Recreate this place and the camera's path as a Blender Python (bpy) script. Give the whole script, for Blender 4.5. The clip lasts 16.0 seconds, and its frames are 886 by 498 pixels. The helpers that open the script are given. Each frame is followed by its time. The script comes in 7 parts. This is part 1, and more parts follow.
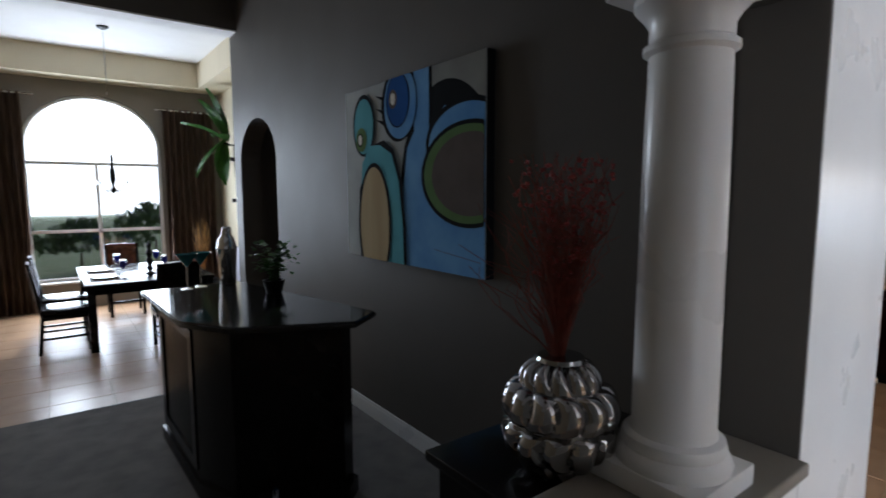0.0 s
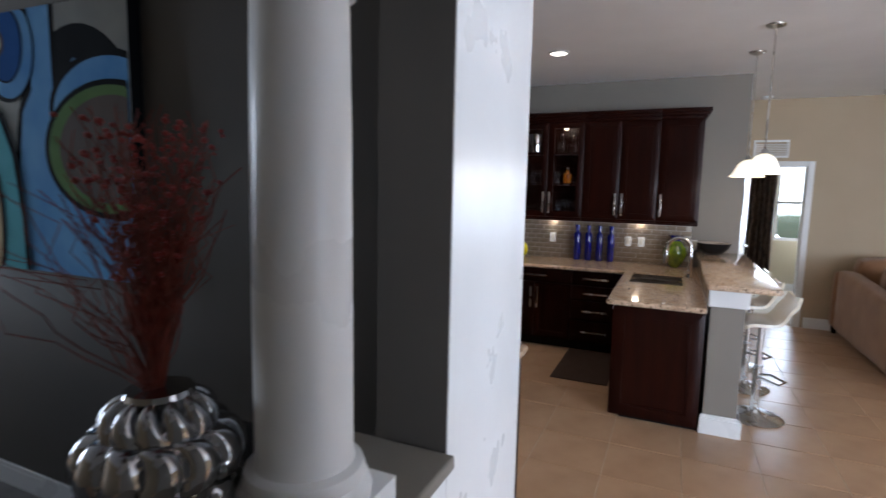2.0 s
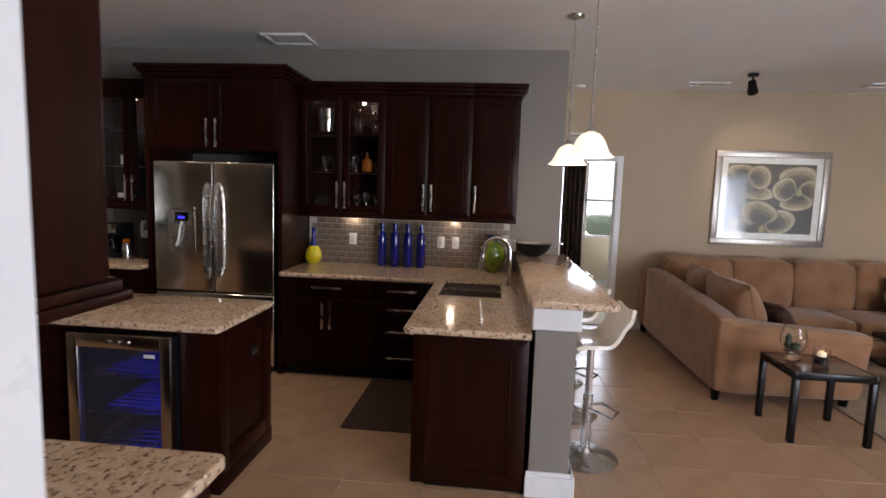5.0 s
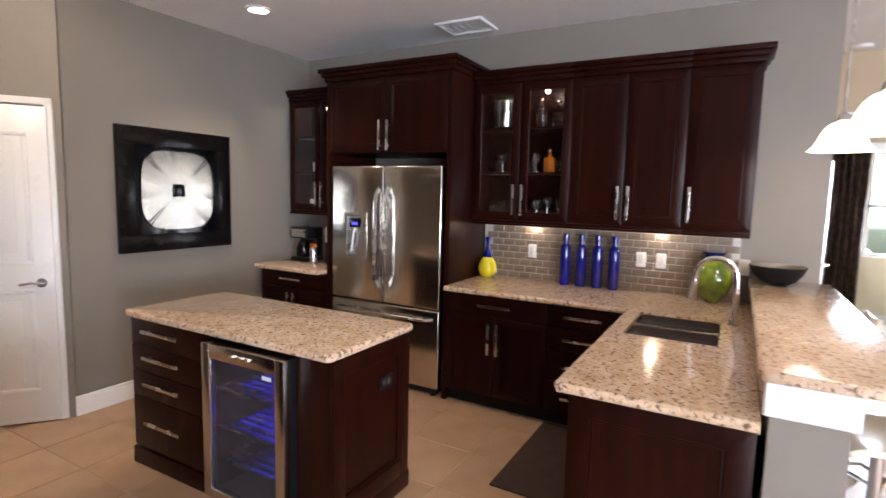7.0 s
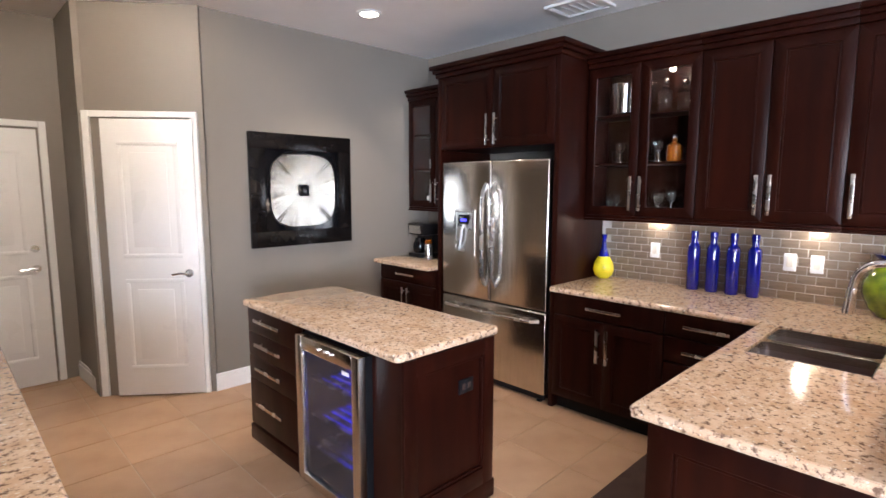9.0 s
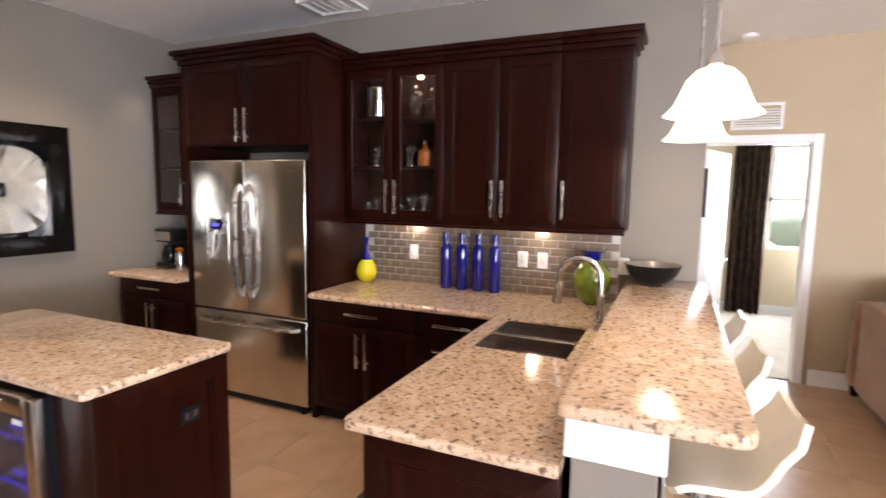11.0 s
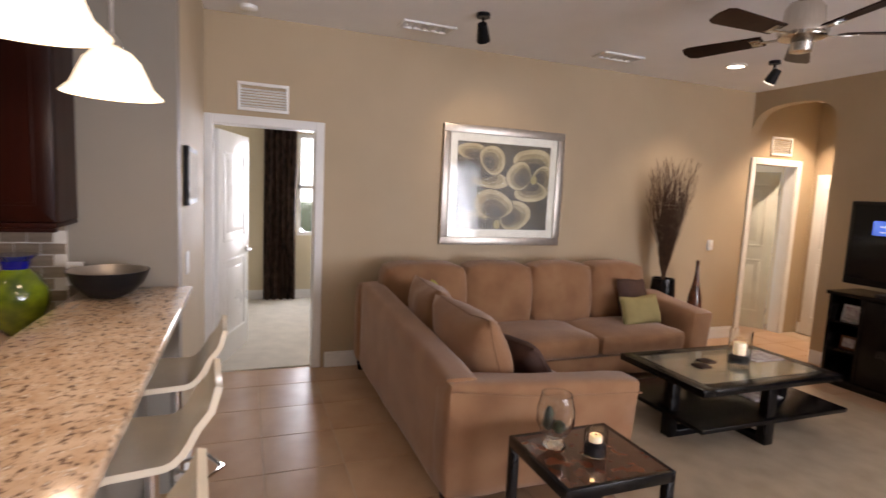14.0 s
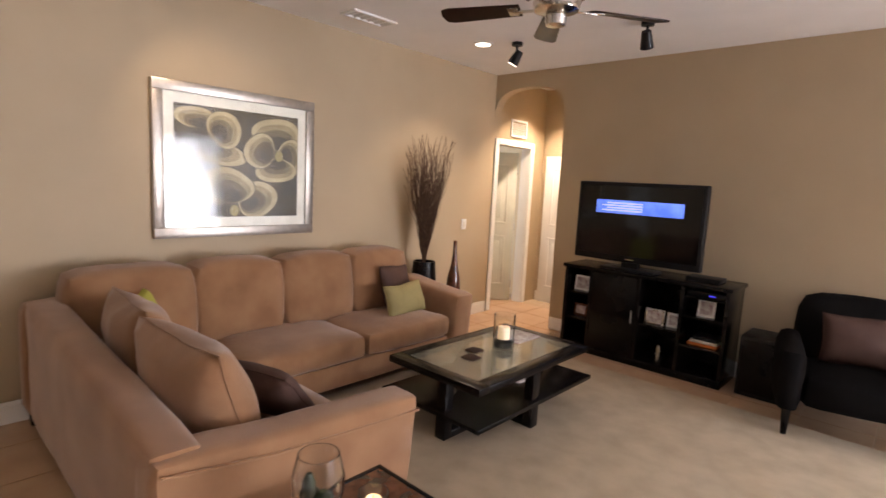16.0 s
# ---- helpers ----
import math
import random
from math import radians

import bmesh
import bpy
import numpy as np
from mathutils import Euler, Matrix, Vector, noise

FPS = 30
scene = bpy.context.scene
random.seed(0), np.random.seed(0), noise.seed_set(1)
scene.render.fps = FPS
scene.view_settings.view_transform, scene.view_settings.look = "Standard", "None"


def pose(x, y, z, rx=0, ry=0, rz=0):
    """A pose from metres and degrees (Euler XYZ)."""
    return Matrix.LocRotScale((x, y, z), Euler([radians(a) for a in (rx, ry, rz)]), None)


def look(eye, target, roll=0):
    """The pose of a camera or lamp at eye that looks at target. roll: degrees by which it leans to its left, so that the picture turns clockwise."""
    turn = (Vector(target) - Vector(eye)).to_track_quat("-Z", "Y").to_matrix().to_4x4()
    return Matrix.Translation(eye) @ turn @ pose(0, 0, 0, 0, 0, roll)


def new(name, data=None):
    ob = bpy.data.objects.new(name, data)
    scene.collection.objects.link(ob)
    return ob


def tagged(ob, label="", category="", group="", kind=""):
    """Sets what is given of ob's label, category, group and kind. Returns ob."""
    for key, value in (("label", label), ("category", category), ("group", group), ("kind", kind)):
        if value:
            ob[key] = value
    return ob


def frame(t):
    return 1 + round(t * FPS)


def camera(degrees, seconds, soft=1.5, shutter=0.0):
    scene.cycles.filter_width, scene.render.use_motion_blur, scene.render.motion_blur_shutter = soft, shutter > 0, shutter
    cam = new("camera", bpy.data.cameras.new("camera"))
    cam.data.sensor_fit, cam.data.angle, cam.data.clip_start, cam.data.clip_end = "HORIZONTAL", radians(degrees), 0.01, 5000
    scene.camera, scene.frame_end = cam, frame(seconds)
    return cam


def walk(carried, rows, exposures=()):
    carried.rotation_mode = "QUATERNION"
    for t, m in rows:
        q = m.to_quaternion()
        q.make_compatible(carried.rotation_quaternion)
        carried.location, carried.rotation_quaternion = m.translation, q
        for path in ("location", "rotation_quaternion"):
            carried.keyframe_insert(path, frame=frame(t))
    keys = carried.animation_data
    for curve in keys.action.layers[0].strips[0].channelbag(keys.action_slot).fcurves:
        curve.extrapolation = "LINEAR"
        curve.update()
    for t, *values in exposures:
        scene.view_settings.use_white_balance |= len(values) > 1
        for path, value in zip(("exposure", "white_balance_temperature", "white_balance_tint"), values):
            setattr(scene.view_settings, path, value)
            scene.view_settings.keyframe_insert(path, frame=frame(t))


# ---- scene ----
cam = camera(80.6, 16.0, shutter=0.4)
PATH = [
    (0, (0.34, 0.574, 1.743), (1.534, 2.165, 1.529), -0.1),
    (0.5, (0.422, 0.574, 1.724), (1.798, 2.008, 1.504), 0.2),
    (1, (0.496, 0.568, 1.72), (2.041, 1.817, 1.491), 0.3),
    (1.5, (0.58, 0.58, 1.713), (2.279, 1.61, 1.481), 0.5),
    (2, (0.692, 0.567, 1.715), (2.508, 1.372, 1.481), 1.2),
    (2.5, (0.856, 0.573, 1.67), (2.764, 1.129, 1.446), 1.0),
    (3, (1.053, 0.594, 1.666), (3.017, 0.886, 1.431), 1.0),
    (3.2, (1.162, 0.623, 1.637), (3.142, 0.805, 1.415), 0.9),
    (5.3, (2.16, 0.523, 1.624), (4.137, 0.731, 1.409), 2.3),
    (5.5, (2.261, 0.511, 1.62), (4.231, 0.788, 1.407), 2.2),
    (6, (2.472, 0.421, 1.631), (4.385, 0.96, 1.406), 1.9),
    (6.5, (2.62, 0.411, 1.612), (4.46, 1.165, 1.404), 1.8),
    (7, (2.809, 0.434, 1.614), (4.543, 1.407, 1.4), 1.4),
    (7.5, (2.951, 0.427, 1.617), (4.532, 1.632, 1.393), 1.0),
    (8, (3.069, 0.383, 1.617), (4.458, 1.803, 1.388), 0.2),
    (8.2, (3.071, 0.344, 1.624), (4.409, 1.812, 1.391), 0.0),
    (10.3, (3.312, 0.196, 1.618), (4.962, 1.305, 1.398), 0.5),
    (10.5, (3.351, 0.173, 1.604), (5.051, 1.207, 1.395), 0.5),
    (11, (3.389, 0.082, 1.621), (5.205, 0.889, 1.399), 0.9),
    (11.5, (3.468, 0.029, 1.607), (5.39, 0.536, 1.381), 1.2),
    (12, (3.573, -0.031, 1.603), (5.544, 0.193, 1.348), 1.4),
    (12.5, (3.677, -0.074, 1.595), (5.657, -0.106, 1.32), 1.5),
    (13, (3.816, -0.099, 1.599), (5.778, -0.377, 1.329), 2.1),
    (13.5, (3.961, -0.246, 1.599), (5.89, -0.717, 1.365), 2.6),
    (14, (4.079, -0.367, 1.617), (5.937, -1.076, 1.395), 2.7),
    (14.5, (4.271, -0.475, 1.621), (6.016, -1.425, 1.397), 2.6),
    (15, (4.432, -0.544, 1.633), (6.046, -1.701, 1.394), 2.6),
    (15.5, (4.556, -0.638, 1.65), (6.038, -1.956, 1.393), 2.7),
    (16, (4.647, -0.761, 1.632), (5.992, -2.218, 1.372), 2.9),
]
EXPOSURES = [(0.0, -1.75, 5900, 11), (1.5, -1.12, 5700, 12), (3.0, -1.45, 5500, 12), (5.5, -1.2, 6150, 18), (7.0, -0.2, 6000, 17), (8.0, 0.35, 5500, 15), (10.3, 0.05, 6200, 18), (11.5, -0.1, 6350, 19), (12.5, -0.7, 6500, 20), (13.5, -1.0, 6600, 21), (14.5, -1.05, 6700, 22), (16.0, -0.75, 6700, 21)]
walk(cam, [(t, look(eye, target, roll)) for t, eye, target, roll in PATH], EXPOSURES)

# ---- world and light ----
world = bpy.data.worlds.new("world")
scene.world = world
world.use_nodes = True
wn = world.node_tree
sky = wn.nodes.new("ShaderNodeTexSky")
sky.sky_type, sky.sun_disc = "NISHITA", False
sky.sun_elevation, sky.sun_rotation = radians(48), radians(10)
wn.nodes["Background"].inputs["Strength"].default_value = 0.15
wn.links.new(sky.outputs[0], wn.nodes["Background"].inputs["Color"])


def lamp(name, kind, m, watts, colour, size=0.1, size_y=None, spot=None):
    d = bpy.data.lights.new(name, kind)
    d.energy, d.color = watts, colour
    if kind == "AREA":
        d.shape = "RECTANGLE" if size_y else "DISK"
        d.size = size
        if size_y:
            d.size_y = size_y
    elif kind == "SUN":
        d.angle = size
    else:
        d.shadow_soft_size = size
    if spot:
        d.spot_size, d.spot_blend = radians(spot), 0.6
    ob = new(name, d)
    ob.matrix_world = m
    return ob


WARM, DAY = (1.0, 0.80, 0.56), (0.86, 0.93, 1.0)
lamp("sun", "SUN", look((0, 0, 0), (-0.12, -0.66, -0.74)), 4.0, (1.0, 0.95, 0.87), radians(0.5))
# daylight in the window openings, and an added fill in the windowless den
lamp("sky_sliding_door", "AREA", look((-0.25, -5.85, 1.25), (1.6, 0, 2.6)), 620, DAY, 2.1, 2.2)
lamp("sky_west_window", "AREA", look((-1.4, -4.45, 1.4), (6, -1.2, 2.9)), 380, DAY, 2.5, 1.9)
lamp("sky_dining_window", "AREA", look((0.95, 10.1, 1.7), (0.95, 0, 0.9)), 480, DAY, 1.7, 2.6)
lamp("sky_bedroom_window", "AREA", look((11.52, -1.62, 1.45), (8, -1.2, 1.0)), 150, DAY, 1.1, 1.6)
# added area lamp brightens the den; no window stands behind it
lamp("sky_den_window", "AREA", look((10.9, -6.1, 1.45), (8.8, -6.2, 1.3)), 60, DAY, 1.0, 1.4)

# ---- materials ----


def mat(name, colour, rough=0.5, metal=0.0, second=None, scale=8.0, grain=120.0, bump=0.05, coat=0.0, trans=0.0, stretch=(1, 1, 1), vary=0.06, ior=1.45, sheen=0.0, glow=None, per=False, spec=0.5):
    m = bpy.data.materials.new(name)
    m.use_nodes = True
    t = m.node_tree
    p = t.nodes["Principled BSDF"]
    P = p.inputs
    P["Roughness"].default_value, P["Metallic"].default_value, P["IOR"].default_value = rough, metal, ior
    P["Coat Weight"].default_value, P["Transmission Weight"].default_value, P["Sheen Weight"].default_value = coat, trans, sheen
    P["Coat Roughness"].default_value = 0.08
    P["Specular IOR Level"].default_value = spec
    if glow:
        P["Emission Color"].default_value, P["Emission Strength"].default_value = (*glow[0], 1), glow[1]
    c2 = second or tuple(max(0.0, c * (1 - 2.5 * vary)) for c in colour)
    co = t.nodes.new("ShaderNodeTexCoord")
    mp = t.nodes.new("ShaderNodeMapping")
    mp.inputs["Scale"].default_value = stretch
    t.links.new(co.outputs["Object"], mp.inputs["Vector"])
    n1 = t.nodes.new("ShaderNodeTexNoise")
    n1.inputs["Scale"].default_value, n1.inputs["Detail"].default_value = scale, 5
    n2 = t.nodes.new("ShaderNodeTexNoise")
    n2.inputs["Scale"].default_value, n2.inputs["Detail"].default_value = grain, 3
    for n in (n1, n2):
        t.links.new(mp.outputs[0], n.inputs["Vector"])
    mix = t.nodes.new("ShaderNodeMix")
    mix.data_type = "RGBA"
    mix.inputs[6].default_value, mix.inputs[7].default_value = (*colour, 1), (*c2, 1)
    ramp = t.nodes.new("ShaderNodeMapRange")
    ramp.inputs[1].default_value, ramp.inputs[2].default_value = 0.35, 0.7
    t.links.new(n1.outputs["Fac"], ramp.inputs[0])
    t.links.new(ramp.outputs[0], mix.inputs[0])
    out = mix.outputs[2]
    if per:
        oi = t.nodes.new("ShaderNodeObjectInfo")
        mr = t.nodes.new("ShaderNodeMapRange")
        mr.inputs[3].default_value, mr.inputs[4].default_value = 0.95, 1.04
        t.links.new(oi.outputs["Random"], mr.inputs[0])
        hs = t.nodes.new("ShaderNodeHueSaturation")
        t.links.new(mr.outputs[0], hs.inputs["Value"])
        t.links.new(out, hs.inputs["Color"])
        out = hs.outputs[0]
    t.links.new(out, P["Base Color"])
    if bump:
        b = t.nodes.new("ShaderNodeBump")
        b.inputs["Strength"].default_value, b.inputs["Distance"].default_value = bump, 0.004
        t.links.new(n2.outputs["Fac"], b.inputs["Height"])
        t.links.new(b.outputs[0], P["Normal"])
    mr2 = t.nodes.new("ShaderNodeMapRange")
    mr2.inputs[3].default_value, mr2.inputs[4].default_value = max(rough - 0.06, 0.02), min(rough + 0.08, 1)
    t.links.new(n1.outputs["Fac"], mr2.inputs[0])
    t.links.new(mr2.outputs[0], P["Roughness"])
    return m


def granite_mat():
    m = mat("granite", (0.70, 0.53, 0.38), 0.12, second=(0.55, 0.37, 0.23), scale=14, bump=0.0, coat=0.3)
    t = m.node_tree
    P = t.nodes["Principled BSDF"].inputs
    base = P["Base Color"].links[0].from_socket
    co = t.nodes.new("ShaderNodeTexCoord")
    for scale, lo, hi, col, detail in ((46, 0.53, 0.61, (0.17, 0.105, 0.07), 7), (75, 0.60, 0.66, (0.80, 0.72, 0.60), 4), (120, 0.64, 0.70, (0.05, 0.04, 0.035), 3)):
        n = t.nodes.new("ShaderNodeTexNoise")
        n.inputs["Scale"].default_value, n.inputs["Detail"].default_value, n.inputs["Roughness"].default_value = scale, detail, 0.65
        t.links.new(co.outputs["Object"], n.inputs["Vector"])
        r = t.nodes.new("ShaderNodeMapRange")
        r.inputs[1].default_value, r.inputs[2].default_value = lo, hi
        t.links.new(n.outputs["Fac"], r.inputs[0])
        mx = t.nodes.new("ShaderNodeMix")
        mx.data_type = "RGBA"
        mx.inputs[7].default_value = (*col, 1)
        t.links.new(r.outputs[0], mx.inputs[0])
        t.links.new(base, mx.inputs[6])
        base = mx.outputs[2]
    t.links.new(base, P["Base Color"])
    return m


GRANITE = granite_mat()
WALL_GREY = mat("wall_paint_taupe", (0.225, 0.20, 0.168), 0.55, scale=2, grain=260, bump=0.12, vary=0.02)
# grey wall paint darkened to carry the shade lying on the bar wall
WALL_DARK_SHADE = mat("wall_paint_with_shade", (0.072, 0.061, 0.050), 0.6, scale=2, grain=260, bump=0.12, vary=0.02)
WALL_TAN = mat("wall_paint_tan", (0.46, 0.362, 0.24), 0.6, scale=2, grain=260, bump=0.12, vary=0.02)
WALL_CREAM = mat("wall_paint_cream", (0.72, 0.64, 0.47), 0.6, scale=2, grain=260, bump=0.1, vary=0.02)
CEIL = mat("ceiling_paint", (0.90, 0.90, 0.90), 0.8, scale=3, grain=90, bump=0.35, vary=0.015)
WHITE = mat("white_semigloss_paint", (0.82, 0.82, 0.81), 0.28, scale=3, grain=200, bump=0.02, vary=0.02)
TILE = mat("beige_porcelain_tile", (0.47, 0.305, 0.185), 0.30, second=(0.39, 0.24, 0.14), scale=3.5, grain=60, bump=0.03, per=True)
GROUT = mat("grout", (0.50, 0.39, 0.28), 0.85, scale=20)
ESP = mat("espresso_stained_wood", (0.020, 0.0042, 0.0022), 0.32, second=(0.011, 0.0025, 0.0015), scale=3, grain=40, bump=0.008, stretch=(5, 5, 0.5), coat=0.0, spec=0.13)
BLACKWOOD = mat("black_lacquered_wood", (0.008, 0.0065, 0.0065), 0.22, second=(0.004, 0.0035, 0.0035), scale=6, grain=60, bump=0.02, spec=0.25)
STEEL = mat("brushed_stainless_steel", (0.66, 0.62, 0.56), 0.19, 1.0, scale=4, grain=60, bump=0.004, stretch=(30, 30, 0.6))
NICKEL = mat("satin_nickel", (0.66, 0.65, 0.63), 0.26, 1.0, bump=0.0)
HAMMERED = mat("hammered_dark_silver", (0.48, 0.48, 0.49), 0.07, 1.0, bump=0.0)
MOSSSTONE = mat("dark_moss_stone", (0.035, 0.05, 0.018), 0.45, second=(0.012, 0.014, 0.01), scale=30, bump=0.1)
CHROME = mat("polished_chrome", (0.85, 0.85, 0.86), 0.04, 1.0, bump=0.0)
SOFA = mat("tan_microfibre", (0.29, 0.148, 0.070), 0.9, second=(0.215, 0.102, 0.046), scale=4.5, grain=420, bump=0.25, sheen=0.3)
PILLOW_BROWN = mat("brown_cushion_cloth", (0.075, 0.035, 0.025), 0.75, scale=9, grain=380, bump=0.3)
PILLOW_OLIVE = mat("olive_cushion_cloth", (0.30, 0.24, 0.10), 0.8, scale=9, grain=380, bump=0.3)
PILLOW_LIME = mat("lime_cushion_cloth", (0.42, 0.40, 0.06), 0.8, scale=9, grain=380, bump=0.3)
RUG = mat("beige_wool_rug", (0.50, 0.405, 0.29), 0.95, second=(0.41, 0.33, 0.23), scale=5, grain=300, bump=0.8)
FOYERCARPET = mat("grey_low_pile_carpet", (0.17, 0.16, 0.15), 0.95, second=(0.12, 0.115, 0.11), scale=6, grain=300, bump=0.8)
CARPET = mat("bedroom_carpet", (0.60, 0.55, 0.46), 0.95, scale=6, grain=300, bump=0.8)
MAT_BROWN = mat("brown_floor_mat", (0.05, 0.026, 0.018), 0.8, scale=12, grain=300, bump=0.5)
CURT = mat("brown_curtain_cloth", (0.075, 0.045, 0.03), 0.7, second=(0.15, 0.095, 0.06), scale=14, grain=300, bump=0.2, stretch=(1, 1, 0.3))
CURT2 = mat("patterned_curtain_cloth", (0.022, 0.013, 0.010), 0.6, second=(0.16, 0.10, 0.07), scale=17, grain=300, bump=0.2, stretch=(1, 1, 0.6))
GLASS = mat("clear_glass", (0.96, 0.98, 0.97), 0.02, trans=1.0, bump=0.0, vary=0.0)
TABLEGLASS = mat("tinted_table_glass", (0.70, 0.74, 0.66), 0.03, trans=0.85, bump=0.0, vary=0.0)
SHADE = mat("frosted_glass_shade", (0.95, 0.86, 0.70), 0.4, bump=0.0, vary=0.0, glow=((1.0, 0.82, 0.56), 3.0))
BULB = mat("lamp_lens", (1, 0.95, 0.85), 0.4, bump=0.0, vary=0.0, glow=((1.0, 0.88, 0.68), 14.0))
BLUELED = mat("blue_led_strip", (0.05, 0.05, 0.9), 0.4, bump=0.0, vary=0.0, glow=((0.06, 0.05, 1.0), 2.6))
COBALT = mat("cobalt_blue_glass", (0.004, 0.006, 0.17), 0.05, bump=0.0, coat=0.6)
YELLOW = mat("yellow_blown_glass", (0.72, 0.60, 0.01), 0.08, second=(0.55, 0.52, 0.02), scale=9, bump=0.0, coat=0.6)
GREENGLASS = mat("green_mottled_glass", (0.17, 0.22, 0.008), 0.07, second=(0.03, 0.06, 0.008), scale=14, bump=0.0, coat=0.6)
AMBER = mat("amber_drink", (0.45, 0.13, 0.01), 0.05, bump=0.0, trans=0.5)
BLACK = mat("black_plastic", (0.008, 0.008, 0.009), 0.35, scale=12, bump=0.02, spec=0.25)
SCREEN = mat("black_tv_glass", (0.004, 0.004, 0.005), 0.06, bump=0.0)
DARKGLASS = mat("smoked_cooler_glass", (0.20, 0.20, 0.23), 0.03, trans=0.9, bump=0.0)
CREAMSEAT = mat("cream_moulded_seat", (0.78, 0.70, 0.55), 0.22, scale=5, bump=0.01, coat=0.4)
SILVERLEAF = mat("silver_leaf_frame", (0.50, 0.46, 0.41), 0.35, 0.85, scale=20, grain=150, bump=0.15)
MATBOARD = mat("cream_mat_board", (0.78, 0.74, 0.66), 0.8, scale=10, bump=0.02)
PETAL = mat("painted_cream_petal", (0.46, 0.37, 0.22), 0.6, second=(0.33, 0.26, 0.14), scale=6, bump=0.03)
PETAL_MID = mat("painted_tan_petal", (0.30, 0.235, 0.125), 0.6, second=(0.16, 0.12, 0.06), scale=6, bump=0.03)
PETAL_DEEP = mat("painted_umber_petal", (0.15, 0.115, 0.06), 0.6, second=(0.06, 0.045, 0.025), scale=6, bump=0.03)
INK = mat("painted_dark_ground", (0.03, 0.025, 0.017), 0.6, second=(0.07, 0.055, 0.03), scale=7, bump=0.03)
CAN_GREY = mat("canvas_grey_paint", (0.36, 0.38, 0.37), 0.9, spec=0.06, scale=6, grain=400, bump=0.2)
CAN_TEAL = mat("canvas_teal_paint", (0.13, 0.40, 0.47), 0.9, spec=0.06, scale=6, grain=400, bump=0.2)
CAN_BLUE = mat("canvas_sky_blue_paint", (0.17, 0.36, 0.62), 0.9, spec=0.06, second=(0.10, 0.26, 0.55), scale=4, grain=400, bump=0.2)
CAN_DEEP = mat("canvas_deep_blue_paint", (0.02, 0.09, 0.30), 0.9, spec=0.06, scale=6, grain=400, bump=0.2)
CAN_WOOD = mat("canvas_tan_paint", (0.50, 0.40, 0.24), 0.9, spec=0.06, second=(0.40, 0.30, 0.17), scale=5, grain=300, bump=0.2, stretch=(1, 1, 0.15))
CAN_BROWN = mat("canvas_brown_paint", (0.12, 0.10, 0.09), 0.9, spec=0.06, scale=6, grain=400, bump=0.2)
CAN_GREEN = mat("canvas_green_paint", (0.12, 0.20, 0.08), 0.9, spec=0.06, scale=6, grain=400, bump=0.2)
CAN_BLACK = mat("canvas_black_paint", (0.012, 0.013, 0.015), 0.9, spec=0.06, scale=6, grain=400, bump=0.2)
REDTWIG = mat("red_dried_twig", (0.22, 0.035, 0.02), 0.7, second=(0.10, 0.03, 0.02), scale=30, bump=0.2)
BROWNTWIG = mat("brown_dried_twig", (0.10, 0.05, 0.025), 0.8, second=(0.05, 0.025, 0.015), scale=30, bump=0.2)
BERRY = mat("red_berry", (0.30, 0.03, 0.025), 0.35, scale=40, bump=0.05)
LEAF = mat("green_leaf", (0.05, 0.16, 0.02), 0.4, second=(0.03, 0.09, 0.015), scale=12, bump=0.1)
WAX = mat("ivory_candle_wax", (0.85, 0.75, 0.58), 0.5, scale=10, bump=0.03, glow=((1.0, 0.66, 0.34), 0.7))
MIRRORM = mat("silvered_mirror", (0.34, 0.33, 0.30), 0.16, 1.0, scale=9, bump=0.15)
MARBLE = mat("brown_marble_top", (0.13, 0.045, 0.022), 0.1, second=(0.045, 0.016, 0.009), scale=16, bump=0.0, coat=0.4)
PAPER = mat("magazine_paper", (0.62, 0.60, 0.58), 0.4, second=(0.25, 0.14, 0.16), scale=22, bump=0.0)
ORANGE = mat("orange_book_cover", (0.60, 0.16, 0.03), 0.5, scale=12, bump=0.02)
METALTILE = mat("brushed_metal_tile", (0.37, 0.30, 0.23), 0.32, 0.65, second=(0.27, 0.215, 0.165), scale=9, grain=90, bump=0.05, stretch=(1, 1, 5), per=True)
TILEGROUT = mat("light_tile_grout", (0.62, 0.58, 0.52), 0.8, scale=20)
LAVENDER = mat("pale_slip_cover", (0.62, 0.62, 0.72), 0.8, scale=9, grain=300, bump=0.2)
BLUESCREEN = mat("blue_screen_menu", (0.05, 0.12, 0.5), 0.3, bump=0.0, second=(0.3, 0.5, 0.9), scale=6, glow=((0.10, 0.22, 0.85), 1.6))
WHITEGLOW = mat("white_screen_text", (0.8, 0.85, 0.9), 0.3, bump=0.0, glow=((0.8, 0.85, 1.0), 1.6))
HAZE = mat("bright_hazy_sky", (0.9, 0.93, 0.95), 1.0, bump=0.0, vary=0.0, glow=((0.95, 0.98, 1.0), 9.0))
LAWN = mat("lawn_grass", (0.06, 0.11, 0.025), 0.9, second=(0.09, 0.12, 0.04), scale=1.2, grain=60, bump=0.5)
HEDGE = mat("hedge_leaf", (0.10, 0.17, 0.05), 0.7, second=(0.03, 0.07, 0.02), scale=6, bump=0.2)
TEALGLASS = mat("teal_tinted_glass", (0.02, 0.20, 0.24), 0.05, bump=0.0, coat=0.5)
BEDDING = mat("grey_bedding", (0.30, 0.30, 0.32), 0.85, scale=8, grain=200, bump=0.3)
# white door paint with the den's dim greenish light mixed into the colour
DOOR_SHADED = mat("shaded_white_door_paint", (0.62, 0.64, 0.58), 0.35, scale=3, bump=0.02)

# ---- mesh helpers ----


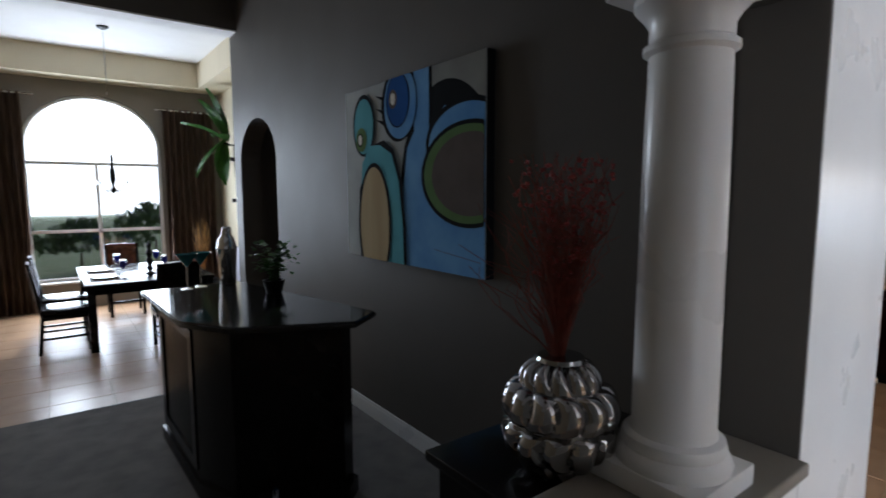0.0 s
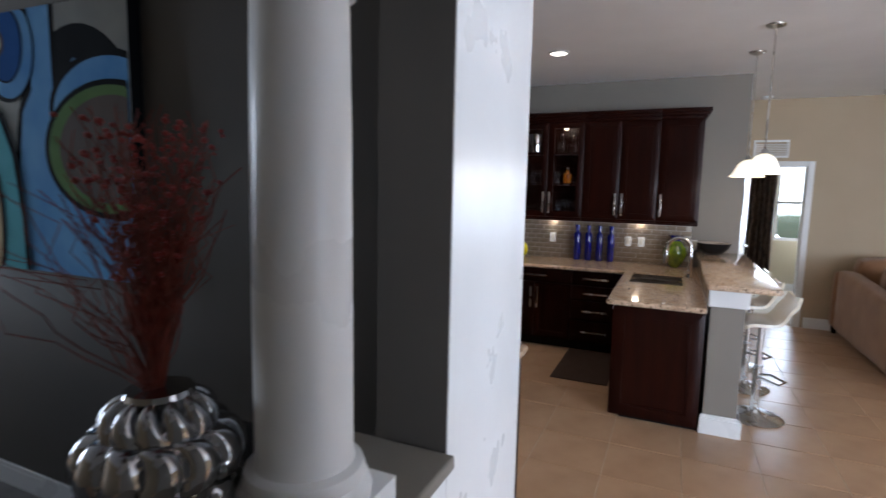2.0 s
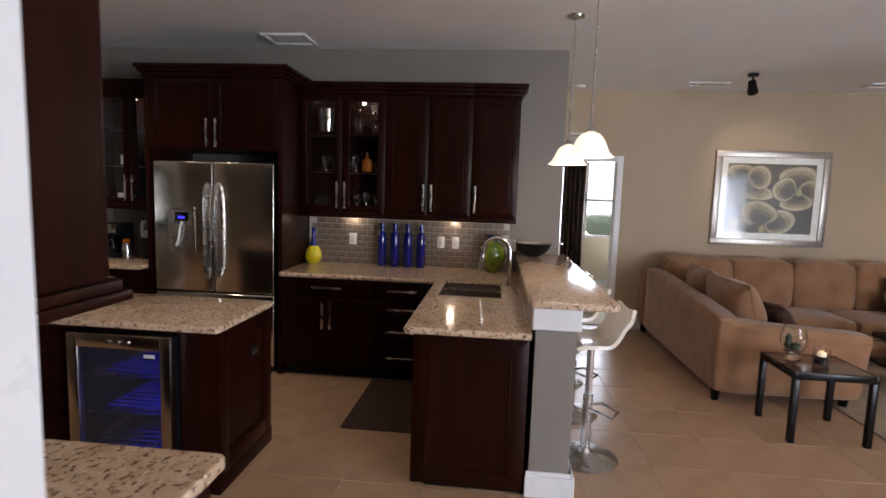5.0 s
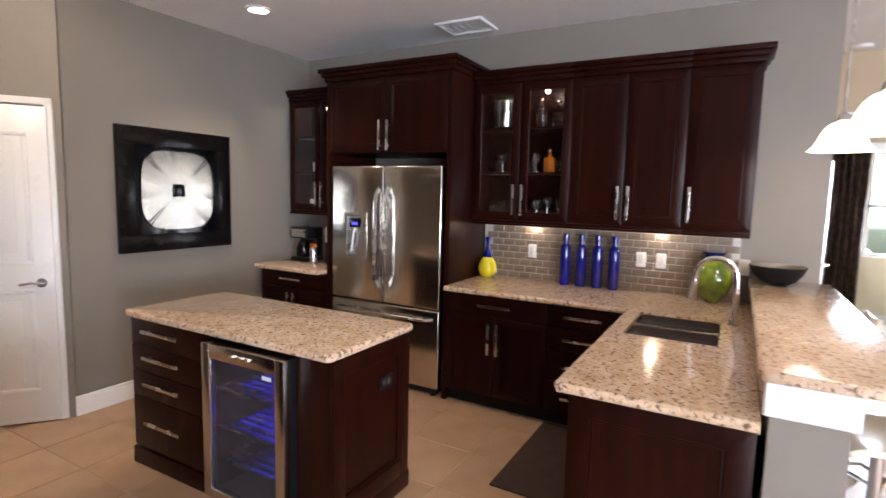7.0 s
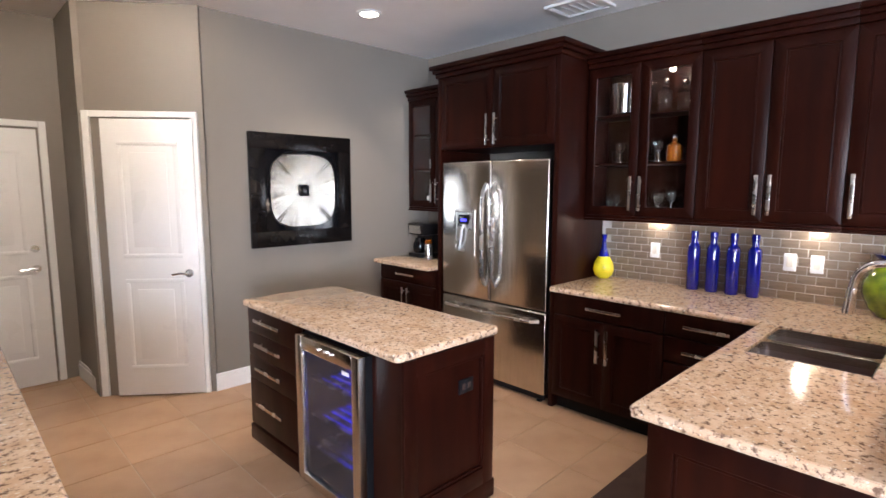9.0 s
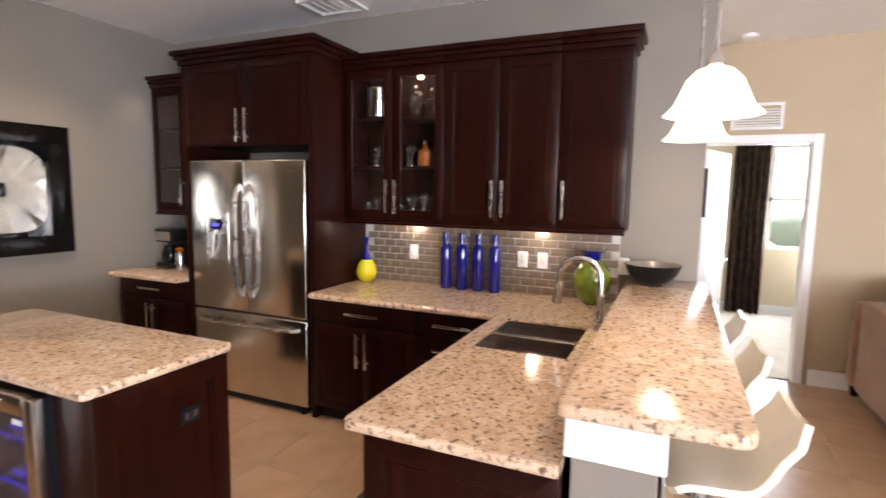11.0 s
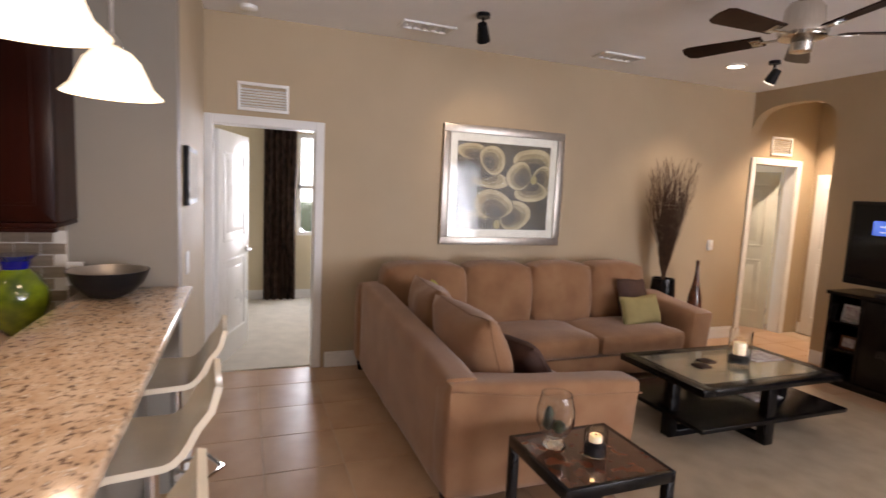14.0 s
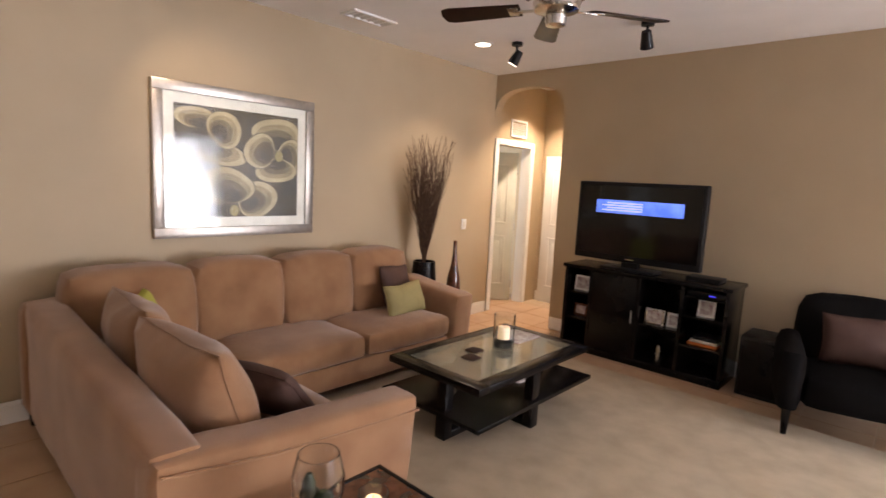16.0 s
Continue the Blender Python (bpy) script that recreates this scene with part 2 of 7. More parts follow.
def bm_box(bm, x0, x1, y0, y1, z0, z1):
    m = Matrix.LocRotScale(((x0 + x1) / 2, (y0 + y1) / 2, (z0 + z1) / 2), None, (abs(x1 - x0), abs(y1 - y0), abs(z1 - z0)))
    return bmesh.ops.create_cube(bm, size=1, matrix=m)["verts"]


def B(x0, x1, y0, y1, z0, z1, r=0.0, seg=2):
    bm = bmesh.new()
    bm_box(bm, x0, x1, y0, y1, z0, z1)
    if r:
        bmesh.ops.bevel(bm, geom=bm.edges[:], offset=r, segments=seg, affect="EDGES", profile=0.5)
    return bm


def rod(p, q, r, seg=12, r2=None):
    bm = bmesh.new()
    p, q = Vector(p), Vector(q)
    d = q - p
    m = Matrix.Translation((p + q) / 2) @ d.to_track_quat("Z", "Y").to_matrix().to_4x4()
    bmesh.ops.create_cone(bm, cap_ends=True, segments=seg, radius1=r, radius2=r if r2 is None else r2, depth=d.length, matrix=m)
    return bm


def lathe(profile, at, seg=28):
    bm = bmesh.new()
    rings = []
    for r, z in profile:
        rings.append([bm.verts.new((at[0] + r * math.cos(2 * math.pi * k / seg), at[1] + r * math.sin(2 * math.pi * k / seg), at[2] + z)) for k in range(seg)])
    for a, b in zip(rings, rings[1:]):
        for k in range(seg):
            bm.faces.new((a[k], a[(k + 1) % seg], b[(k + 1) % seg], b[k]))
    bm.faces.new(list(reversed(rings[0])))
    bm.faces.new(rings[-1])
    bmesh.ops.recalc_face_normals(bm, faces=bm.faces[:])
    return bm


def prism(points, h, axis="z", base=0.0):
    """A flat outline of 2D points made h thick along an axis from base."""
    bm = bmesh.new()
    place = {"z": lambda a, b, c: (a, b, c), "x": lambda a, b, c: (c, a, b), "y": lambda a, b, c: (a, c, b)}[axis]
    lo = [bm.verts.new(place(a, b, base)) for a, b in points]
    hi = [bm.verts.new(place(a, b, base + h)) for a, b in points]
    bm.faces.new(lo)
    bm.faces.new(hi)
    n = len(points)
    for k in range(n):
        bm.faces.new((lo[k], lo[(k + 1) % n], hi[(k + 1) % n], hi[k]))
    bmesh.ops.recalc_face_normals(bm, faces=bm.faces[:])
    return bm


def tube(points, r, seg=8, ends=None):
    """A bent round bar through the points; ends: radius at the last point."""
    bm = bmesh.new()
    pts = [Vector(p) for p in points]
    rings = []
    side = None
    for k, p in enumerate(pts):
        d = (pts[min(k + 1, len(pts) - 1)] - pts[max(k - 1, 0)]).normalized()
        if side is None:
            side = d.orthogonal().normalized()
        side = (side - d * side.dot(d)).normalized()
        up = d.cross(side)
        rr = r if ends is None else r + (ends - r) * k / (len(pts) - 1)
        rings.append([bm.verts.new(p + rr * (math.cos(2 * math.pi * j / seg) * side + math.sin(2 * math.pi * j / seg) * up)) for j in range(seg)])
    for a, b in zip(rings, rings[1:]):
        for j in range(seg):
            bm.faces.new((a[j], a[(j + 1) % seg], b[(j + 1) % seg], b[j]))
    bm.faces.new(list(reversed(rings[0])))
    bm.faces.new(rings[-1])
    return bm


def join(*bms):
    out = bms[0]
    for b in bms[1:]:
        me = bpy.data.meshes.new("tmp")
        b.to_mesh(me)
        b.free()
        out.from_mesh(me)
        bpy.data.meshes.remove(me)
    return out


def soft(x0, x1, y0, y1, z0, z1, puff=0.03, r=0.05, seed=0, cuts=5):
    """A stuffed cushion: a rounded, slightly swollen and uneven block."""
    bm = bmesh.new()
    bm_box(bm, x0, x1, y0, y1, z0, z1)
    bmesh.ops.subdivide_edges(bm, edges=bm.edges[:], cuts=cuts, use_grid_fill=True)
    c = Vector(((x0 + x1) / 2, (y0 + y1) / 2, (z0 + z1) / 2))
    h = Vector((abs(x1 - x0) / 2, abs(y1 - y0) / 2, abs(z1 - z0) / 2))
    for v in bm.verts:
        u = Vector([(v.co[i] - c[i]) / h[i] for i in range(3)])
        w = Vector([max(min((v.co - c)[i], h[i] - r), -(h[i] - r)) for i in range(3)])
        d = (v.co - c) - w
        if d.length > 1e-6:
            v.co = c + w + d.normalized() * r
        for i in range(3):
            j, k = (i + 1) % 3, (i + 2) % 3
            v.co[i] += u[i] * puff * (1 - u[j] ** 2) * (1 - u[k] ** 2) * min(1, h[i] * 6)
        v.co += Vector(noise.noise_vector(v.co * 5 + Vector((seed, seed * 2, 0)))) * 0.008
    return bm


def part(name, bm, material, parent=None, label="", smooth=True):
    me = bpy.data.meshes.new(name)
    bm.to_mesh(me)
    bm.free()
    me.materials.append(material)
    for p in me.polygons:
        p.use_smooth = smooth
    if smooth:
        me.set_sharp_from_angle(angle=radians(35))
    ob = new(name, me)
    if parent:
        ob.parent = parent
        ob.matrix_parent_inverse = parent.matrix_basis.inverted()
    if label:
        tagged(ob, label=label)
    return ob


def thing(name, at, label, category, group="", rz=0):
    """An empty at a thing's base; its parts are built round the world's origin when at is the origin."""
    e = new(name)
    e.empty_display_size = 0.1
    e.matrix_basis = pose(*at, 0, 0, rz)
    return tagged(e, label, category, group)


def local(e):
    """Parts that follow are given in the thing's own axes."""
    def put(name, bm, material, parent=None, label="", smooth=True):
        ob = part(name, bm, material, None, label, smooth)
        ob.parent = parent or e
        return ob
    return put


def structure(name, bm, material, label="", category=""):
    return tagged(part(name, bm, material, None, label, smooth=False), label, category, kind="structure")


def wall_with(name, axis, plane, thick, a0, a1, z1, holes, material, label):
    """A wall in the plane axis=plane, thick towards +, from a0 to a1; holes: (b0, b1, z0, z1) rectangular."""
    bm = bmesh.new()
    cuts = sorted({a0, a1, *[h[0] for h in holes], *[h[1] for h in holes]})
    for p, q in zip(cuts, cuts[1:]):
        mid = (p + q) / 2
        spans, z = [], 0.0
        for h in sorted([h for h in holes if h[0] < mid < h[1]], key=lambda h: h[2]):
            spans.append((z, h[2]))
            z = h[3]
        spans.append((z, z1))
        for lo, hi in spans:
            if hi - lo > 1e-4:
                if axis == "x":
                    bm_box(bm, plane, plane + thick, p, q, lo, hi)
                else:
                    bm_box(bm, p, q, plane, plane + thick, lo, hi)
    bmesh.ops.remove_doubles(bm, verts=bm.verts[:], dist=1e-5)
    return structure(name, bm, material, label, "wall")


def arch_spandrel(c, half, spring, rise, top, n=20):
    """Outline (along, z) of the wall left above an arch."""
    pts = [(c - half, top), (c - half, spring)]
    for k in range(1, n):
        a = math.pi - math.pi * k / n
        pts.append((c + half * math.cos(a), spring + rise * math.sin(a)))
    return pts + [(c + half, spring), (c + half, top)]


def casing(name, axis, plane, out, b0, b1, z1, w=0.085, d=0.02):
    """A door's casing on the wall face at plane; out: +1 or -1, the side it stands proud."""
    p0, p1 = sorted((plane, plane + out * d))
    bms = []
    for x0, x1, lo, hi in ((b0 - w, b0, 0, z1 + w), (b1, b1 + w, 0, z1 + w), (b0, b1, z1, z1 + w)):
        bms.append(B(p0, p1, x0, x1, lo, hi, 0.006) if axis == "x" else B(x0, x1, p0, p1, lo, hi, 0.006))
    return structure(name, join(*bms), WHITE, "white painted wooden door casing", "door casing")


def base_run(pts, h=0.14, d=0.016):
    bms = []
    for (x0, y0), (x1, y1) in zip(pts, pts[1:]):
        v = Vector((x1 - x0, y1 - y0, 0))
        bm = B(0, v.length, 0, d, 0, h - 0.025, 0.003)
        bm = join(bm, B(0, v.length, 0, d * 0.6, h - 0.025, h, 0.003))
        bm.transform(pose(x0, y0, 0, 0, 0, math.degrees(math.atan2(v.y, v.x))))
        bms.append(bm)
    return structure("baseboard", join(*bms), WHITE, "white painted moulded wooden baseboard", "baseboard")

# ---- large structure ----
K, KEND, LW, WX, TV_Y, H = 6.93, -0.06, 4.375, 8.685, -5.95, 2.925
AW, FT = 2.25, 4.17
structure("floor_slab", B(-1.7, 13.0, -8.2, 10.6, -0.2, -0.0035), GROUT, "pale sand-coloured floor grout", "floor")
structure("ceiling", join(B(2.45, 13.0, -8.2, 7.2, H, H + 0.12), B(-1.7, 2.45, -8.2, 1.05, H, H + 0.12)), CEIL, "white lightly textured flat ceiling", "ceiling")
structure("ceiling_foyer", B(-1.7, 2.45, 1.05, 7.5, 4.05, FT), CEIL, "white ceiling over the bar area", "ceiling")
structure("wall_foyer_header", B(-1.7, 2.45, 0.96, 1.05, H + 0.12, FT), WALL_GREY, "painted wall over the passage", "wall")

# the bar wall with its arched opening, and the white end of it
wall_with("wall_bar", "x", AW, 0.24, 1.215, 7.5, FT, [(6.0, 7.25, 0, FT)], WALL_DARK_SHADE, "taupe wall behind the bar, its paint darkened for shade")
structure("wall_bar_arch", prism(arch_spandrel(6.625, 0.625, 2.1, 0.48, FT), 0.24, "x", AW), WALL_DARK_SHADE, "painted wall over an arched opening", "wall")
structure("wall_end_white", prism([(1.768, 1.022), (2.57, 1.072), (2.57, 1.075), (1.768, 1.025)], 2.99), WHITE, "white painted end of the bar wall", "wall")
structure("wall_end", prism([(1.765, 1.026), (2.572, 1.076), (2.572, 1.214), (1.765, 1.214)], H), WALL_DARK_SHADE, "charcoal painted stub wall at the end of the bar", "wall")
structure("wall_wing", B(AW + 0.24, 2.66, 1.215, 5.5, 0, H), WALL_GREY, "taupe painted wall behind the side counter", "wall")
# partition added out of view to keep window light off the bar wall
structure("wall_foyer_side", B(-1.5, 1.2, -0.06, 0.06, 0, H), WALL_GREY, "added unseen wall that shades the foyer from the windows", "wall")
# the unlit look of the hall is put into these walls' dark colour
structure("wall_hall_close", B(2.9, 4.1, 7.5, 7.6, 0, H + 0.12), WALL_DARK_SHADE, "wall closing the hall beyond the arch, coloured dark as shade", "wall")
structure("hall_back", B(4.0, 4.1, 5.62, 7.6, 0, H), WALL_DARK_SHADE, "hall wall beyond the arch, coloured dark as shade", "wall")
structure("knee_wall", join(B(1.0, 1.764, 1.03, 1.28, 0, 1.06, 0.003), B(0.97, 1.764, 1.0, 1.305, 1.06, 1.095, 0.006)), WALL_GREY, "taupe half wall with a flat ledge", "half wall")
structure("knee_wall_front", B(1.0, 1.764, 1.022, 1.027, 0, 1.058), WHITE, "white painted face of the half wall", "half wall")
structure("foyer_carpet", B(-1.5, AW, 1.32, 5.52, -0.01, 0.012, 0.004), FOYERCARPET, "dark grey low-pile carpet in the bar area", "carpet")

# kitchen
wall_with("wall_kitchen_back", "x", K, 0.12, KEND, LW + 0.12, H, [], WALL_GREY, "taupe painted kitchen wall")
structure("wall_kitchen_side", B(K + 0.12, WX, KEND, KEND + 0.12, 0, H), WALL_TAN, "tan painted wall between kitchen and bedroom", "wall")
structure("wall_kitchen_left", B(4.62, K, LW, LW + 0.12, 0, H), WALL_GREY, "taupe painted kitchen side wall", "wall")
pantry = Vector((3.97, 4.86)), Vector((4.62, 4.35))
pv = pantry[1] - pantry[0]
pang = math.degrees(math.atan2(pv.y, pv.x))
bm = B(0, pv.length, 0, 0.1, 0, H)
bm.transform(pose(pantry[0].x, pantry[0].y, 0, 0, 0, pang))
structure("wall_pantry", bm, WALL_GREY, "taupe painted corner wall with the pantry door", "wall")
structure("wall_return", B(3.93, 4.03, 4.86, 5.5, 0, H), WALL_GREY, "short taupe painted wall", "wall")
structure("wall_kitchen_far", B(2.45, 4.03, 5.5, 5.62, 0, H), WALL_GREY, "taupe painted wall with the garage door", "wall")

# living room
wall_with("wall_living", "x", WX, 0.14, -7.2, KEND, H, [(-0.925, -0.12, 0, 2.07), (-6.775, -6.06, 0, 2.11)], WALL_TAN, "warm tan painted living room wall")
wall_with("wall_tv", "y", TV_Y - 0.13, 0.13, 3.3, 7.72, H, [], WALL_TAN, "warm tan painted wall behind the television")
ac, ah = (7.72 + WX) / 2, (WX - 7.72) / 2
pts = [(7.72, H), (7.72, 2.42)]
for k in range(1, 20):
    a = math.pi - math.pi * k / 20
    pts.append((ac + ah * (abs(math.cos(a)) ** 0.75) * (1 if math.cos(a) > 0 else -1), 2.42 + 0.33 * math.sin(a) ** 0.75))
pts += [(WX, 2.42), (WX, H)]
structure("wall_tv_arch", prism(pts, 0.13, "y", TV_Y - 0.13), WALL_TAN, "tan painted wall over an arched opening", "wall")
structure("wall_hall_end", B(7.4, 8.82, -7.2, -7.1, 0, H), WALL_TAN, "tan painted end wall of the hall", "wall")
structure("wall_hall_side", B(7.4, 7.52, -7.1, TV_Y - 0.13, 0, H), WALL_TAN, "tan painted side wall of the hall", "wall")
wall_with("wall_south", "y", TV_Y - 0.13, 0.13, -1.7, 3.3, H, [(-1.3, 0.8, 0.0, 2.4)], WALL_TAN, "tan painted wall round the sliding door")
wall_with("wall_west", "x", -1.62, 0.12, TV_Y, 10.3, FT, [(-5.75, -3.15, 0.4, 2.4)], WALL_TAN, "tan painted wall with a wide window")

# dining room
DY = 10.2
dc, dh = 0.95, 0.885
wall_with("wall_dining", "y", DY, 0.16, -1.7, 3.0, FT, [(dc - dh, dc + dh, 0.42, FT)], WALL_GREY, "taupe painted dining room wall")
structure("wall_dining_arch", prism(arch_spandrel(dc, dh, 2.45, 0.76, FT), 0.16, "y", DY), WALL_GREY, "taupe painted wall over the arched window", "wall")
structure("wall_dining_right", B(2.75, 2.9, 7.5, DY, 0, FT), WALL_CREAM, "cream painted dining room wall", "wall")
# dark colour here stands for the hall's shade too
structure("wall_dining_return", B(2.49, 2.9, 7.4, 7.5, 0, FT), WALL_DARK_SHADE, "short wall by the arch, darkened like the shaded hall", "wall")
structure("beam", B(-1.5, AW, 7.22, 7.5, 3.67, 4.05), WALL_DARK_SHADE, "dark-faced ceiling beam with an underside coloured as lit", "beam")
# thin pale sheet gives the beam's bottom its lit tone by colour
structure("beam_underside", B(-1.5, AW, 7.22, 7.5, 3.65, 3.668), CEIL, "pale sheet under the ceiling beam, coloured as lit", "beam")
structure("ceiling_dining", B(-1.7, 2.9, 7.5, 10.36, 3.78, 3.90), CEIL, "white raised tray ceiling", "ceiling")
structure("ceiling_soffit", join(B(-1.5, 2.75, 9.75, DY, 3.40, 3.78), B(2.35, 2.75, 7.5, 9.75, 3.40, 3.78)), WALL_CREAM, "cream soffit round the tray ceiling", "soffit")

# bedroom and the room off the hall
wall_with("wall_bedroom_back", "x", 11.6, 0.1, -2.6, 1.2, H, [(-2.2, -1.04, 0.9, 2.3)], WALL_CREAM, "pale cream bedroom wall with a window")
structure("wall_bedroom_side", B(8.82, 11.6, 1.1, 1.2, 0, H), WALL_CREAM, "pale cream bedroom wall", "wall")
structure("wall_bedroom_right", B(8.82, 11.6, -2.6, -2.48, 0, H), WALL_CREAM, "pale cream bedroom wall", "wall")
structure("bedroom_carpet", B(8.72, 11.6, -2.5, 1.1, -0.012, 0.012), CARPET, "cream cut-pile bedroom carpet", "carpet")
structure("wall_den", join(B(8.83, 11.0, -7.2, -7.1, 0, H), B(11.0, 11.1, -7.2, -4.9, 0, H), B(8.82, 11.0, -5.0, -4.9, 0, H)), WALL_CREAM, "cream wall of the room off the hall", "wall")

# trim
casing("door_casing", "x", WX, -1, -0.925, -0.12, 2.07, 0.07)
casing("door_casing", "x", WX, -1, -6.775, -6.06, 2.11, 0.075)
structure("door_jamb", join(B(WX, WX + 0.14, -0.125, -0.119, 0, 2.07), B(WX, WX + 0.14, -0.925, -0.92, 0, 2.07), B(WX, WX + 0.14, -0.92, -0.125, 2.065, 2.07)), WHITE, "white painted door jamb", "door jamb")
structure("door_jamb", join(B(WX, WX + 0.14, -6.065, -6.06, 0, 2.11), B(WX, WX + 0.14, -6.775, -6.77, 0, 2.11)), WHITE, "white painted door jamb", "door jamb")
base_run([(WX - 0.016, -5.94), (WX - 0.016, -1.03)])
base_run([(7.71, TV_Y + 0.016), (3.3, TV_Y + 0.016)])
base_run([(7.71, TV_Y - 0.12), (7.71, TV_Y)])
base_run([(WX - 0.018, -0.06), (K + 0.13, -0.06)])
base_run([(5.2, LW - 0.018), (4.62, LW - 0.018)])
base_run([(AW - 0.018, 6.0), (AW - 0.018, 1.70)])
base_run([(3.95, 4.9), (3.92, 5.48)])
base_run([(11.59, -2.5), (11.59, 1.0)])
base_run([(8.66, -7.09), (7.53, -7.09)])


def panel_door(put, w, h, material, thick=0.04, arched=True):
    """A moulded two-panel leaf: x along its width from the hinge, y its thickness."""
    leaf = put("door_leaf", B(0, w, -thick / 2, thick / 2, 0.012, h, 0.003), material)
    for side in (-1, 1):
        for z0, z1 in ((0.22, 0.92), (1.08, h - 0.16)):
            y = side * (thick / 2 + 0.002)
            frame_bm = []
            for a, b, c, d in ((0.11, w - 0.11, z0, z0 + 0.03), (0.11, w - 0.11, z1 - 0.03, z1), (0.11, 0.14, z0 + 0.03, z1 - 0.03), (w - 0.14, w - 0.11, z0 + 0.03, z1 - 0.03)):
                frame_bm.append(B(a, b, y - 0.005, y + 0.005, c, d, 0.004))
            frame_bm.append(B(0.19, w - 0.19, y - 0.004, y + 0.004, z0 + 0.08, z1 - 0.08, 0.003))
            put("door_panel", join(*frame_bm), material, leaf)
    for side in (-1, 1):
        y = side * thick / 2
        put("door_handle", join(rod((w - 0.07, y, 0.96), (w - 0.07, y + side * 0.015, 0.96), 0.03, 20), rod((w - 0.07, y, 0.96), (w - 0.07, y + side * 0.05, 0.96), 0.01), tube([(w - 0.07, y + side * 0.05, 0.96), (w - 0.12, y + side * 0.052, 0.965), (w - 0.18, y + side * 0.05, 0.955)], 0.009)), NICKEL, leaf, "satin nickel lever handle")
    for z in (0.25, 1.05, h - 0.25):
        put("hinge", rod((0.0, thick / 2 + 0.004, z - 0.045), (0.0, thick / 2 + 0.004, z + 0.045), 0.007, 8), NICKEL, leaf)
    return leaf


e = tagged(thing("door_1", (WX + 0.16, -0.14, 0), "open white two-panel bedroom door swung inwards", "door", rz=-18), kind="structure")
panel_door(local(e), 0.77, 2.04, WHITE)
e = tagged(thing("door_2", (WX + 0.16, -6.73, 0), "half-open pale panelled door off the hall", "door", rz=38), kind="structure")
panel_door(local(e), 0.68, 2.05, DOOR_SHADED)
e = tagged(thing("door_3", (4.045, 4.765, 0), "closed white two-panel pantry door", "door", rz=pang), kind="structure")
panel_door(local(e), 0.64, 2.10, WHITE)
e = tagged(thing("door_4", (2.95, 5.47, 0), "closed white panelled garage door with a deadbolt", "door"), kind="structure")
put = local(e)
panel_door(put, 0.80, 2.05, WHITE)
put("deadbolt", rod((0.73, -0.02, 1.12), (0.73, -0.045, 1.12), 0.028, 20), NICKEL)
casing("door_casing", "y", 5.5, -1, 2.93, 3.77, 2.07, 0.05)
e = tagged(thing("door_5", (8.60, -7.07, 0), "closed white door at the hall's end", "door", rz=180), kind="structure")
panel_door(local(e), 0.72, 2.03, WHITE)
bm = join(B(-0.05, 0, -0.03, 0, 0, 2.16, 0.004), B(pv.length - 0.125, pv.length - 0.075, -0.03, 0, 0, 2.16, 0.004), B(0, pv.length - 0.075, -0.03, 0, 2.115, 2.16, 0.004))
bm.transform(pose(pantry[0].x + 0.03, pantry[0].y - 0.02, 0, 0, 0, pang))
structure("door_casing", bm, WHITE, "white painted pantry door casing", "door casing")

# ---- windows and outdoors ----


def window(name, label, frames, panes):
    e = tagged(thing(name, (0, 0, 0), label, "window"), kind="structure")
    f = part("window_frame", join(*frames), WHITE, e, "white window frame")
    for p in panes:
        g = part("pane", p, GLASS, e)
        g.visible_shadow = False
    return e


y0, y1 = DY + 0.05, DY + 0.10
fr = [B(dc - dh, dc + dh, y0, y1, z, z + 0.045) for z in (0.42, 1.15, 2.17)] + [B(x, x + 0.045, y0, y1, 0.465, 2.17) for x in (dc - dh, dc - 0.02, dc + dh - 0.045)]
arc = [(dc + (dh - 0.02) * math.cos(math.pi * k / 24), y0 + 0.025, 2.45 + 0.74 * math.sin(math.pi * k / 24)) for k in range(25)]
fr.append(tube([(dc + dh - 0.02, y0 + 0.025, 2.2)] + arc + [(dc - dh + 0.02, y0 + 0.025, 2.2)], 0.025, 6))
window("window_1", "tall arched dining window with white muntins", fr, [B(dc - dh + 0.03, dc - 0.03, y0 + 0.02, y0 + 0.026, 0.47, 2.17), B(dc + 0.03, dc + dh - 0.03, y0 + 0.02, y0 + 0.026, 0.47, 2.17)])
structure("window_sill", B(dc - dh - 0.05, dc + dh + 0.05, DY - 0.04, DY + 0.05, 0.385, 0.418, 0.006), WHITE, "white window sill", "sill")
y0 = TV_Y - 0.10
window("window_2", "wide sliding glass door with white frame", [B(-1.3, 0.8, y0, y0 + 0.06, 2.33, 2.4), B(-1.3, 0.8, y0, y0 + 0.06, 0, 0.05)] + [B(x, x + 0.06, y0, y0 + 0.06, 0.05, 2.33) for x in (-1.3, -0.28, 0.74)], [B(x + 0.06, x + 1.02, y0 + 0.025, y0 + 0.031, 0.05, 2.33) for x in (-1.3, -0.28)])
window("window_3", "wide living room window with white frame", [B(-1.57, -1.52, -5.75, -3.15, z, z + 0.05) for z in (0.4, 2.35)] + [B(-1.57, -1.52, y, y + 0.05, 0.45, 2.35) for y in (-5.75, -4.47, -3.2)], [B(-1.55, -1.544, -5.70, -4.47, 0.45, 2.35), B(-1.55, -1.544, -4.42, -3.2, 0.45, 2.35)])
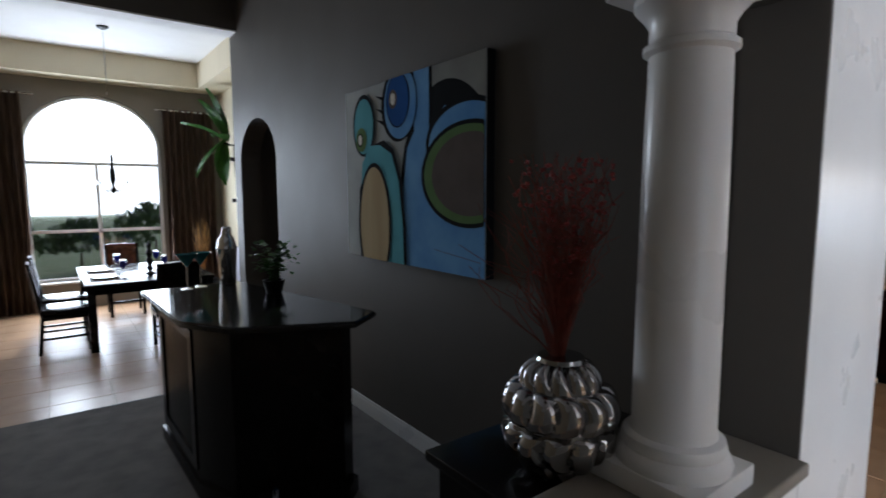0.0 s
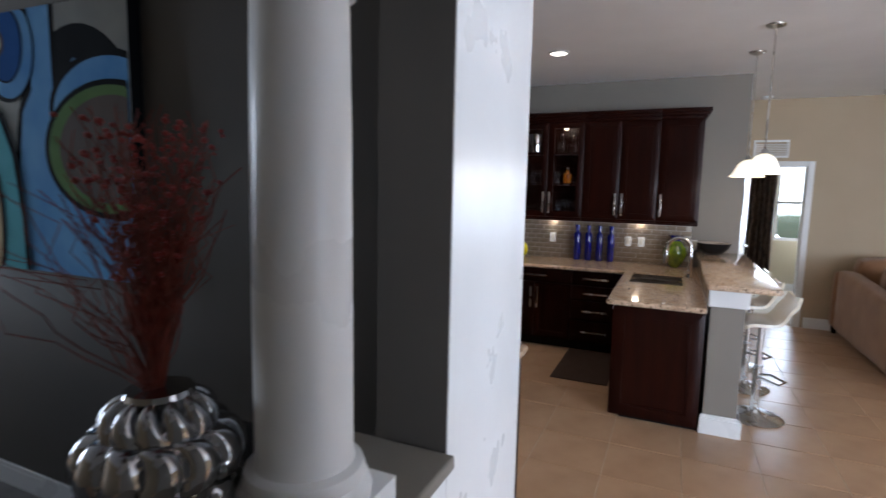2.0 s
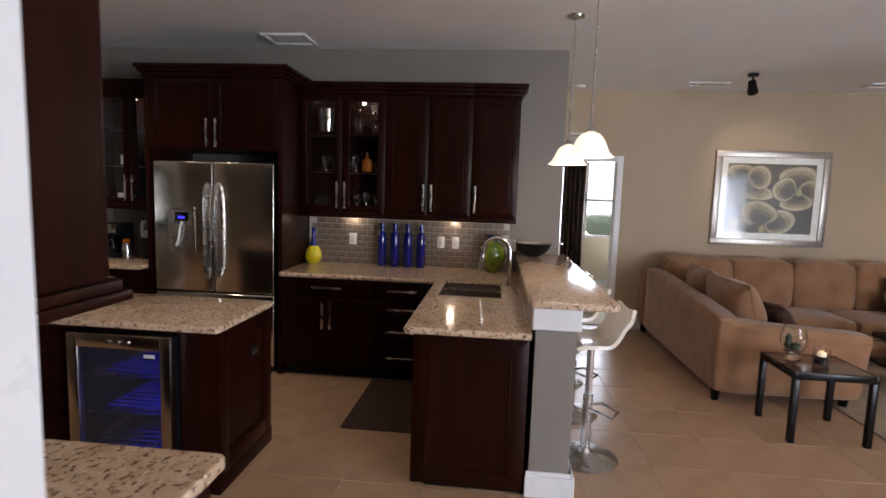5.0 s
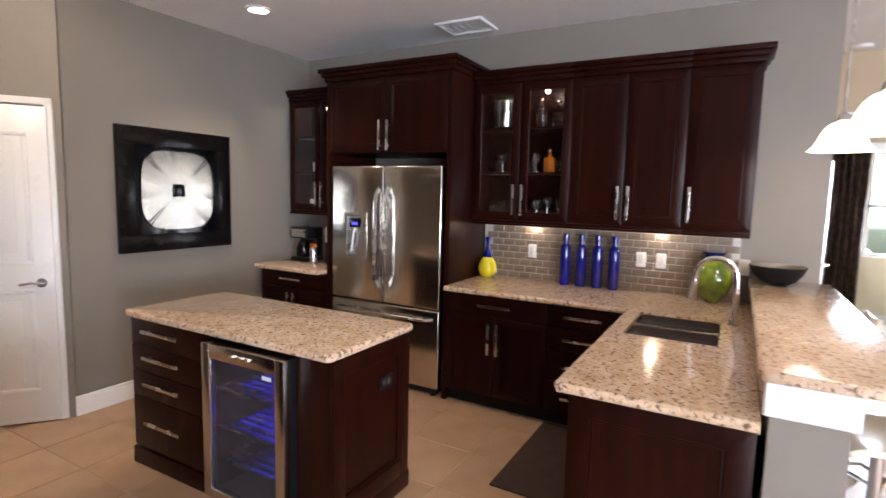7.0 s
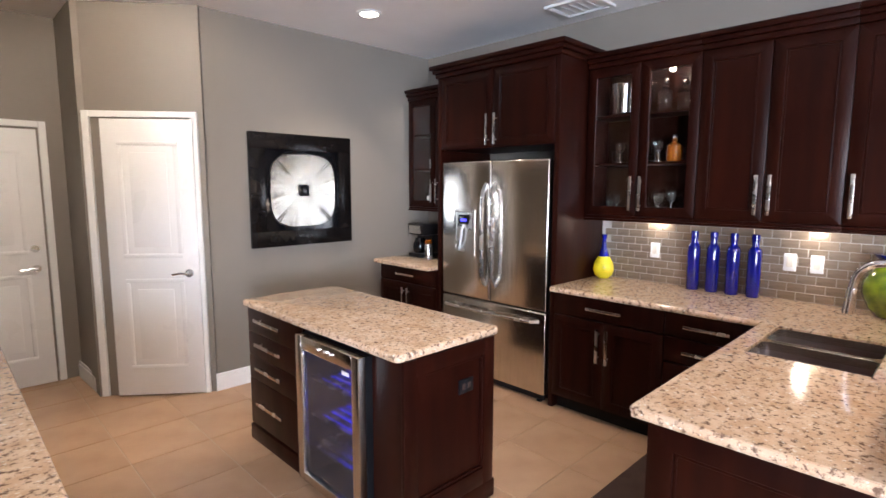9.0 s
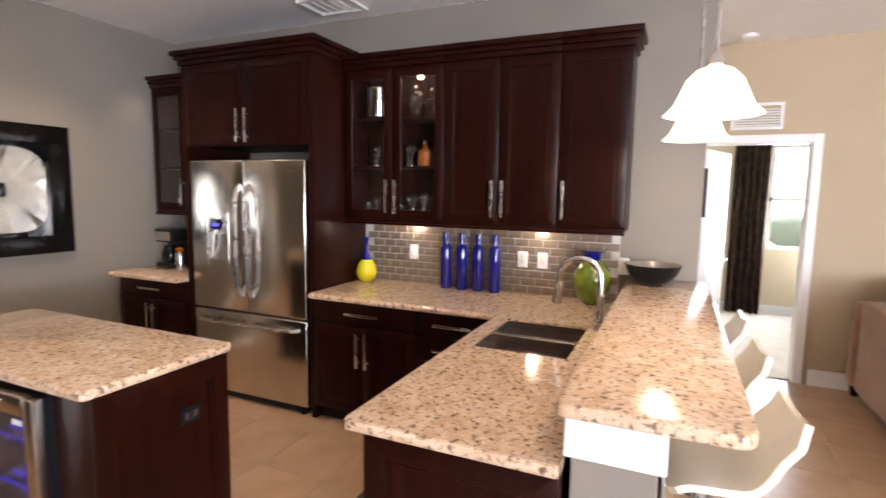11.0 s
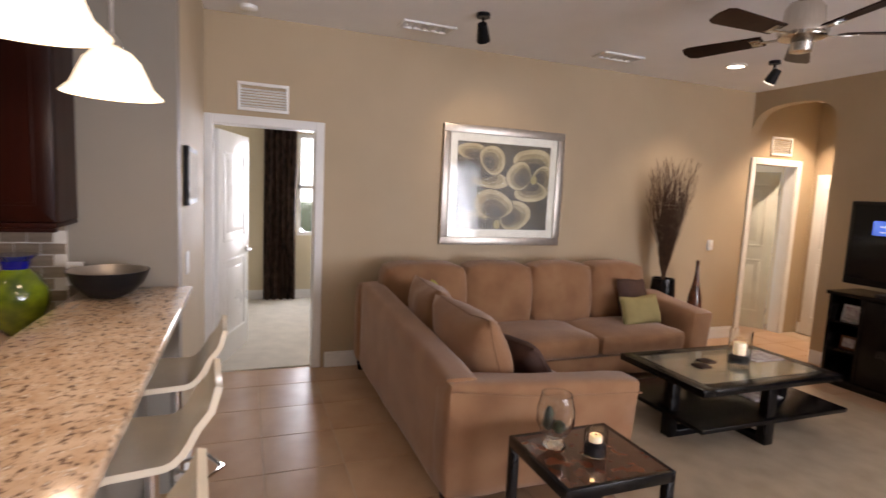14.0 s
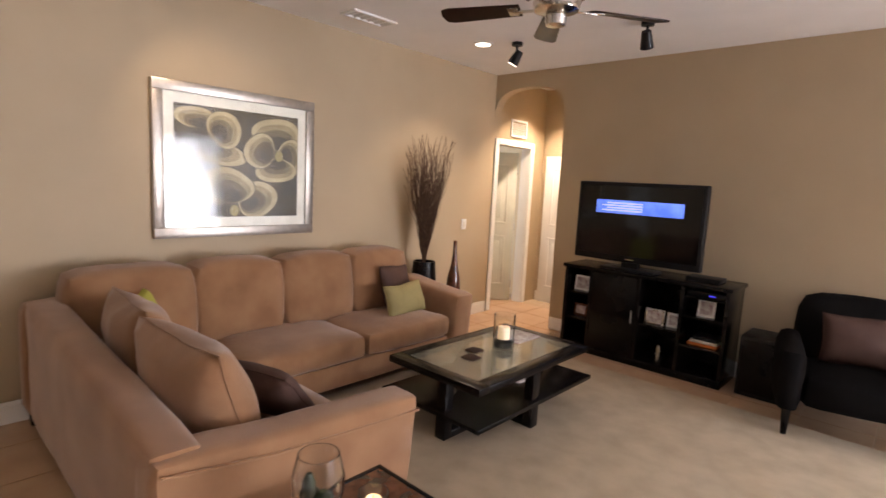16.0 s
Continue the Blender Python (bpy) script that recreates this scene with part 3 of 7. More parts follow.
window("window_4", "bright bedroom window with white frame", [B(11.62, 11.66, -2.2, -1.04, z, z + 0.05) for z in (0.9, 1.55, 2.25)] + [B(11.62, 11.66, y, y + 0.05, 0.95, 2.25) for y in (-2.2, -1.65, -1.09)], [B(11.64, 11.645, -2.15, -1.65, 0.95, 2.25), B(11.64, 11.645, -1.60, -1.09, 0.95, 2.25)])
bm = bmesh.new()
bmesh.ops.create_grid(bm, x_segments=2, y_segments=2, size=400, matrix=Matrix.Translation((0, 0, -0.25)))
bd = join(B(-14, 16, 58, 58.1, -0.2, 22), B(62, 62.1, -14, 12, -0.2, 22))
structure("backdrop", bd, HAZE, "bright hazy sky beyond the garden", "backdrop")
structure("ground", bm, LAWN, "mown green lawn outside the windows", "ground")


def shrub(x, y, h, w):
    e = thing("shrub", (x, y, -0.25), "rounded green garden shrub on the lawn", "shrub", "garden shrubs")
    put = local(e)
    put("trunk", rod((0, 0, 0), (0, 0, h * 0.5), 0.04, 8, 0.02), BROWNTWIG)
    bm = bmesh.new()
    for _ in range(420):
        a, b, r = random.uniform(0, 6.28), random.uniform(-0.3, 1.5), random.uniform(0.55, 1.0)
        c = Vector((math.cos(a) * math.cos(b) * w * r, math.sin(a) * math.cos(b) * w * r, h * 0.55 + math.sin(b) * h * 0.5 * r))
        m = Matrix.LocRotScale(c, Euler([random.uniform(0, 6) for _ in range(3)]), (0.09, 0.05, 1))
        bmesh.ops.create_grid(bm, x_segments=1, y_segments=1, size=1, matrix=m)
    put("crown", bm, HEDGE)


for x, y, h, w in ((-0.6, 15.5, 1.5, 0.9), (0.9, 16.5, 1.3, 0.8), (2.4, 15.2, 1.7, 1.0), (3.9, 16.6, 1.4, 0.9)):
    shrub(x, y, h, w)

# ---- kitchen ----


def bar_handle(put, parent, p, q, out):
    p, q, o = Vector(p), Vector(q), Vector(out)
    d = (q - p).normalized()
    w = d.cross(o) * 0.010
    a, b = p + o * 0.028 - d * 0.018 - w, q + o * 0.036 + d * 0.018 + w
    bms = [B(min(a.x, b.x), max(a.x, b.x), min(a.y, b.y), max(a.y, b.y), min(a.z, b.z), max(a.z, b.z), 0.002)]
    for s in (p + d * 0.02, q - d * 0.02):
        bms.append(rod(s, s + o * 0.032, 0.0045, 8))
    return put("handle", join(*bms), NICKEL, parent, "brushed nickel bar handle")


def ring_x(xa, xb, y0, y1, z0, z1, w, r=0.002):
    """A rectangular frame of bar width w facing along x, in one piece."""
    bm = bmesh.new()
    rows = []
    for x in (xa, xb):
        for k in (0.0, w):
            rows.append([bm.verts.new((x, y, z)) for y, z in ((y0 + k, z0 + k), (y1 - k, z0 + k), (y1 - k, z1 - k), (y0 + k, z1 - k))])
    for a, b in ((0, 1), (1, 3), (3, 2), (2, 0)):
        for k in range(4):
            bm.faces.new((rows[a][k], rows[a][(k + 1) % 4], rows[b][(k + 1) % 4], rows[b][k]))
    bmesh.ops.recalc_face_normals(bm, faces=bm.faces[:])
    bmesh.ops.bevel(bm, geom=bm.edges[:], offset=r, segments=1, affect="EDGES")
    return bm


def leaf_x(put, e, x, y0, y1, z0, z1, glass=False, material=None, name="door", rail=0.065):
    """A framed cabinet door facing -x at x, from y0 to y1."""
    material = material or ESP
    g = 0.0025
    y0, y1, z0, z1 = y0 + g, y1 - g, z0 + g, z1 - g
    d = put(name, ring_x(x - 0.022, x, y0, y1, z0, z1, rail), material, e)
    a, b, c, f = y0 + rail, y1 - rail, z0 + rail, z1 - rail
    if glass:
        pane = put("glass_pane", B(x - 0.013, x - 0.009, a - 0.004, b + 0.004, c - 0.004, f + 0.004), GLASS, d)
        pane.visible_shadow = False
        return d
    put("panel", B(x - 0.012, x, a, b, c, f), material, d)
    if y1 - y0 > 0.25 and z1 - z0 > 0.3:
        put("moulding", ring_x(x - 0.017, x - 0.0115, a, b, c, f, 0.012), material, d)
    return d


def carcass(x0, x1, y0, y1, z0, z1, shelves=(), t=0.018):
    bms = [B(x1 - t, x1, y0, y1, z0, z1), B(x0, x1 - t, y0, y0 + t, z0, z1), B(x0, x1 - t, y1 - t, y1, z0, z1), B(x0, x1 - t, y0 + t, y1 - t, z0, z0 + t), B(x0, x1 - t, y0 + t, y1 - t, z1 - t, z1)]
    bms += [B(x0 + 0.03, x1 - t, y0 + t, y1 - t, z, z + t) for z in shelves]
    return join(*bms)


def crown(put, e, x0, x1, y0, y1, z, open_left=True, open_right=True):
    bms = []
    for k, (o, h0, h1) in enumerate(((0.015, 0.0, 0.035), (0.035, 0.035, 0.065), (0.055, 0.065, 0.10))):
        bms.append(B(x0 - o, x1, y0 - (o if open_right else 0), y1 + (o if open_left else 0), z + h0, z + h1, 0.006))
    return put("crown_moulding", join(*bms), ESP, e)


UX, UB, UT = 6.65, 1.412, 2.46


def wall_cabinet(y0, y1, leaves, glass, label, handles, x=UX, zb=UB, zt=UT, kopen=(False, False), rail=0.04):
    e = thing("wall_cabinet", (K, (y0 + y1) / 2, zb - rail), label, "cabinet", "kitchen wall cabinets")
    part("body", carcass(x, K - 0.004, y0, y1, zb, zt, (zb + 0.36, zb + 0.70) if glass else ()), ESP, e)
    n = leaves
    for k in range(n):
        a, b = y0 + (y1 - y0) * k / n, y0 + (y1 - y0) * (k + 1) / n
        d = leaf_x(part, e, x, a, b, zb, zt, glass)
        side = handles[k]
        hy = b - 0.035 if side > 0 else a + 0.035
        bar_handle(part, d, (x - 0.022, hy, zb + 0.06), (x - 0.022, hy, zb + 0.26), (-1, 0, 0))
    part("light_rail", join(B(x - 0.02, K - 0.004, y0, y1, zb - 0.022, zb - 0.002, 0.004), B(x - 0.03, x + 0.0, y0, y1, zb - 0.04, zb - 0.022, 0.004)), ESP, e)
    crown(part, e, x - 0.022, K - 0.004, y0, y1, zt, kopen[0], kopen[1])
    return e


wall_cabinet(0.355, 0.76, 1, False, "espresso-stained wall cabinet with one framed door", (1,), kopen=(False, True))
wall_cabinet(0.76, 1.53, 2, False, "espresso-stained wall cabinet with two framed doors", (1, -1))
wall_cabinet(1.53, 2.32, 2, True, "espresso glass-door wall cabinet lit inside, holding barware", (1, -1))
wall_cabinet(3.56, 4.34, 2, True, "espresso glass-door wall cabinet lit inside, holding cups", (1, -1))

# over the refrigerator
e = thing("refrigerator_cabinet", (K, 2.95, 0), "deep espresso cabinet over and beside the refrigerator", "cabinet")
part("side_panel", B(6.28, K - 0.004, 2.33, 2.37, 0, 2.52, 0.002), ESP, e)
part("side_panel", B(6.28, K - 0.004, 3.51, 3.55, 0, 2.52, 0.002), ESP, e)
part("body", carcass(6.30, K - 0.004, 2.37, 3.51, 1.92, 2.52), ESP, e)
for a, b, s in ((2.37, 2.94, 1), (2.94, 3.51, -1)):
    d = leaf_x(part, e, 6.30, a, b, 1.92, 2.52)
    hy = b - 0.04 if s > 0 else a + 0.04
    bar_handle(part, d, (6.278, hy, 1.96), (6.278, hy, 2.16), (-1, 0, 0))
crown(part, e, 6.278, K - 0.004, 2.33, 3.55, 2.52)


def fridge():
    e = thing("refrigerator", (6.55, 2.94, 0), "stainless steel french-door refrigerator with water dispenser", "refrigerator")
    y0, y1, ym, x = 2.40, 3.48, 2.94, 6.27
    part("body", B(x + 0.06, K - 0.03, y0 + 0.01, y1 - 0.01, 0.02, 1.81, 0.01), BLACK, e)
    for a, b, nm in ((y0, ym - 0.004, "door"), (ym + 0.004, y1, "door")):
        bm = B(x, x + 0.058, a, b, 0.70, 1.82, 0.014, 3)
        d = part(nm, bm, STEEL, e)
        hy = b - 0.045 if a == y0 else a + 0.045
        pts = [(x, hy, 0.82), (x - 0.034, hy, 0.88)] + [(x - 0.042 - 0.008 * math.sin(math.pi * k / 8), hy, 0.92 + 0.62 * k / 8) for k in range(9)] + [(x - 0.034, hy, 1.58), (x, hy, 1.64)]
        part("handle", tube(pts, 0.017, 10), NICKEL, d, "curved steel door handle")
        if nm and a > ym:
            dp = part("dispenser", join(B(x - 0.004, x + 0.002, a + 0.16, a + 0.40, 1.05, 1.08), B(x - 0.004, x + 0.002, a + 0.16, a + 0.40, 1.40, 1.43), B(x - 0.004, x + 0.002, a + 0.16, a + 0.19, 1.08, 1.40), B(x - 0.004, x + 0.002, a + 0.37, a + 0.40, 1.08, 1.40)), STEEL, d, "recessed water dispenser")
            part("dispenser_recess", B(x - 0.003, x + 0.001, a + 0.19, a + 0.37, 1.08, 1.40), NICKEL, dp)
            part("dispenser_display", B(x - 0.008, x - 0.003, a + 0.22, a + 0.34, 1.31, 1.385, 0.003), SCREEN, dp)
            part("display_light", B(x - 0.0095, x - 0.008, a + 0.25, a + 0.31, 1.33, 1.35), BLUELED, dp)
            part("spout", tube([(x - 0.006, a + 0.28, 1.30), (x - 0.03, a + 0.28, 1.26), (x - 0.03, a + 0.29, 1.18), (x - 0.012, a + 0.32, 1.10)], 0.010, 8), WHITE, dp)
        else:
            part("badge", B(x - 0.002, x + 0.001, a + 0.06, a + 0.16, 1.735, 1.747), CHROME, d, "small bright badge")
    d = part("freezer_drawer", B(x, x + 0.058, y0, y1, 0.06, 0.69, 0.014, 3), STEEL, e)
    pts = [(x, y0 + 0.06, 0.62), (x - 0.045, y0 + 0.09, 0.62)] + [(x - 0.055 - 0.012 * math.sin(math.pi * k / 8), y0 + 0.12 + (y1 - y0 - 0.24) * k / 8, 0.62) for k in range(9)] + [(x - 0.045, y1 - 0.09, 0.62), (x, y1 - 0.06, 0.62)]
    part("handle", tube(pts, 0.012, 10), NICKEL, d, "curved steel drawer handle")
    part("kick_grille", B(x + 0.03, x + 0.06, y0 + 0.02, y1 - 0.02, 0.012, 0.055), BLACK, e)
    for y in (y0 + 0.06, y1 - 0.06):
        part("foot", rod((x + 0.04, y, 0.0), (x + 0.04, y, 0.02), 0.025, 12), BLACK, e)


fridge()


def base_cabinet_x(x, x1, y0, y1, layout, label):
    """A floor cabinet facing -x. layout: rows of (z0, z1, leaves, kind)."""
    e = thing("base_cabinet", ((x + x1) / 2, (y0 + y1) / 2, 0), label, "cabinet", "kitchen base cabinets")
    part("body", B(x, x1, y0, y1, 0.10, 0.874), ESP, e)
    part("toe_kick", B(x + 0.06, x1, y0, y1, 0, 0.10), BLACK, e)
    for z0, z1, n, kind in layout:
        for k in range(n):
            a, b = y0 + (y1 - y0) * k / n, y0 + (y1 - y0) * (k + 1) / n
            if kind == "drawer":
                d = part("drawer_front", B(x - 0.02, x - 0.001, a + 0.003, b - 0.003, z0 + 0.003, z1 - 0.003, 0.003), ESP, e)
                w = min(0.11, (b - a) * 0.3)
                bar_handle(part, d, (x - 0.02, (a + b) / 2 - w, (z0 + z1) / 2), (x - 0.02, (a + b) / 2 + w, (z0 + z1) / 2), (-1, 0, 0))
            else:
                d = leaf_x(part, e, x - 0.001, a, b, z0, z1)
                hy = (b - 0.035 if k == 0 else a + 0.035)
                bar_handle(part, d, (x - 0.023, hy, z1 - 0.26), (x - 0.023, hy, z1 - 0.06), (-1, 0, 0))
    return e


DRW = (0.72, 0.87, 1, "drawer")
base_cabinet_x(6.28, K - 0.004, 1.53, 2.325, (DRW, (0.11, 0.715, 2, "door")), "espresso base cabinet with a drawer over two doors")
base_cabinet_x(6.28, K - 0.004, 1.03, 1.53, (DRW, (0.56, 0.715, 1, "drawer"), (0.34, 0.555, 1, "drawer"), (0.11, 0.335, 1, "drawer")), "espresso base cabinet with four drawers")
base_cabinet_x(6.28, K - 0.004, 3.555, 4.345, (DRW, (0.11, 0.715, 2, "door")), "espresso base cabinet with a drawer over two doors")

# the peninsula's cabinet, facing +y, with a framed end panel
e = thing("peninsula_cabinet", (5.5, 0.65, 0), "espresso sink cabinet with a framed end panel", "cabinet")
part("body", B(4.76, 6.28, 0.325, 0.93, 0.10, 0.868), ESP, e)
part("toe_kick", B(4.76, 6.28, 0.325, 0.87, 0, 0.10), BLACK, e)
leaf_x(part, e, 4.758, 0.325, 0.95, 0.02, 0.868, name="end_panel", rail=0.085)
part("body", B(6.28, K - 0.004, 0.325, 1.03, 0, 0.868), ESP, e)
for k in range(3):
    a = 4.80 + k * 0.48
    d = part("door", B(a, a + 0.47, 0.931, 0.95, 0.12, 0.70, 0.003), ESP, e)
    part("handle", rod((a + 0.42, 0.975, 0.5), (a + 0.42, 0.975, 0.68), 0.006), NICKEL, d)
    d = part("drawer_front", B(a, a + 0.47, 0.931, 0.95, 0.715, 0.86, 0.003), ESP, e)
    part("handle", rod((a + 0.15, 0.975, 0.79), (a + 0.32, 0.975, 0.79), 0.006), NICKEL, d)


def slab(name, outline, z, label, thick=0.038, holes=()):
    bm = prism(outline, thick, "z", z - thick)
    es = [ed for ed in bm.edges if abs(ed.verts[0].co.z - ed.verts[1].co.z) < 1e-5]
    bmesh.ops.bevel(bm, geom=es, offset=0.010, segments=3, affect="EDGES", profile=0.5)
    return tagged(part(name, bm, GRANITE), label, "worktop")


def rounded(x0, x1, y0, y1, rs):
    """Corner outline with radii for (x0,y0), (x1,y0), (x1,y1), (x0,y1)."""
    pts = []
    for (cx, cy, a0), r in zip(((x0, y0, 180), (x1, y0, 270), (x1, y1, 0), (x0, y1, 90)), rs):
        ox, oy = cx + (r if cx == x0 else -r), cy + (r if cy == y0 else -r)
        for k in range(5):
            a = radians(a0 + 90 * k / 4)
            pts.append((ox + r * math.cos(a), oy + r * math.sin(a)))
    return pts


SX0, SX1, SY0, SY1 = 5.58, 6.16, 0.47, 0.91
# the worktop round the sink opening, in one mesh
xs, ys = (4.69, SX0, SX1, 6.22, K - 0.004), (0.322, SY0, SY1, 0.985, 2.33)
cells = {(i, j) for i in range(4) for j in range(3)} - {(1, 1)} | {(3, 3)}
bm = bmesh.new()
corner = {(i, j, z): bm.verts.new((xs[i], ys[j], z)) for i in range(5) for j in range(5) for z in (0.877, 0.915)}
for i, j in cells:
    for z in (0.877, 0.915):
        bm.faces.new([corner[p, q, z] for p, q in ((i, j), (i + 1, j), (i + 1, j + 1), (i, j + 1))])
    for di, dj, (p, q), (r, s) in ((-1, 0, (0, 0), (0, 1)), (1, 0, (1, 0), (1, 1)), (0, -1, (0, 0), (1, 0)), (0, 1, (0, 1), (1, 1))):
        if (i + di, j + dj) not in cells:
            bm.faces.new((corner[i + p, j + q, 0.877], corner[i + r, j + s, 0.877], corner[i + r, j + s, 0.915], corner[i + p, j + q, 0.915]))
bmesh.ops.delete(bm, geom=[v for v in bm.verts if not v.link_faces], context="VERTS")
bmesh.ops.recalc_face_normals(bm, faces=bm.faces[:])
top = tagged(part("worktop", bm, GRANITE, smooth=False), "beige speckled granite worktop with a chiselled edge", "worktop")
part("rounded_edge", tube([(4.692, 0.33, 0.896), (4.692, 0.965, 0.896), (4.71, 0.982, 0.896), (6.20, 0.986, 0.896), (6.219, 1.0, 0.896), (6.219, 2.325, 0.896)], 0.0185, 10), GRANITE, top)
slab("worktop", rounded(6.17, K - 0.004, 3.56, 4.346, (0.01, 0.01, 0.01, 0.01)), 0.915, "beige speckled granite worktop beside the refrigerator")
slab("breakfast_bar", rounded(4.68, K - 0.004, -0.122, 0.34, (0.05, 0.01, 0.01, 0.03)), 1.087, "raised beige granite breakfast bar top")
structure("bar_wall", B(4.74, K, 0.085, 0.30, 0, 1.045, 0.004), WALL_GREY, "taupe painted half wall under the bar", "half wall")
structure("bar_wall_cap", join(B(4.715, 4.80, 0.065, 0.318, 0.93, 1.048, 0.006), B(4.80, K, 0.065, 0.084, 0.95, 1.048, 0.004)), WHITE, "white moulded cap under the bar top", "trim")
structure("bar_backsplash", B(4.76, K - 0.004, 0.302, 0.320, 0.918, 1.048), GRANITE, "granite upstand behind the sink", "upstand")
base_run([(K, 0.068), (4.725, 0.068)], d=-0.0 + 0.016)
structure("baseboard", join(B(4.722, 4.74, 0.068, 0.318, 0, 0.12, 0.003), B(4.728, 4.74, 0.072, 0.314, 0.12, 0.145, 0.003)), WHITE, "white moulded baseboard on the half wall", "baseboard")

# sink
e = thing("sink", (5.87, 0.69, 0.70), "double-bowl stainless steel undermount sink", "sink")
for x0, x1 in ((SX0, 5.855), (5.885, SX1)):
    bm = bmesh.new()
    vs = bm_box(bm, x0 + 0.004, x1 - 0.004, SY0 + 0.004, SY1 - 0.004, 0.71, 0.905)
    bmesh.ops.delete(bm, geom=[f for f in bm.faces if f.normal.z > 0.9], context="FACES")
    bmesh.ops.bevel(bm, geom=[ed for ed in bm.edges if not ed.is_boundary], offset=0.035, segments=4, affect="EDGES", profile=0.5)
    bmesh.ops.solidify(bm, geom=bm.faces[:], thickness=0.003)
    bowl = part("bowl", bm, STEEL, e)
    part("drain", rod(((x0 + x1) / 2, 0.69, 0.712), ((x0 + x1) / 2, 0.69, 0.720), 0.04, 20), CHROME, bowl)
part("divider", B(5.851, 5.889, SY0 + 0.004, SY1 - 0.004, 0.86, 0.895, 0.008), STEEL, e)

# faucet
e = thing("faucet", (6.12, 0.41, 0.915), "tall chrome gooseneck kitchen faucet", "faucet")
fx, fy = 6.12, 0.41
part("base", lathe([(0.028, 0), (0.028, 0.01), (0.02, 0.03), (0.018, 0.06)], (fx, fy, 0.915)), CHROME, e)
pts = [(fx, fy, 0.97), (fx, fy, 1.17)] + [(fx, fy + 0.105 - 0.105 * math.cos(math.pi * k / 12), 1.18 + 0.105 * math.sin(math.pi * k / 12)) for k in range(1, 13)] + [(fx, fy + 0.215, 1.15)]
part("spout", tube(pts, 0.018, 12), CHROME, e)
part("spray_head", rod((fx, fy + 0.213, 1.16), (fx, fy + 0.222, 1.04), 0.020, 14, 0.025), CHROME, e)
part("lever", tube([(fx - 0.015, fy, 0.955), (fx - 0.06, fy + 0.01, 0.965), (fx - 0.10, fy + 0.02, 0.99)], 0.010, 8, 0.006), CHROME, e)


# island
def island():
    x0, x1, y0, y1 = 4.50, 5.10, 1.93, 3.40
    e = thing("kitchen_island", (4.8, 2.55, 0), "espresso kitchen island with drawers and panelled end", "kitchen island")
    part("body", join(B(x0, x1, 2.715, y1, 0.10, 0.874), B(x0, x1, y0, 2.13, 0.10, 0.874), B(x0 + 0.58, x1, 2.13, 2.715, 0.10, 0.874), B(x0, x1, 2.13, 2.715, 0.855, 0.874)), ESP, e)
    part("plinth", join(B(x0 - 0.02, x1 + 0.02, 2.715, y1 + 0.02, 0, 0.10, 0.008), B(x0 - 0.02, x1 + 0.02, y0 - 0.02, 2.13, 0, 0.10, 0.008)), ESP, e)
    r = 0.075
    fr = [B(x0, x0 + r, y0 - 0.022, y0, 0.10, 0.87, 0.002), B(x1 - r, x1, y0 - 0.022, y0, 0.10, 0.87, 0.002), B(x0 + r, x1 - r, y0 - 0.022, y0, 0.79, 0.87, 0.002), B(x0 + r, x1 - r, y0 - 0.022, y0, 0.10, 0.19, 0.002)]
    fr += [B(x0 + r, x0 + r + 0.014, y0 - 0.014, y0, 0.19, 0.79, 0.003), B(x1 - r - 0.014, x1 - r, y0 - 0.014, y0, 0.19, 0.79, 0.003), B(x0 + r, x1 - r, y0 - 0.014, y0, 0.776, 0.79, 0.003), B(x0 + r, x1 - r, y0 - 0.014, y0, 0.19, 0.204, 0.003)]
    part("end_panel", join(*fr), ESP, e)
    o = part("outlet", B(4.86, 4.96, y0 - 0.008, y0 - 0.001, 0.62, 0.69, 0.002), BLACK, e, "black electrical outlet")
    part("socket", join(B(4.88, 4.90, y0 - 0.010, y0 - 0.008, 0.64, 0.67), B(4.92, 4.94, y0 - 0.010, y0 - 0.008, 0.64, 0.67)), MAT_BROWN, o)
    for z0, z1 in ((0.72, 0.865), (0.57, 0.715), (0.42, 0.565), (0.12, 0.415)):
        d = part("drawer_front", B(x0 - 0.02, x0 - 0.001, 2.725, y1 - 0.005, z0, z1, 0.003), ESP, e)
        bar_handle(part, d, (x0 - 0.02, 2.955, (z0 + z1) / 2 + 0.02), (x0 - 0.02, 3.235, (z0 + z1) / 2 + 0.02), (-1, 0, 0))
    slab("worktop", rounded(4.455, 5.135, 1.90, 3.43, (0.03, 0.03, 0.03, 0.03)), 0.914, "beige speckled granite top on the island")


island()

# wine cooler under the island top
e = thing("wine_cooler", (4.8, 2.42, 0), "stainless wine cooler with blue-lit shelves and glass door", "wine cooler")
wx, wy0, wy1 = 4.47, 2.14, 2.705
part("housing", join(B(wx + 0.55, wx + 0.58, wy0, wy1, 0.012, 0.85), B(wx, wx + 0.55, wy0, wy0 + 0.03, 0.012, 0.85), B(wx, wx + 0.55, wy1 - 0.03, wy1, 0.012, 0.85), B(wx, wx + 0.55, wy0 + 0.03, wy1 - 0.03, 0.82, 0.85), B(wx, wx + 0.55, wy0 + 0.03, wy1 - 0.03, 0.012, 0.07)), BLACK, e)
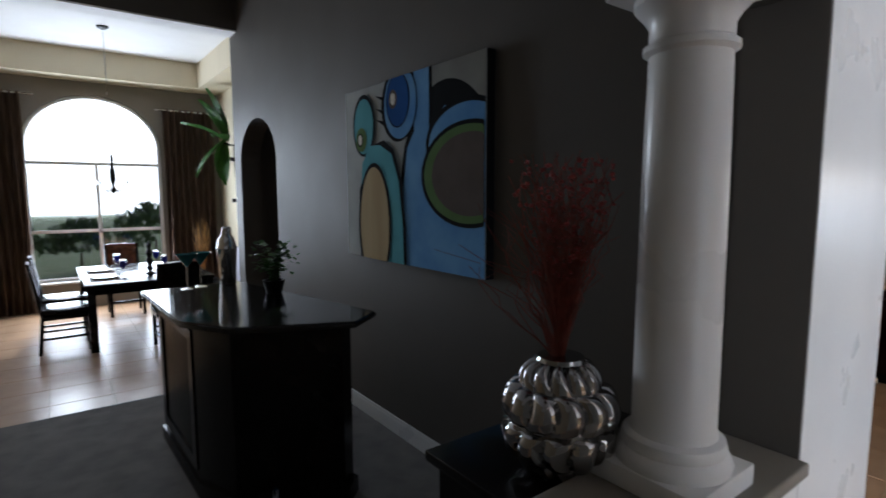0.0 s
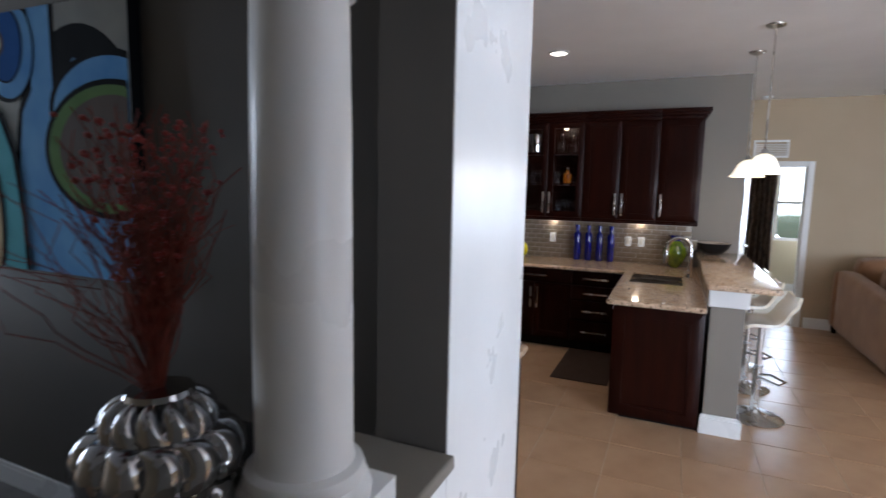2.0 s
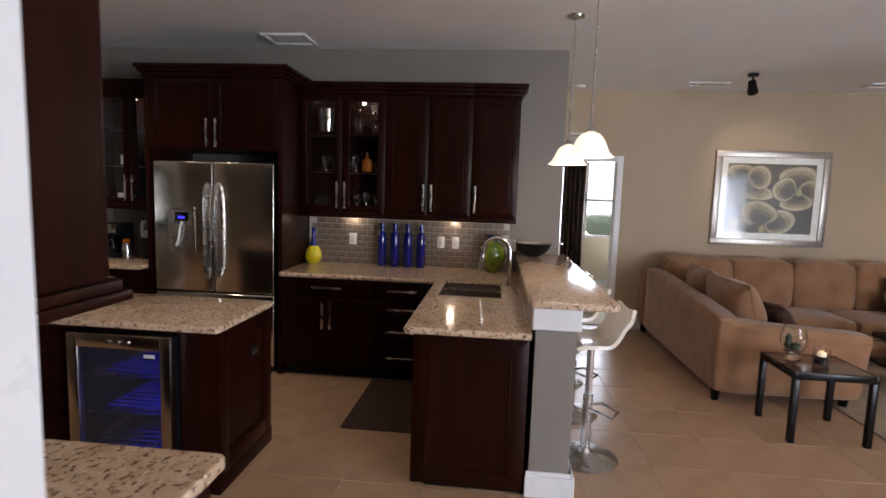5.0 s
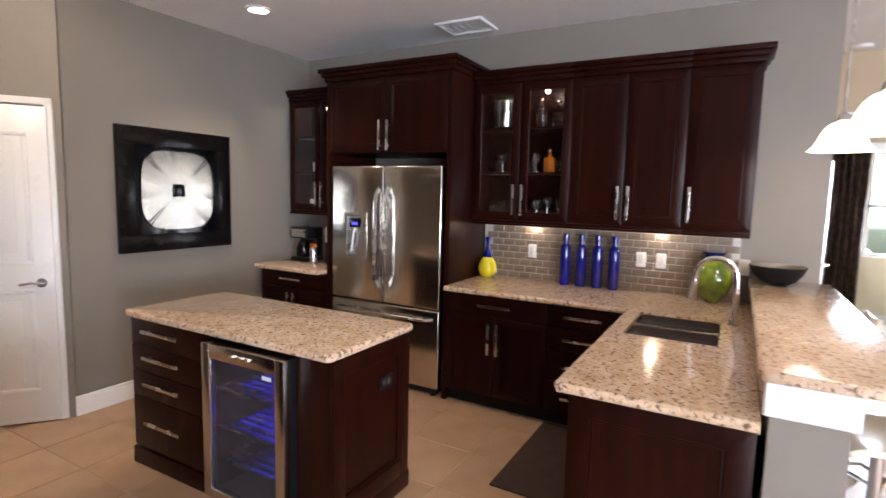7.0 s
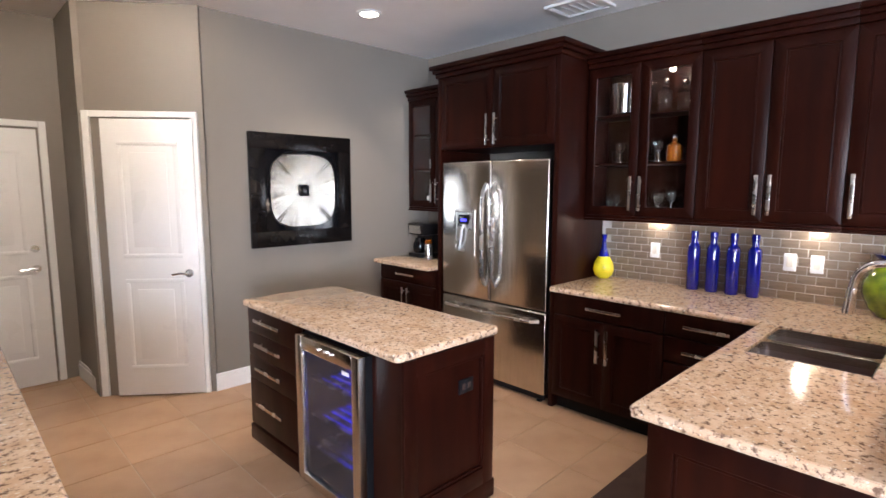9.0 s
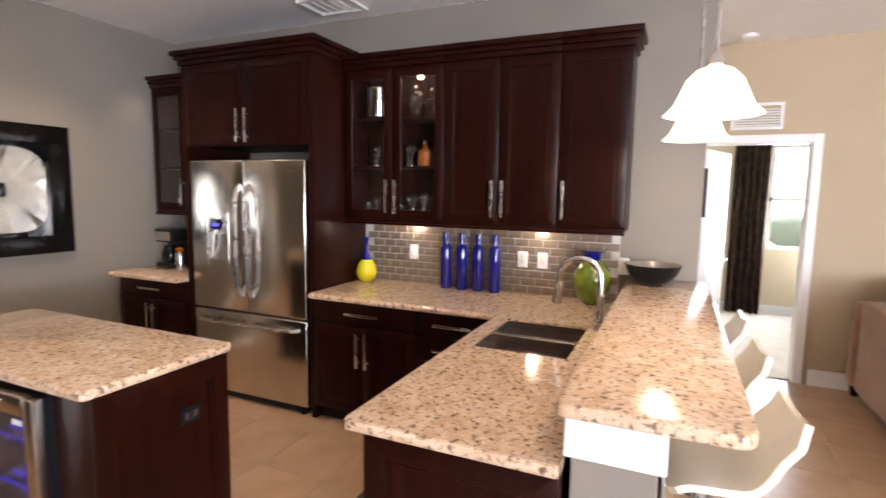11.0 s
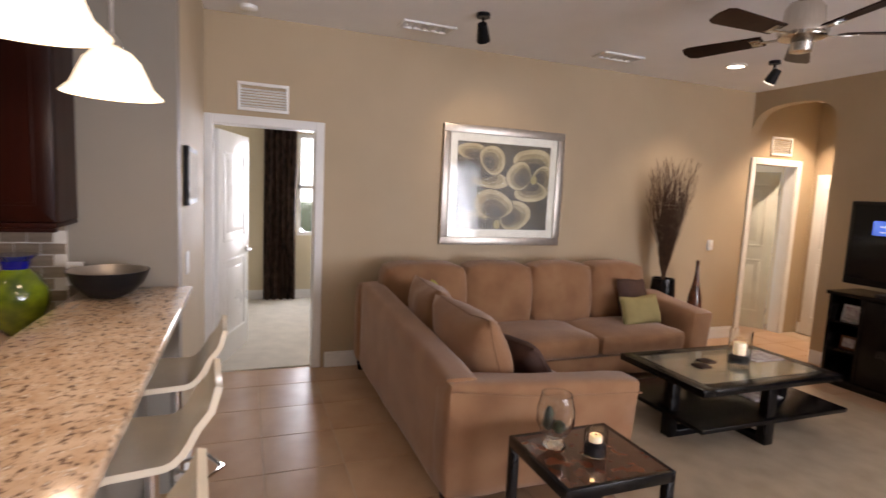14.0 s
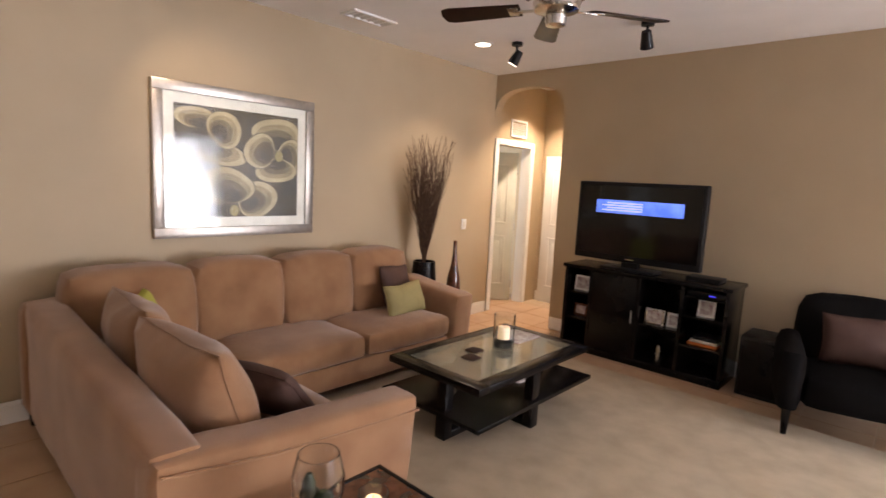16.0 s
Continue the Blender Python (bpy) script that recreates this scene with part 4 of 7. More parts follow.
door = part("door", join(B(wx - 0.045, wx - 0.002, wy0, wy0 + 0.055, 0.05, 0.85, 0.004), B(wx - 0.045, wx - 0.002, wy1 - 0.055, wy1, 0.05, 0.85, 0.004), B(wx - 0.045, wx - 0.002, wy0 + 0.055, wy1 - 0.055, 0.78, 0.85, 0.004), B(wx - 0.045, wx - 0.002, wy0 + 0.055, wy1 - 0.055, 0.05, 0.10, 0.004)), STEEL, e, "stainless door frame")
g = part("glass_pane", B(wx - 0.03, wx - 0.024, wy0 + 0.05, wy1 - 0.05, 0.10, 0.78), DARKGLASS, door)
g.visible_shadow = False
part("control_knob", join(*[rod((wx - 0.045, y, 0.818), (wx - 0.06, y, 0.818), 0.011, 12) for y in (2.36, 2.41, 2.47)]), CHROME, door)
part("badge", B(wx - 0.024 - 0.008, wx - 0.0305, 2.23, 2.29, 0.735, 0.755), WHITE, door, "small white label")
for z in (0.60, 0.40, 0.22):
    part("shelf", join(*[B(wx + 0.02 + k * 0.05, wx + 0.045 + k * 0.05, wy0 + 0.035, wy1 - 0.035, z, z + 0.014) for k in range(10)]), NICKEL, e)
for z in (0.805, 0.585, 0.385):
    part("light_strip", B(wx + 0.06, wx + 0.50, wy0 + 0.06, wy1 - 0.06, z, z + 0.006), BLUELED, e, "blue glowing light strip")

# side counter behind the white wall end
e = thing("base_cabinet", (3.0, 2.3, 0), "espresso base cabinet run along the side wall", "cabinet")
part("body", B(2.664, 3.215, 1.235, 3.2, 0.10, 0.874), ESP, e)
part("toe_kick", B(2.664, 3.155, 1.235, 3.2, 0, 0.10), BLACK, e)
for k in range(4):
    a = 1.245 + k * 0.487
    d = part("door", B(3.216, 3.237, a, a + 0.48, 0.12, 0.70, 0.003), ESP, e)
    part("handle", rod((3.245, a + 0.42, 0.48), (3.245, a + 0.42, 0.66), 0.006), NICKEL, d)
    part("drawer_front", B(3.216, 3.237, a, a + 0.48, 0.71, 0.865, 0.003), ESP, e)
slab("worktop", rounded(2.664, 3.285, 1.217, 3.24, (0.005, 0.03, 0.02, 0.005)), 0.915, "beige speckled granite side counter")
e = thing("wall_cabinet", (2.85, 2.2, 1.37), "tall espresso wall cabinet with crown and light rail", "cabinet", "kitchen wall cabinets")
part("body", B(2.664, 3.07, 1.385, 3.2, 1.41, 2.50), ESP, e)
for k in range(4):
    a = 1.39 + k * 0.452
    d = part("door", join(B(3.071, 3.092, a, a + 0.445, 1.415, 2.495, 0.003)), ESP, e)
    part("handle", rod((3.12, a + 0.42, 1.47), (3.12, a + 0.42, 1.67), 0.006), NICKEL, d)
part("light_rail", join(B(2.664, 3.10, 1.365, 3.2, 1.385, 1.41, 0.004), B(2.664, 3.12, 1.355, 3.2, 1.36, 1.385, 0.006)), ESP, e)
part("crown_moulding", join(B(2.664, 3.11, 1.365, 3.2, 2.50, 2.55, 0.006), B(2.664, 3.14, 1.35, 3.2, 2.55, 2.60, 0.006)), ESP, e)

# small kitchen things
for k in range(4):
    e = thing("bottle", (6.84, 1.59 - 0.124 * k, 0.917), "tall cobalt blue glass bottle on the granite worktop", "bottle", "blue bottles")
    put = local(e)
    put("glass_body", lathe([(0.037, 0), (0.041, 0.01), (0.041, 0.29), (0.036, 0.31), (0.022, 0.325), (0.020, 0.35), (0.024, 0.352), (0.024, 0.365)], (0, 0, 0)), COBALT)
    put("stopper", lathe([(0.020, 0.365), (0.025, 0.37), (0.025, 0.40), (0.018, 0.405)], (0, 0, 0), 16), COBALT)
e = thing("glass_vase", (6.80, 2.24, 0.917), "yellow teardrop glass vase with a blue neck", "vase")
put = local(e)
put("bowl", lathe([(0.04, 0), (0.07, 0.03), (0.082, 0.075), (0.07, 0.125), (0.042, 0.17)], (0, 0, 0)), YELLOW)
put("neck", lathe([(0.0415, 0.17), (0.022, 0.23), (0.015, 0.29), (0.024, 0.34), (0.020, 0.34)], (0, 0, 0)), COBALT, None, "cobalt blue neck")
e = thing("glass_vase", (6.78, 0.55, 0.917), "round green mottled glass vase with a dark blue rim", "vase")
put = local(e)
put("bowl", lathe([(0.045, 0), (0.09, 0.05), (0.12, 0.13), (0.115, 0.20), (0.075, 0.265), (0.05, 0.285)], (0, 0, 0)), GREENGLASS)
put("rim", lathe([(0.049, 0.285), (0.055, 0.32), (0.085, 0.345), (0.075, 0.345)], (0, 0, 0)), COBALT, None, "flared dark blue rim")
bm = lathe([(0.055, 0), (0.10, 0.022), (0.138, 0.065), (0.16, 0.118), (0.153, 0.118), (0.13, 0.067), (0.09, 0.03), (0.02, 0.018)], (0, 0, 0))
e = thing("bowl", (6.70, 0.19, 1.089), "black bowl with a silvered inside on the bar", "bowl")
put = local(e)
put("shell", bm, BLACK)
put("lining", lathe([(0.005, 0.0205), (0.09, 0.0325), (0.13, 0.0695), (0.152, 0.1185), (0.147, 0.1185), (0.125, 0.075), (0.083, 0.038), (0.005, 0.025)], (0, 0, 0)), SILVERLEAF)

# coffee corner
e = thing("coffee_maker", (6.62, 4.12, 0.917), "black and steel coffee maker with a glass carafe", "coffee maker")
put = local(e)
put("housing", join(B(-0.1, 0.12, -0.11, 0.11, 0, 0.04, 0.01), B(0.02, 0.12, -0.11, 0.11, 0.04, 0.22, 0.008), B(-0.1, 0.12, -0.11, 0.11, 0.22, 0.33, 0.012)), BLACK)
put("control_panel", B(-0.108, -0.099, -0.09, 0.09, 0.235, 0.315, 0.004), STEEL)
put("carafe", lathe([(0.05, 0), (0.066, 0.02), (0.07, 0.08), (0.05, 0.13), (0.045, 0.15)], (-0.04, 0, 0.042)), SCREEN)
e = thing("canister", (6.52, 3.93, 0.917), "small copper-lidded storage canister", "canister")
put = local(e)
put("jar", lathe([(0.035, 0), (0.037, 0.01), (0.037, 0.13), (0.03, 0.15)], (0, 0, 0)), NICKEL)
put("lid", lathe([(0.034, 0.15), (0.034, 0.18), (0.02, 0.19)], (0, 0, 0)), AMBER)
e = thing("coffee_grinder", (6.60, 3.74, 0.917), "upright black and steel coffee grinder", "grinder")
put = local(e)
put("housing", B(-0.07, 0.07, -0.06, 0.06, 0, 0.25, 0.012), BLACK)
put("front_plate", B(-0.078, -0.069, -0.05, 0.05, 0.20, 0.34, 0.004), STEEL)
put("hopper", B(-0.06, 0.06, -0.055, 0.055, 0.25, 0.36, 0.01), STEEL)


def goblet(x, y, z, h=0.13, r=0.035, name="wine_glass", group="barware"):
    e = thing(name, (x, y, z), "clear stemmed drinking glass on a cabinet shelf", "glass", group)
    put = local(e)
    put("stem", lathe([(r * 0.9, 0), (r * 0.9, 0.004), (0.005, 0.01), (0.004, h * 0.45)], (0, 0, 0), 16), CHROME)
    put("cup", lathe([(0.004, h * 0.45), (r * 0.8, h * 0.6), (r, h * 0.8), (r * 0.85, h)], (0, 0, 0), 16), GLASS)


def shelf_jar(x, y, z, r, h, m, label, cat):
    e = thing(cat.replace(" ", "_"), (x, y, z), label, cat)
    put = local(e)
    put("body", lathe([(r * 0.9, 0), (r, 0.01), (r, h * 0.7), (r * 0.6, h * 0.8), (r * 0.35, h * 0.86), (r * 0.35, h)], (0, 0, 0), 18), m)
    put("stopper", lathe([(r * 0.3, h), (r * 0.4, h + 0.015), (r * 0.2, h + 0.03)], (0, 0, 0), 14), CHROME)


s0, s1, s2 = UB + 0.019, UB + 0.379, UB + 0.719
for y in (2.12, 2.02, 1.80, 1.72, 1.63):
    goblet(6.72 + random.uniform(-0.03, 0.04), y, s0, random.uniform(0.13, 0.18))
for y in (2.10, 2.02, 1.82):
    goblet(6.72, y, s1, 0.14)
for y, z in ((1.86, s1), (1.64, s1), (2.14, s1), (1.92, s0), (2.20, s0), (1.58, s2)):
    e = thing("tumbler", (6.76, y, z), "clear cut-glass tumbler on a cabinet shelf", "glass", "tumblers in the cabinet")
    local(e)("glass_body", lathe([(0.03, 0), (0.033, 0.006), (0.036, 0.09), (0.033, 0.09), (0.03, 0.012), (0.002, 0.010)], (0, 0, 0), 18), GLASS)
e = thing("ice_bucket", (6.74, 2.10, s2), "hammered silver ice bucket on a cabinet shelf", "ice bucket")
local(e)("bucket", lathe([(0.07, 0), (0.085, 0.01), (0.095, 0.20), (0.10, 0.21), (0.09, 0.21)], (0, 0, 0)), CHROME)
shelf_jar(6.74, 1.72, s1, 0.05, 0.15, AMBER, "square decanter of amber spirit on a shelf", "decanter")
shelf_jar(6.74, 1.80, s2, 0.045, 0.19, GLASS, "clear cut-glass decanter on a shelf", "decanter")
shelf_jar(6.73, 1.66, s2, 0.05, 0.16, GLASS, "clear cut-glass decanter on a shelf", "decanter")
shelf_jar(6.74, 4.02, s2, 0.045, 0.22, AMBER, "amber glass decanter on a shelf", "decanter")
for y, z, h in ((4.10, s0, 0.09), (4.02, s0, 0.05), (3.72, s0, 0.08), (4.06, s1, 0.09), (3.72, s1, 0.08)):
    e = thing("mug", (6.72, y, z), "white and steel coffee mug on a cabinet shelf", "mug", "mugs in the cabinet")
    put = local(e)
    put("cup", lathe([(0.036, 0), (0.042, 0.006), (0.043, h), (0.038, h), (0.036, 0.01), (0.002, 0.009)], (0, 0, 0), 20), WHITE if h > 0.06 else NICKEL)
    put("handle", tube([(0, -0.042, h * 0.8), (0, -0.065, h * 0.7), (0, -0.065, h * 0.35), (0, -0.042, h * 0.2)], 0.005, 6), WHITE)

# outlets on the backsplash
for y in (1.89, 1.04, 0.90, 0.37):
    e = thing("outlet", (K - 0.018, y, 1.10), "white wall outlet plate on the metal tile", "outlet", "backsplash outlets")
    put = local(e)
    put("plate", B(-0.006, 0.006, -0.034, 0.034, 0, 0.11, 0.003), WHITE)
    put("socket", B(-0.010, -0.005, -0.018, 0.018, 0.025, 0.095, 0.003), MATBOARD)

tagged(part("floor_mat", B(5.35, 6.30, 1.02, 1.53, 0.0, 0.012, 0.004), MAT_BROWN), "dark brown kitchen floor mat by the sink", "mat")

# framed round mirror on the side wall
e = thing("framed_mirror", (5.435, LW, 1.12), "square silvered mirror art in a black frame", "mirror")
fy = LW - 0.045
part("frame", join(B(4.955, 5.915, fy, LW - 0.004, 1.11, 1.24, 0.004), B(4.955, 5.915, fy, LW - 0.004, 1.92, 2.05, 0.004), B(4.955, 5.085, fy, LW - 0.004, 1.24, 1.92, 0.004), B(5.785, 5.915, fy, LW - 0.004, 1.24, 1.92, 0.004)), BLACKWOOD, e)
part("backing", B(5.085, 5.785, LW - 0.02, LW - 0.005, 1.24, 1.92), SCREEN, e)
bm = bmesh.new()
ring = lambda s, dy: [bm.verts.new((5.435 + s * math.copysign(abs(math.cos(a)) ** 0.55, math.cos(a)), LW - 0.022 - dy, 1.58 + s * math.copysign(abs(math.sin(a)) ** 0.55, math.sin(a)))) for a in [2 * math.pi * k / 96 for k in range(96)]]
r1, r2, r3 = ring(0.31, 0.0), ring(0.305, 0.012), ring(0.07, 0.006)
for k in range(0, 96, 2):
    r2[k].co.y -= 0.005
for a, b in ((r1, r2), (r2, r3)):
    for k in range(96):
        bm.faces.new((a[k], a[(k + 1) % 96], b[(k + 1) % 96], b[k]))
bm.faces.new(r3)
bmesh.ops.recalc_face_normals(bm, faces=bm.faces[:])
part("mirror_plate", bm, MIRRORM, e, "ribbed silvered plate")
part("centre_square", B(5.385, 5.485, LW - 0.036, LW - 0.028, 1.53, 1.63, 0.002), SCREEN, e)


# bar stools
def stool(x, y, rz):
    e = thing("bar_stool", (x, y, 0), "cream moulded swivel bar stool on a steel pedestal", "bar stool", "stools at the bar", rz)
    put = local(e)
    put("base", lathe([(0.20, 0), (0.205, 0.006), (0.19, 0.014), (0.10, 0.03), (0.045, 0.05), (0.032, 0.07)], (0, 0, 0), 36), NICKEL)
    put("column", rod((0, 0, 0.05), (0, 0, 0.42), 0.030, 18), NICKEL)
    put("gas_lift", rod((0, 0, 0.42), (0, 0, 0.74), 0.022, 18), CHROME)
    put("footrest", tube([(-0.03, 0, 0.33), (-0.12, -0.12, 0.31), (0.0, -0.19, 0.30), (0.12, -0.12, 0.31), (0.03, 0, 0.33)], 0.010, 8), CHROME)
    put("lever", tube([(0.0, 0.0, 0.72), (0.08, 0.02, 0.715), (0.14, 0.03, 0.70)], 0.006, 6), CHROME)
    put("seat_plate", B(-0.09, 0.09, -0.09, 0.09, 0.735, 0.748, 0.003), BLACK)
    bm = bmesh.new()
    n, prof = 16, []
    for k in range(n + 1):
        u = k / n
        yy = 0.16 - 0.33 * u
        zz = 0.76 + (0.0 if u > 0.22 else -0.035 * ((0.22 - u) / 0.22) ** 2) + (0.21 * ((u - 0.62) / 0.38) ** 2 if u > 0.62 else 0)
        prof.append((yy - (0.02 if u > 0.9 else 0), zz))
    rows = []
    for k, (yy, zz) in enumerate(prof):
        w = 0.20 - 0.035 * (k / n) ** 2
        if k in (0, n):
            w *= 0.86
        rows.append([bm.verts.new((w * j / 4, yy, zz + 0.015 * abs(j / 4) ** 2)) for j in range(-4, 5)])
    for a, b in zip(rows, rows[1:]):
        for j in range(8):
            bm.faces.new((a[j], a[j + 1], b[j + 1], b[j]))
    bmesh.ops.recalc_face_normals(bm, faces=bm.faces[:])
    bmesh.ops.solidify(bm, geom=bm.faces[:], thickness=0.022)
    put("seat", bm, CREAMSEAT, None, "cream moulded swoop seat")


for x in (5.22, 5.90, 6.56):
    stool(x, -0.085, random.uniform(-6, 6))


# pendants
def pendant(x, y, drop=1.062):
    z = H - drop
    e = thing("pendant_lamp", (x, y, z), "lit bell-shaped frosted glass pendant on a nickel stem", "pendant lamp", "pendants over the bar")
    put = local(e)
    put("canopy", lathe([(0.065, drop - 0.002), (0.06, drop - 0.015), (0.02, drop - 0.03), (0.006, drop - 0.035)], (0, 0, 0)), NICKEL)
    put("stem", rod((0, 0, 0.18), (0, 0, drop - 0.03), 0.006, 10), NICKEL)
    put("socket", lathe([(0.010, 0.185), (0.022, 0.17), (0.028, 0.148), (0.024, 0.14)], (0, 0, 0)), NICKEL)
    bm = lathe([(0.026, 0.142), (0.052, 0.132), (0.078, 0.104), (0.095, 0.066), (0.112, 0.028), (0.14, 0.0), (0.134, 0.0), (0.106, 0.03), (0.089, 0.066), (0.072, 0.10), (0.048, 0.125), (0.022, 0.134)], (0, 0, 0), 36)
    s = put("shade", bm, SHADE, None, "glowing frosted bell shade")
    lamp("pendant_light", "POINT", pose(x, y, z - 0.03), 9, WARM, 0.06)


pendant(5.21, 0.0)
pendant(6.01, 0.02)


def can_light(x, y, z=H, watts=34, tilt=None, on=True):
    e = thing("recessed_light", (x, y, z - 0.012), "lit round recessed ceiling light with white trim", "ceiling light", "recessed lights")
    put = local(e)
    bm = bmesh.new()
    put("trim_ring", lathe([(0.095, 0.012), (0.095, 0.004), (0.072, 0.0), (0.070, 0.010)], (0, 0, 0), 32), WHITE)
    put("lens", lathe([(0.069, 0.009), (0.069, 0.004), (0.01, 0.003)], (0, 0, 0), 24), BULB)
    lamp("recessed_bulb", "SPOT", look((x, y, z - 0.02), tilt or (x, y + 0.001, 0)), watts, WARM, 0.06, spot=110)


def ceiling_vent(x, y, sx, sy, z=H, label="white slatted ceiling air vent"):
    e = thing("ceiling_vent", (x, y, z - 0.02), label, "vent", "ceiling vents")
    put = local(e)
    put("frame", join(B(-sx, sx, -sy, -sy + 0.03, 0, 0.018, 0.003), B(-sx, sx, sy - 0.03, sy, 0, 0.018, 0.003), B(-sx, -sx + 0.03, -sy + 0.03, sy - 0.03, 0, 0.018, 0.003), B(sx - 0.03, sx, -sy + 0.03, sy - 0.03, 0, 0.018, 0.003)), WHITE)
    n = 6
    for k in range(n):
        yy = -sy + 0.04 + (2 * sy - 0.08) * k / (n - 1)
        bm = B(-sx + 0.03, sx - 0.03, -0.012, 0.012, -0.001, 0.001)
        bm.transform(pose(0, yy, 0.010, 35))
        put("slat", bm, WHITE)


can_light(5.50, 1.61, watts=60)
can_light(5.62, 3.62, watts=90)
# next two cans are added out of view to brighten the pantry side
can_light(3.5, 3.3, watts=180, tilt=(4.3, 5.0, 1.3))
can_light(3.45, 1.9, watts=70)
can_light(7.92, -4.72, watts=60)
ceiling_vent(6.60, 2.40, 0.16, 0.20)
ceiling_vent(8.24, -1.73, 0.10, 0.22)
ceiling_vent(8.20, -3.58, 0.10, 0.22)
ceiling_vent(7.9, -6.5, 0.01 + 0.1, 0.1)
# under-cabinet lights
for y in (1.90, 0.92):
    e = thing("puck_light", (6.80, y, UB - 0.034), "small lit under-cabinet puck light", "cabinet light", "under-cabinet lights")
    local(e)("lens", lathe([(0.03, 0), (0.03, 0.008), (0.02, 0.011)], (0, 0, 0), 18), BULB)
    lamp("puck_bulb", "POINT", pose(6.80, y, UB - 0.06), 2.2, WARM, 0.03)
for y in (1.72, 2.12, 3.95):
    e = thing("puck_light", (6.72, y, UT - 0.03), "small lit puck light inside the cabinet", "cabinet light", "in-cabinet lights")
    local(e)("lens", lathe([(0.02, 0), (0.022, 0.008), (0.012, 0.0105)], (0, 0, 0), 18), BULB)
for y in (1.75, 3.95):
    lamp("cabinet_bulb", "POINT", pose(6.72, y, UT - 0.06), 3.2, WARM, 0.02)

# ---- living room ----


def cushion(name, at, size, rot, material, label, category="cushion", group="", seed=1, lean=0):
    """A loose pillow, pinched at its corners, in its own axes: width x, thickness y, height z."""
    w, d, h = size
    e = thing(name, at, label, category, group, rot)
    e.matrix_basis = pose(*at, lean, 0, rot)
    bm = bmesh.new()
    n = 16
    grid = {}
    for s in (-1, 1):
        for i in range(n + 1):
            for j in range(n + 1):
                u, v = 2 * i / n - 1, 2 * j / n - 1
                edge = max(abs(u), abs(v)) > 0.999
                if s == 1 and edge:
                    grid[s, i, j] = grid[-1, i, j]
                    continue
                k = max(0.0, (1 - u * u) * (1 - v * v)) ** 0.42
                pin = 1 - 0.07 * (1 - abs(u * v))
                p = Vector((u * w / 2 * pin, s * d / 2 * k, h / 2 + v * h / 2 * pin))
                p += Vector(noise.noise_vector(p * 7 + Vector((seed, 0, seed)))) * 0.012
                grid[s, i, j] = bm.verts.new(p)
    for s in (-1, 1):
        for i in range(n):
            for j in range(n):
                bm.faces.new((grid[s, i, j], grid[s, i + 1, j], grid[s, i + 1, j + 1], grid[s, i, j + 1]))
    bmesh.ops.recalc_face_normals(bm, faces=bm.faces[:])
    put = local(e)
    c = put("cover", bm, material)
    c.data.set_sharp_from_angle(angle=radians(179))
    pts = []
    for k in range(40):
        a = k / 10
        u, v = ((-1 + 2 * (a % 1), -1), (1, -1 + 2 * (a % 1)), (1 - 2 * (a % 1), 1), (-1, 1 - 2 * (a % 1)))[int(a)]
        pin = 1 - 0.07 * (1 - abs(u * v))
        p = Vector((u * w / 2 * pin, 0, h / 2 + v * h / 2 * pin))
        p += Vector(noise.noise_vector(p * 7 + Vector((seed, 0, seed)))) * 0.012
        pts.append(p)
    put("piping", tube(pts + pts[:1], 0.004, 5), material)
    return e


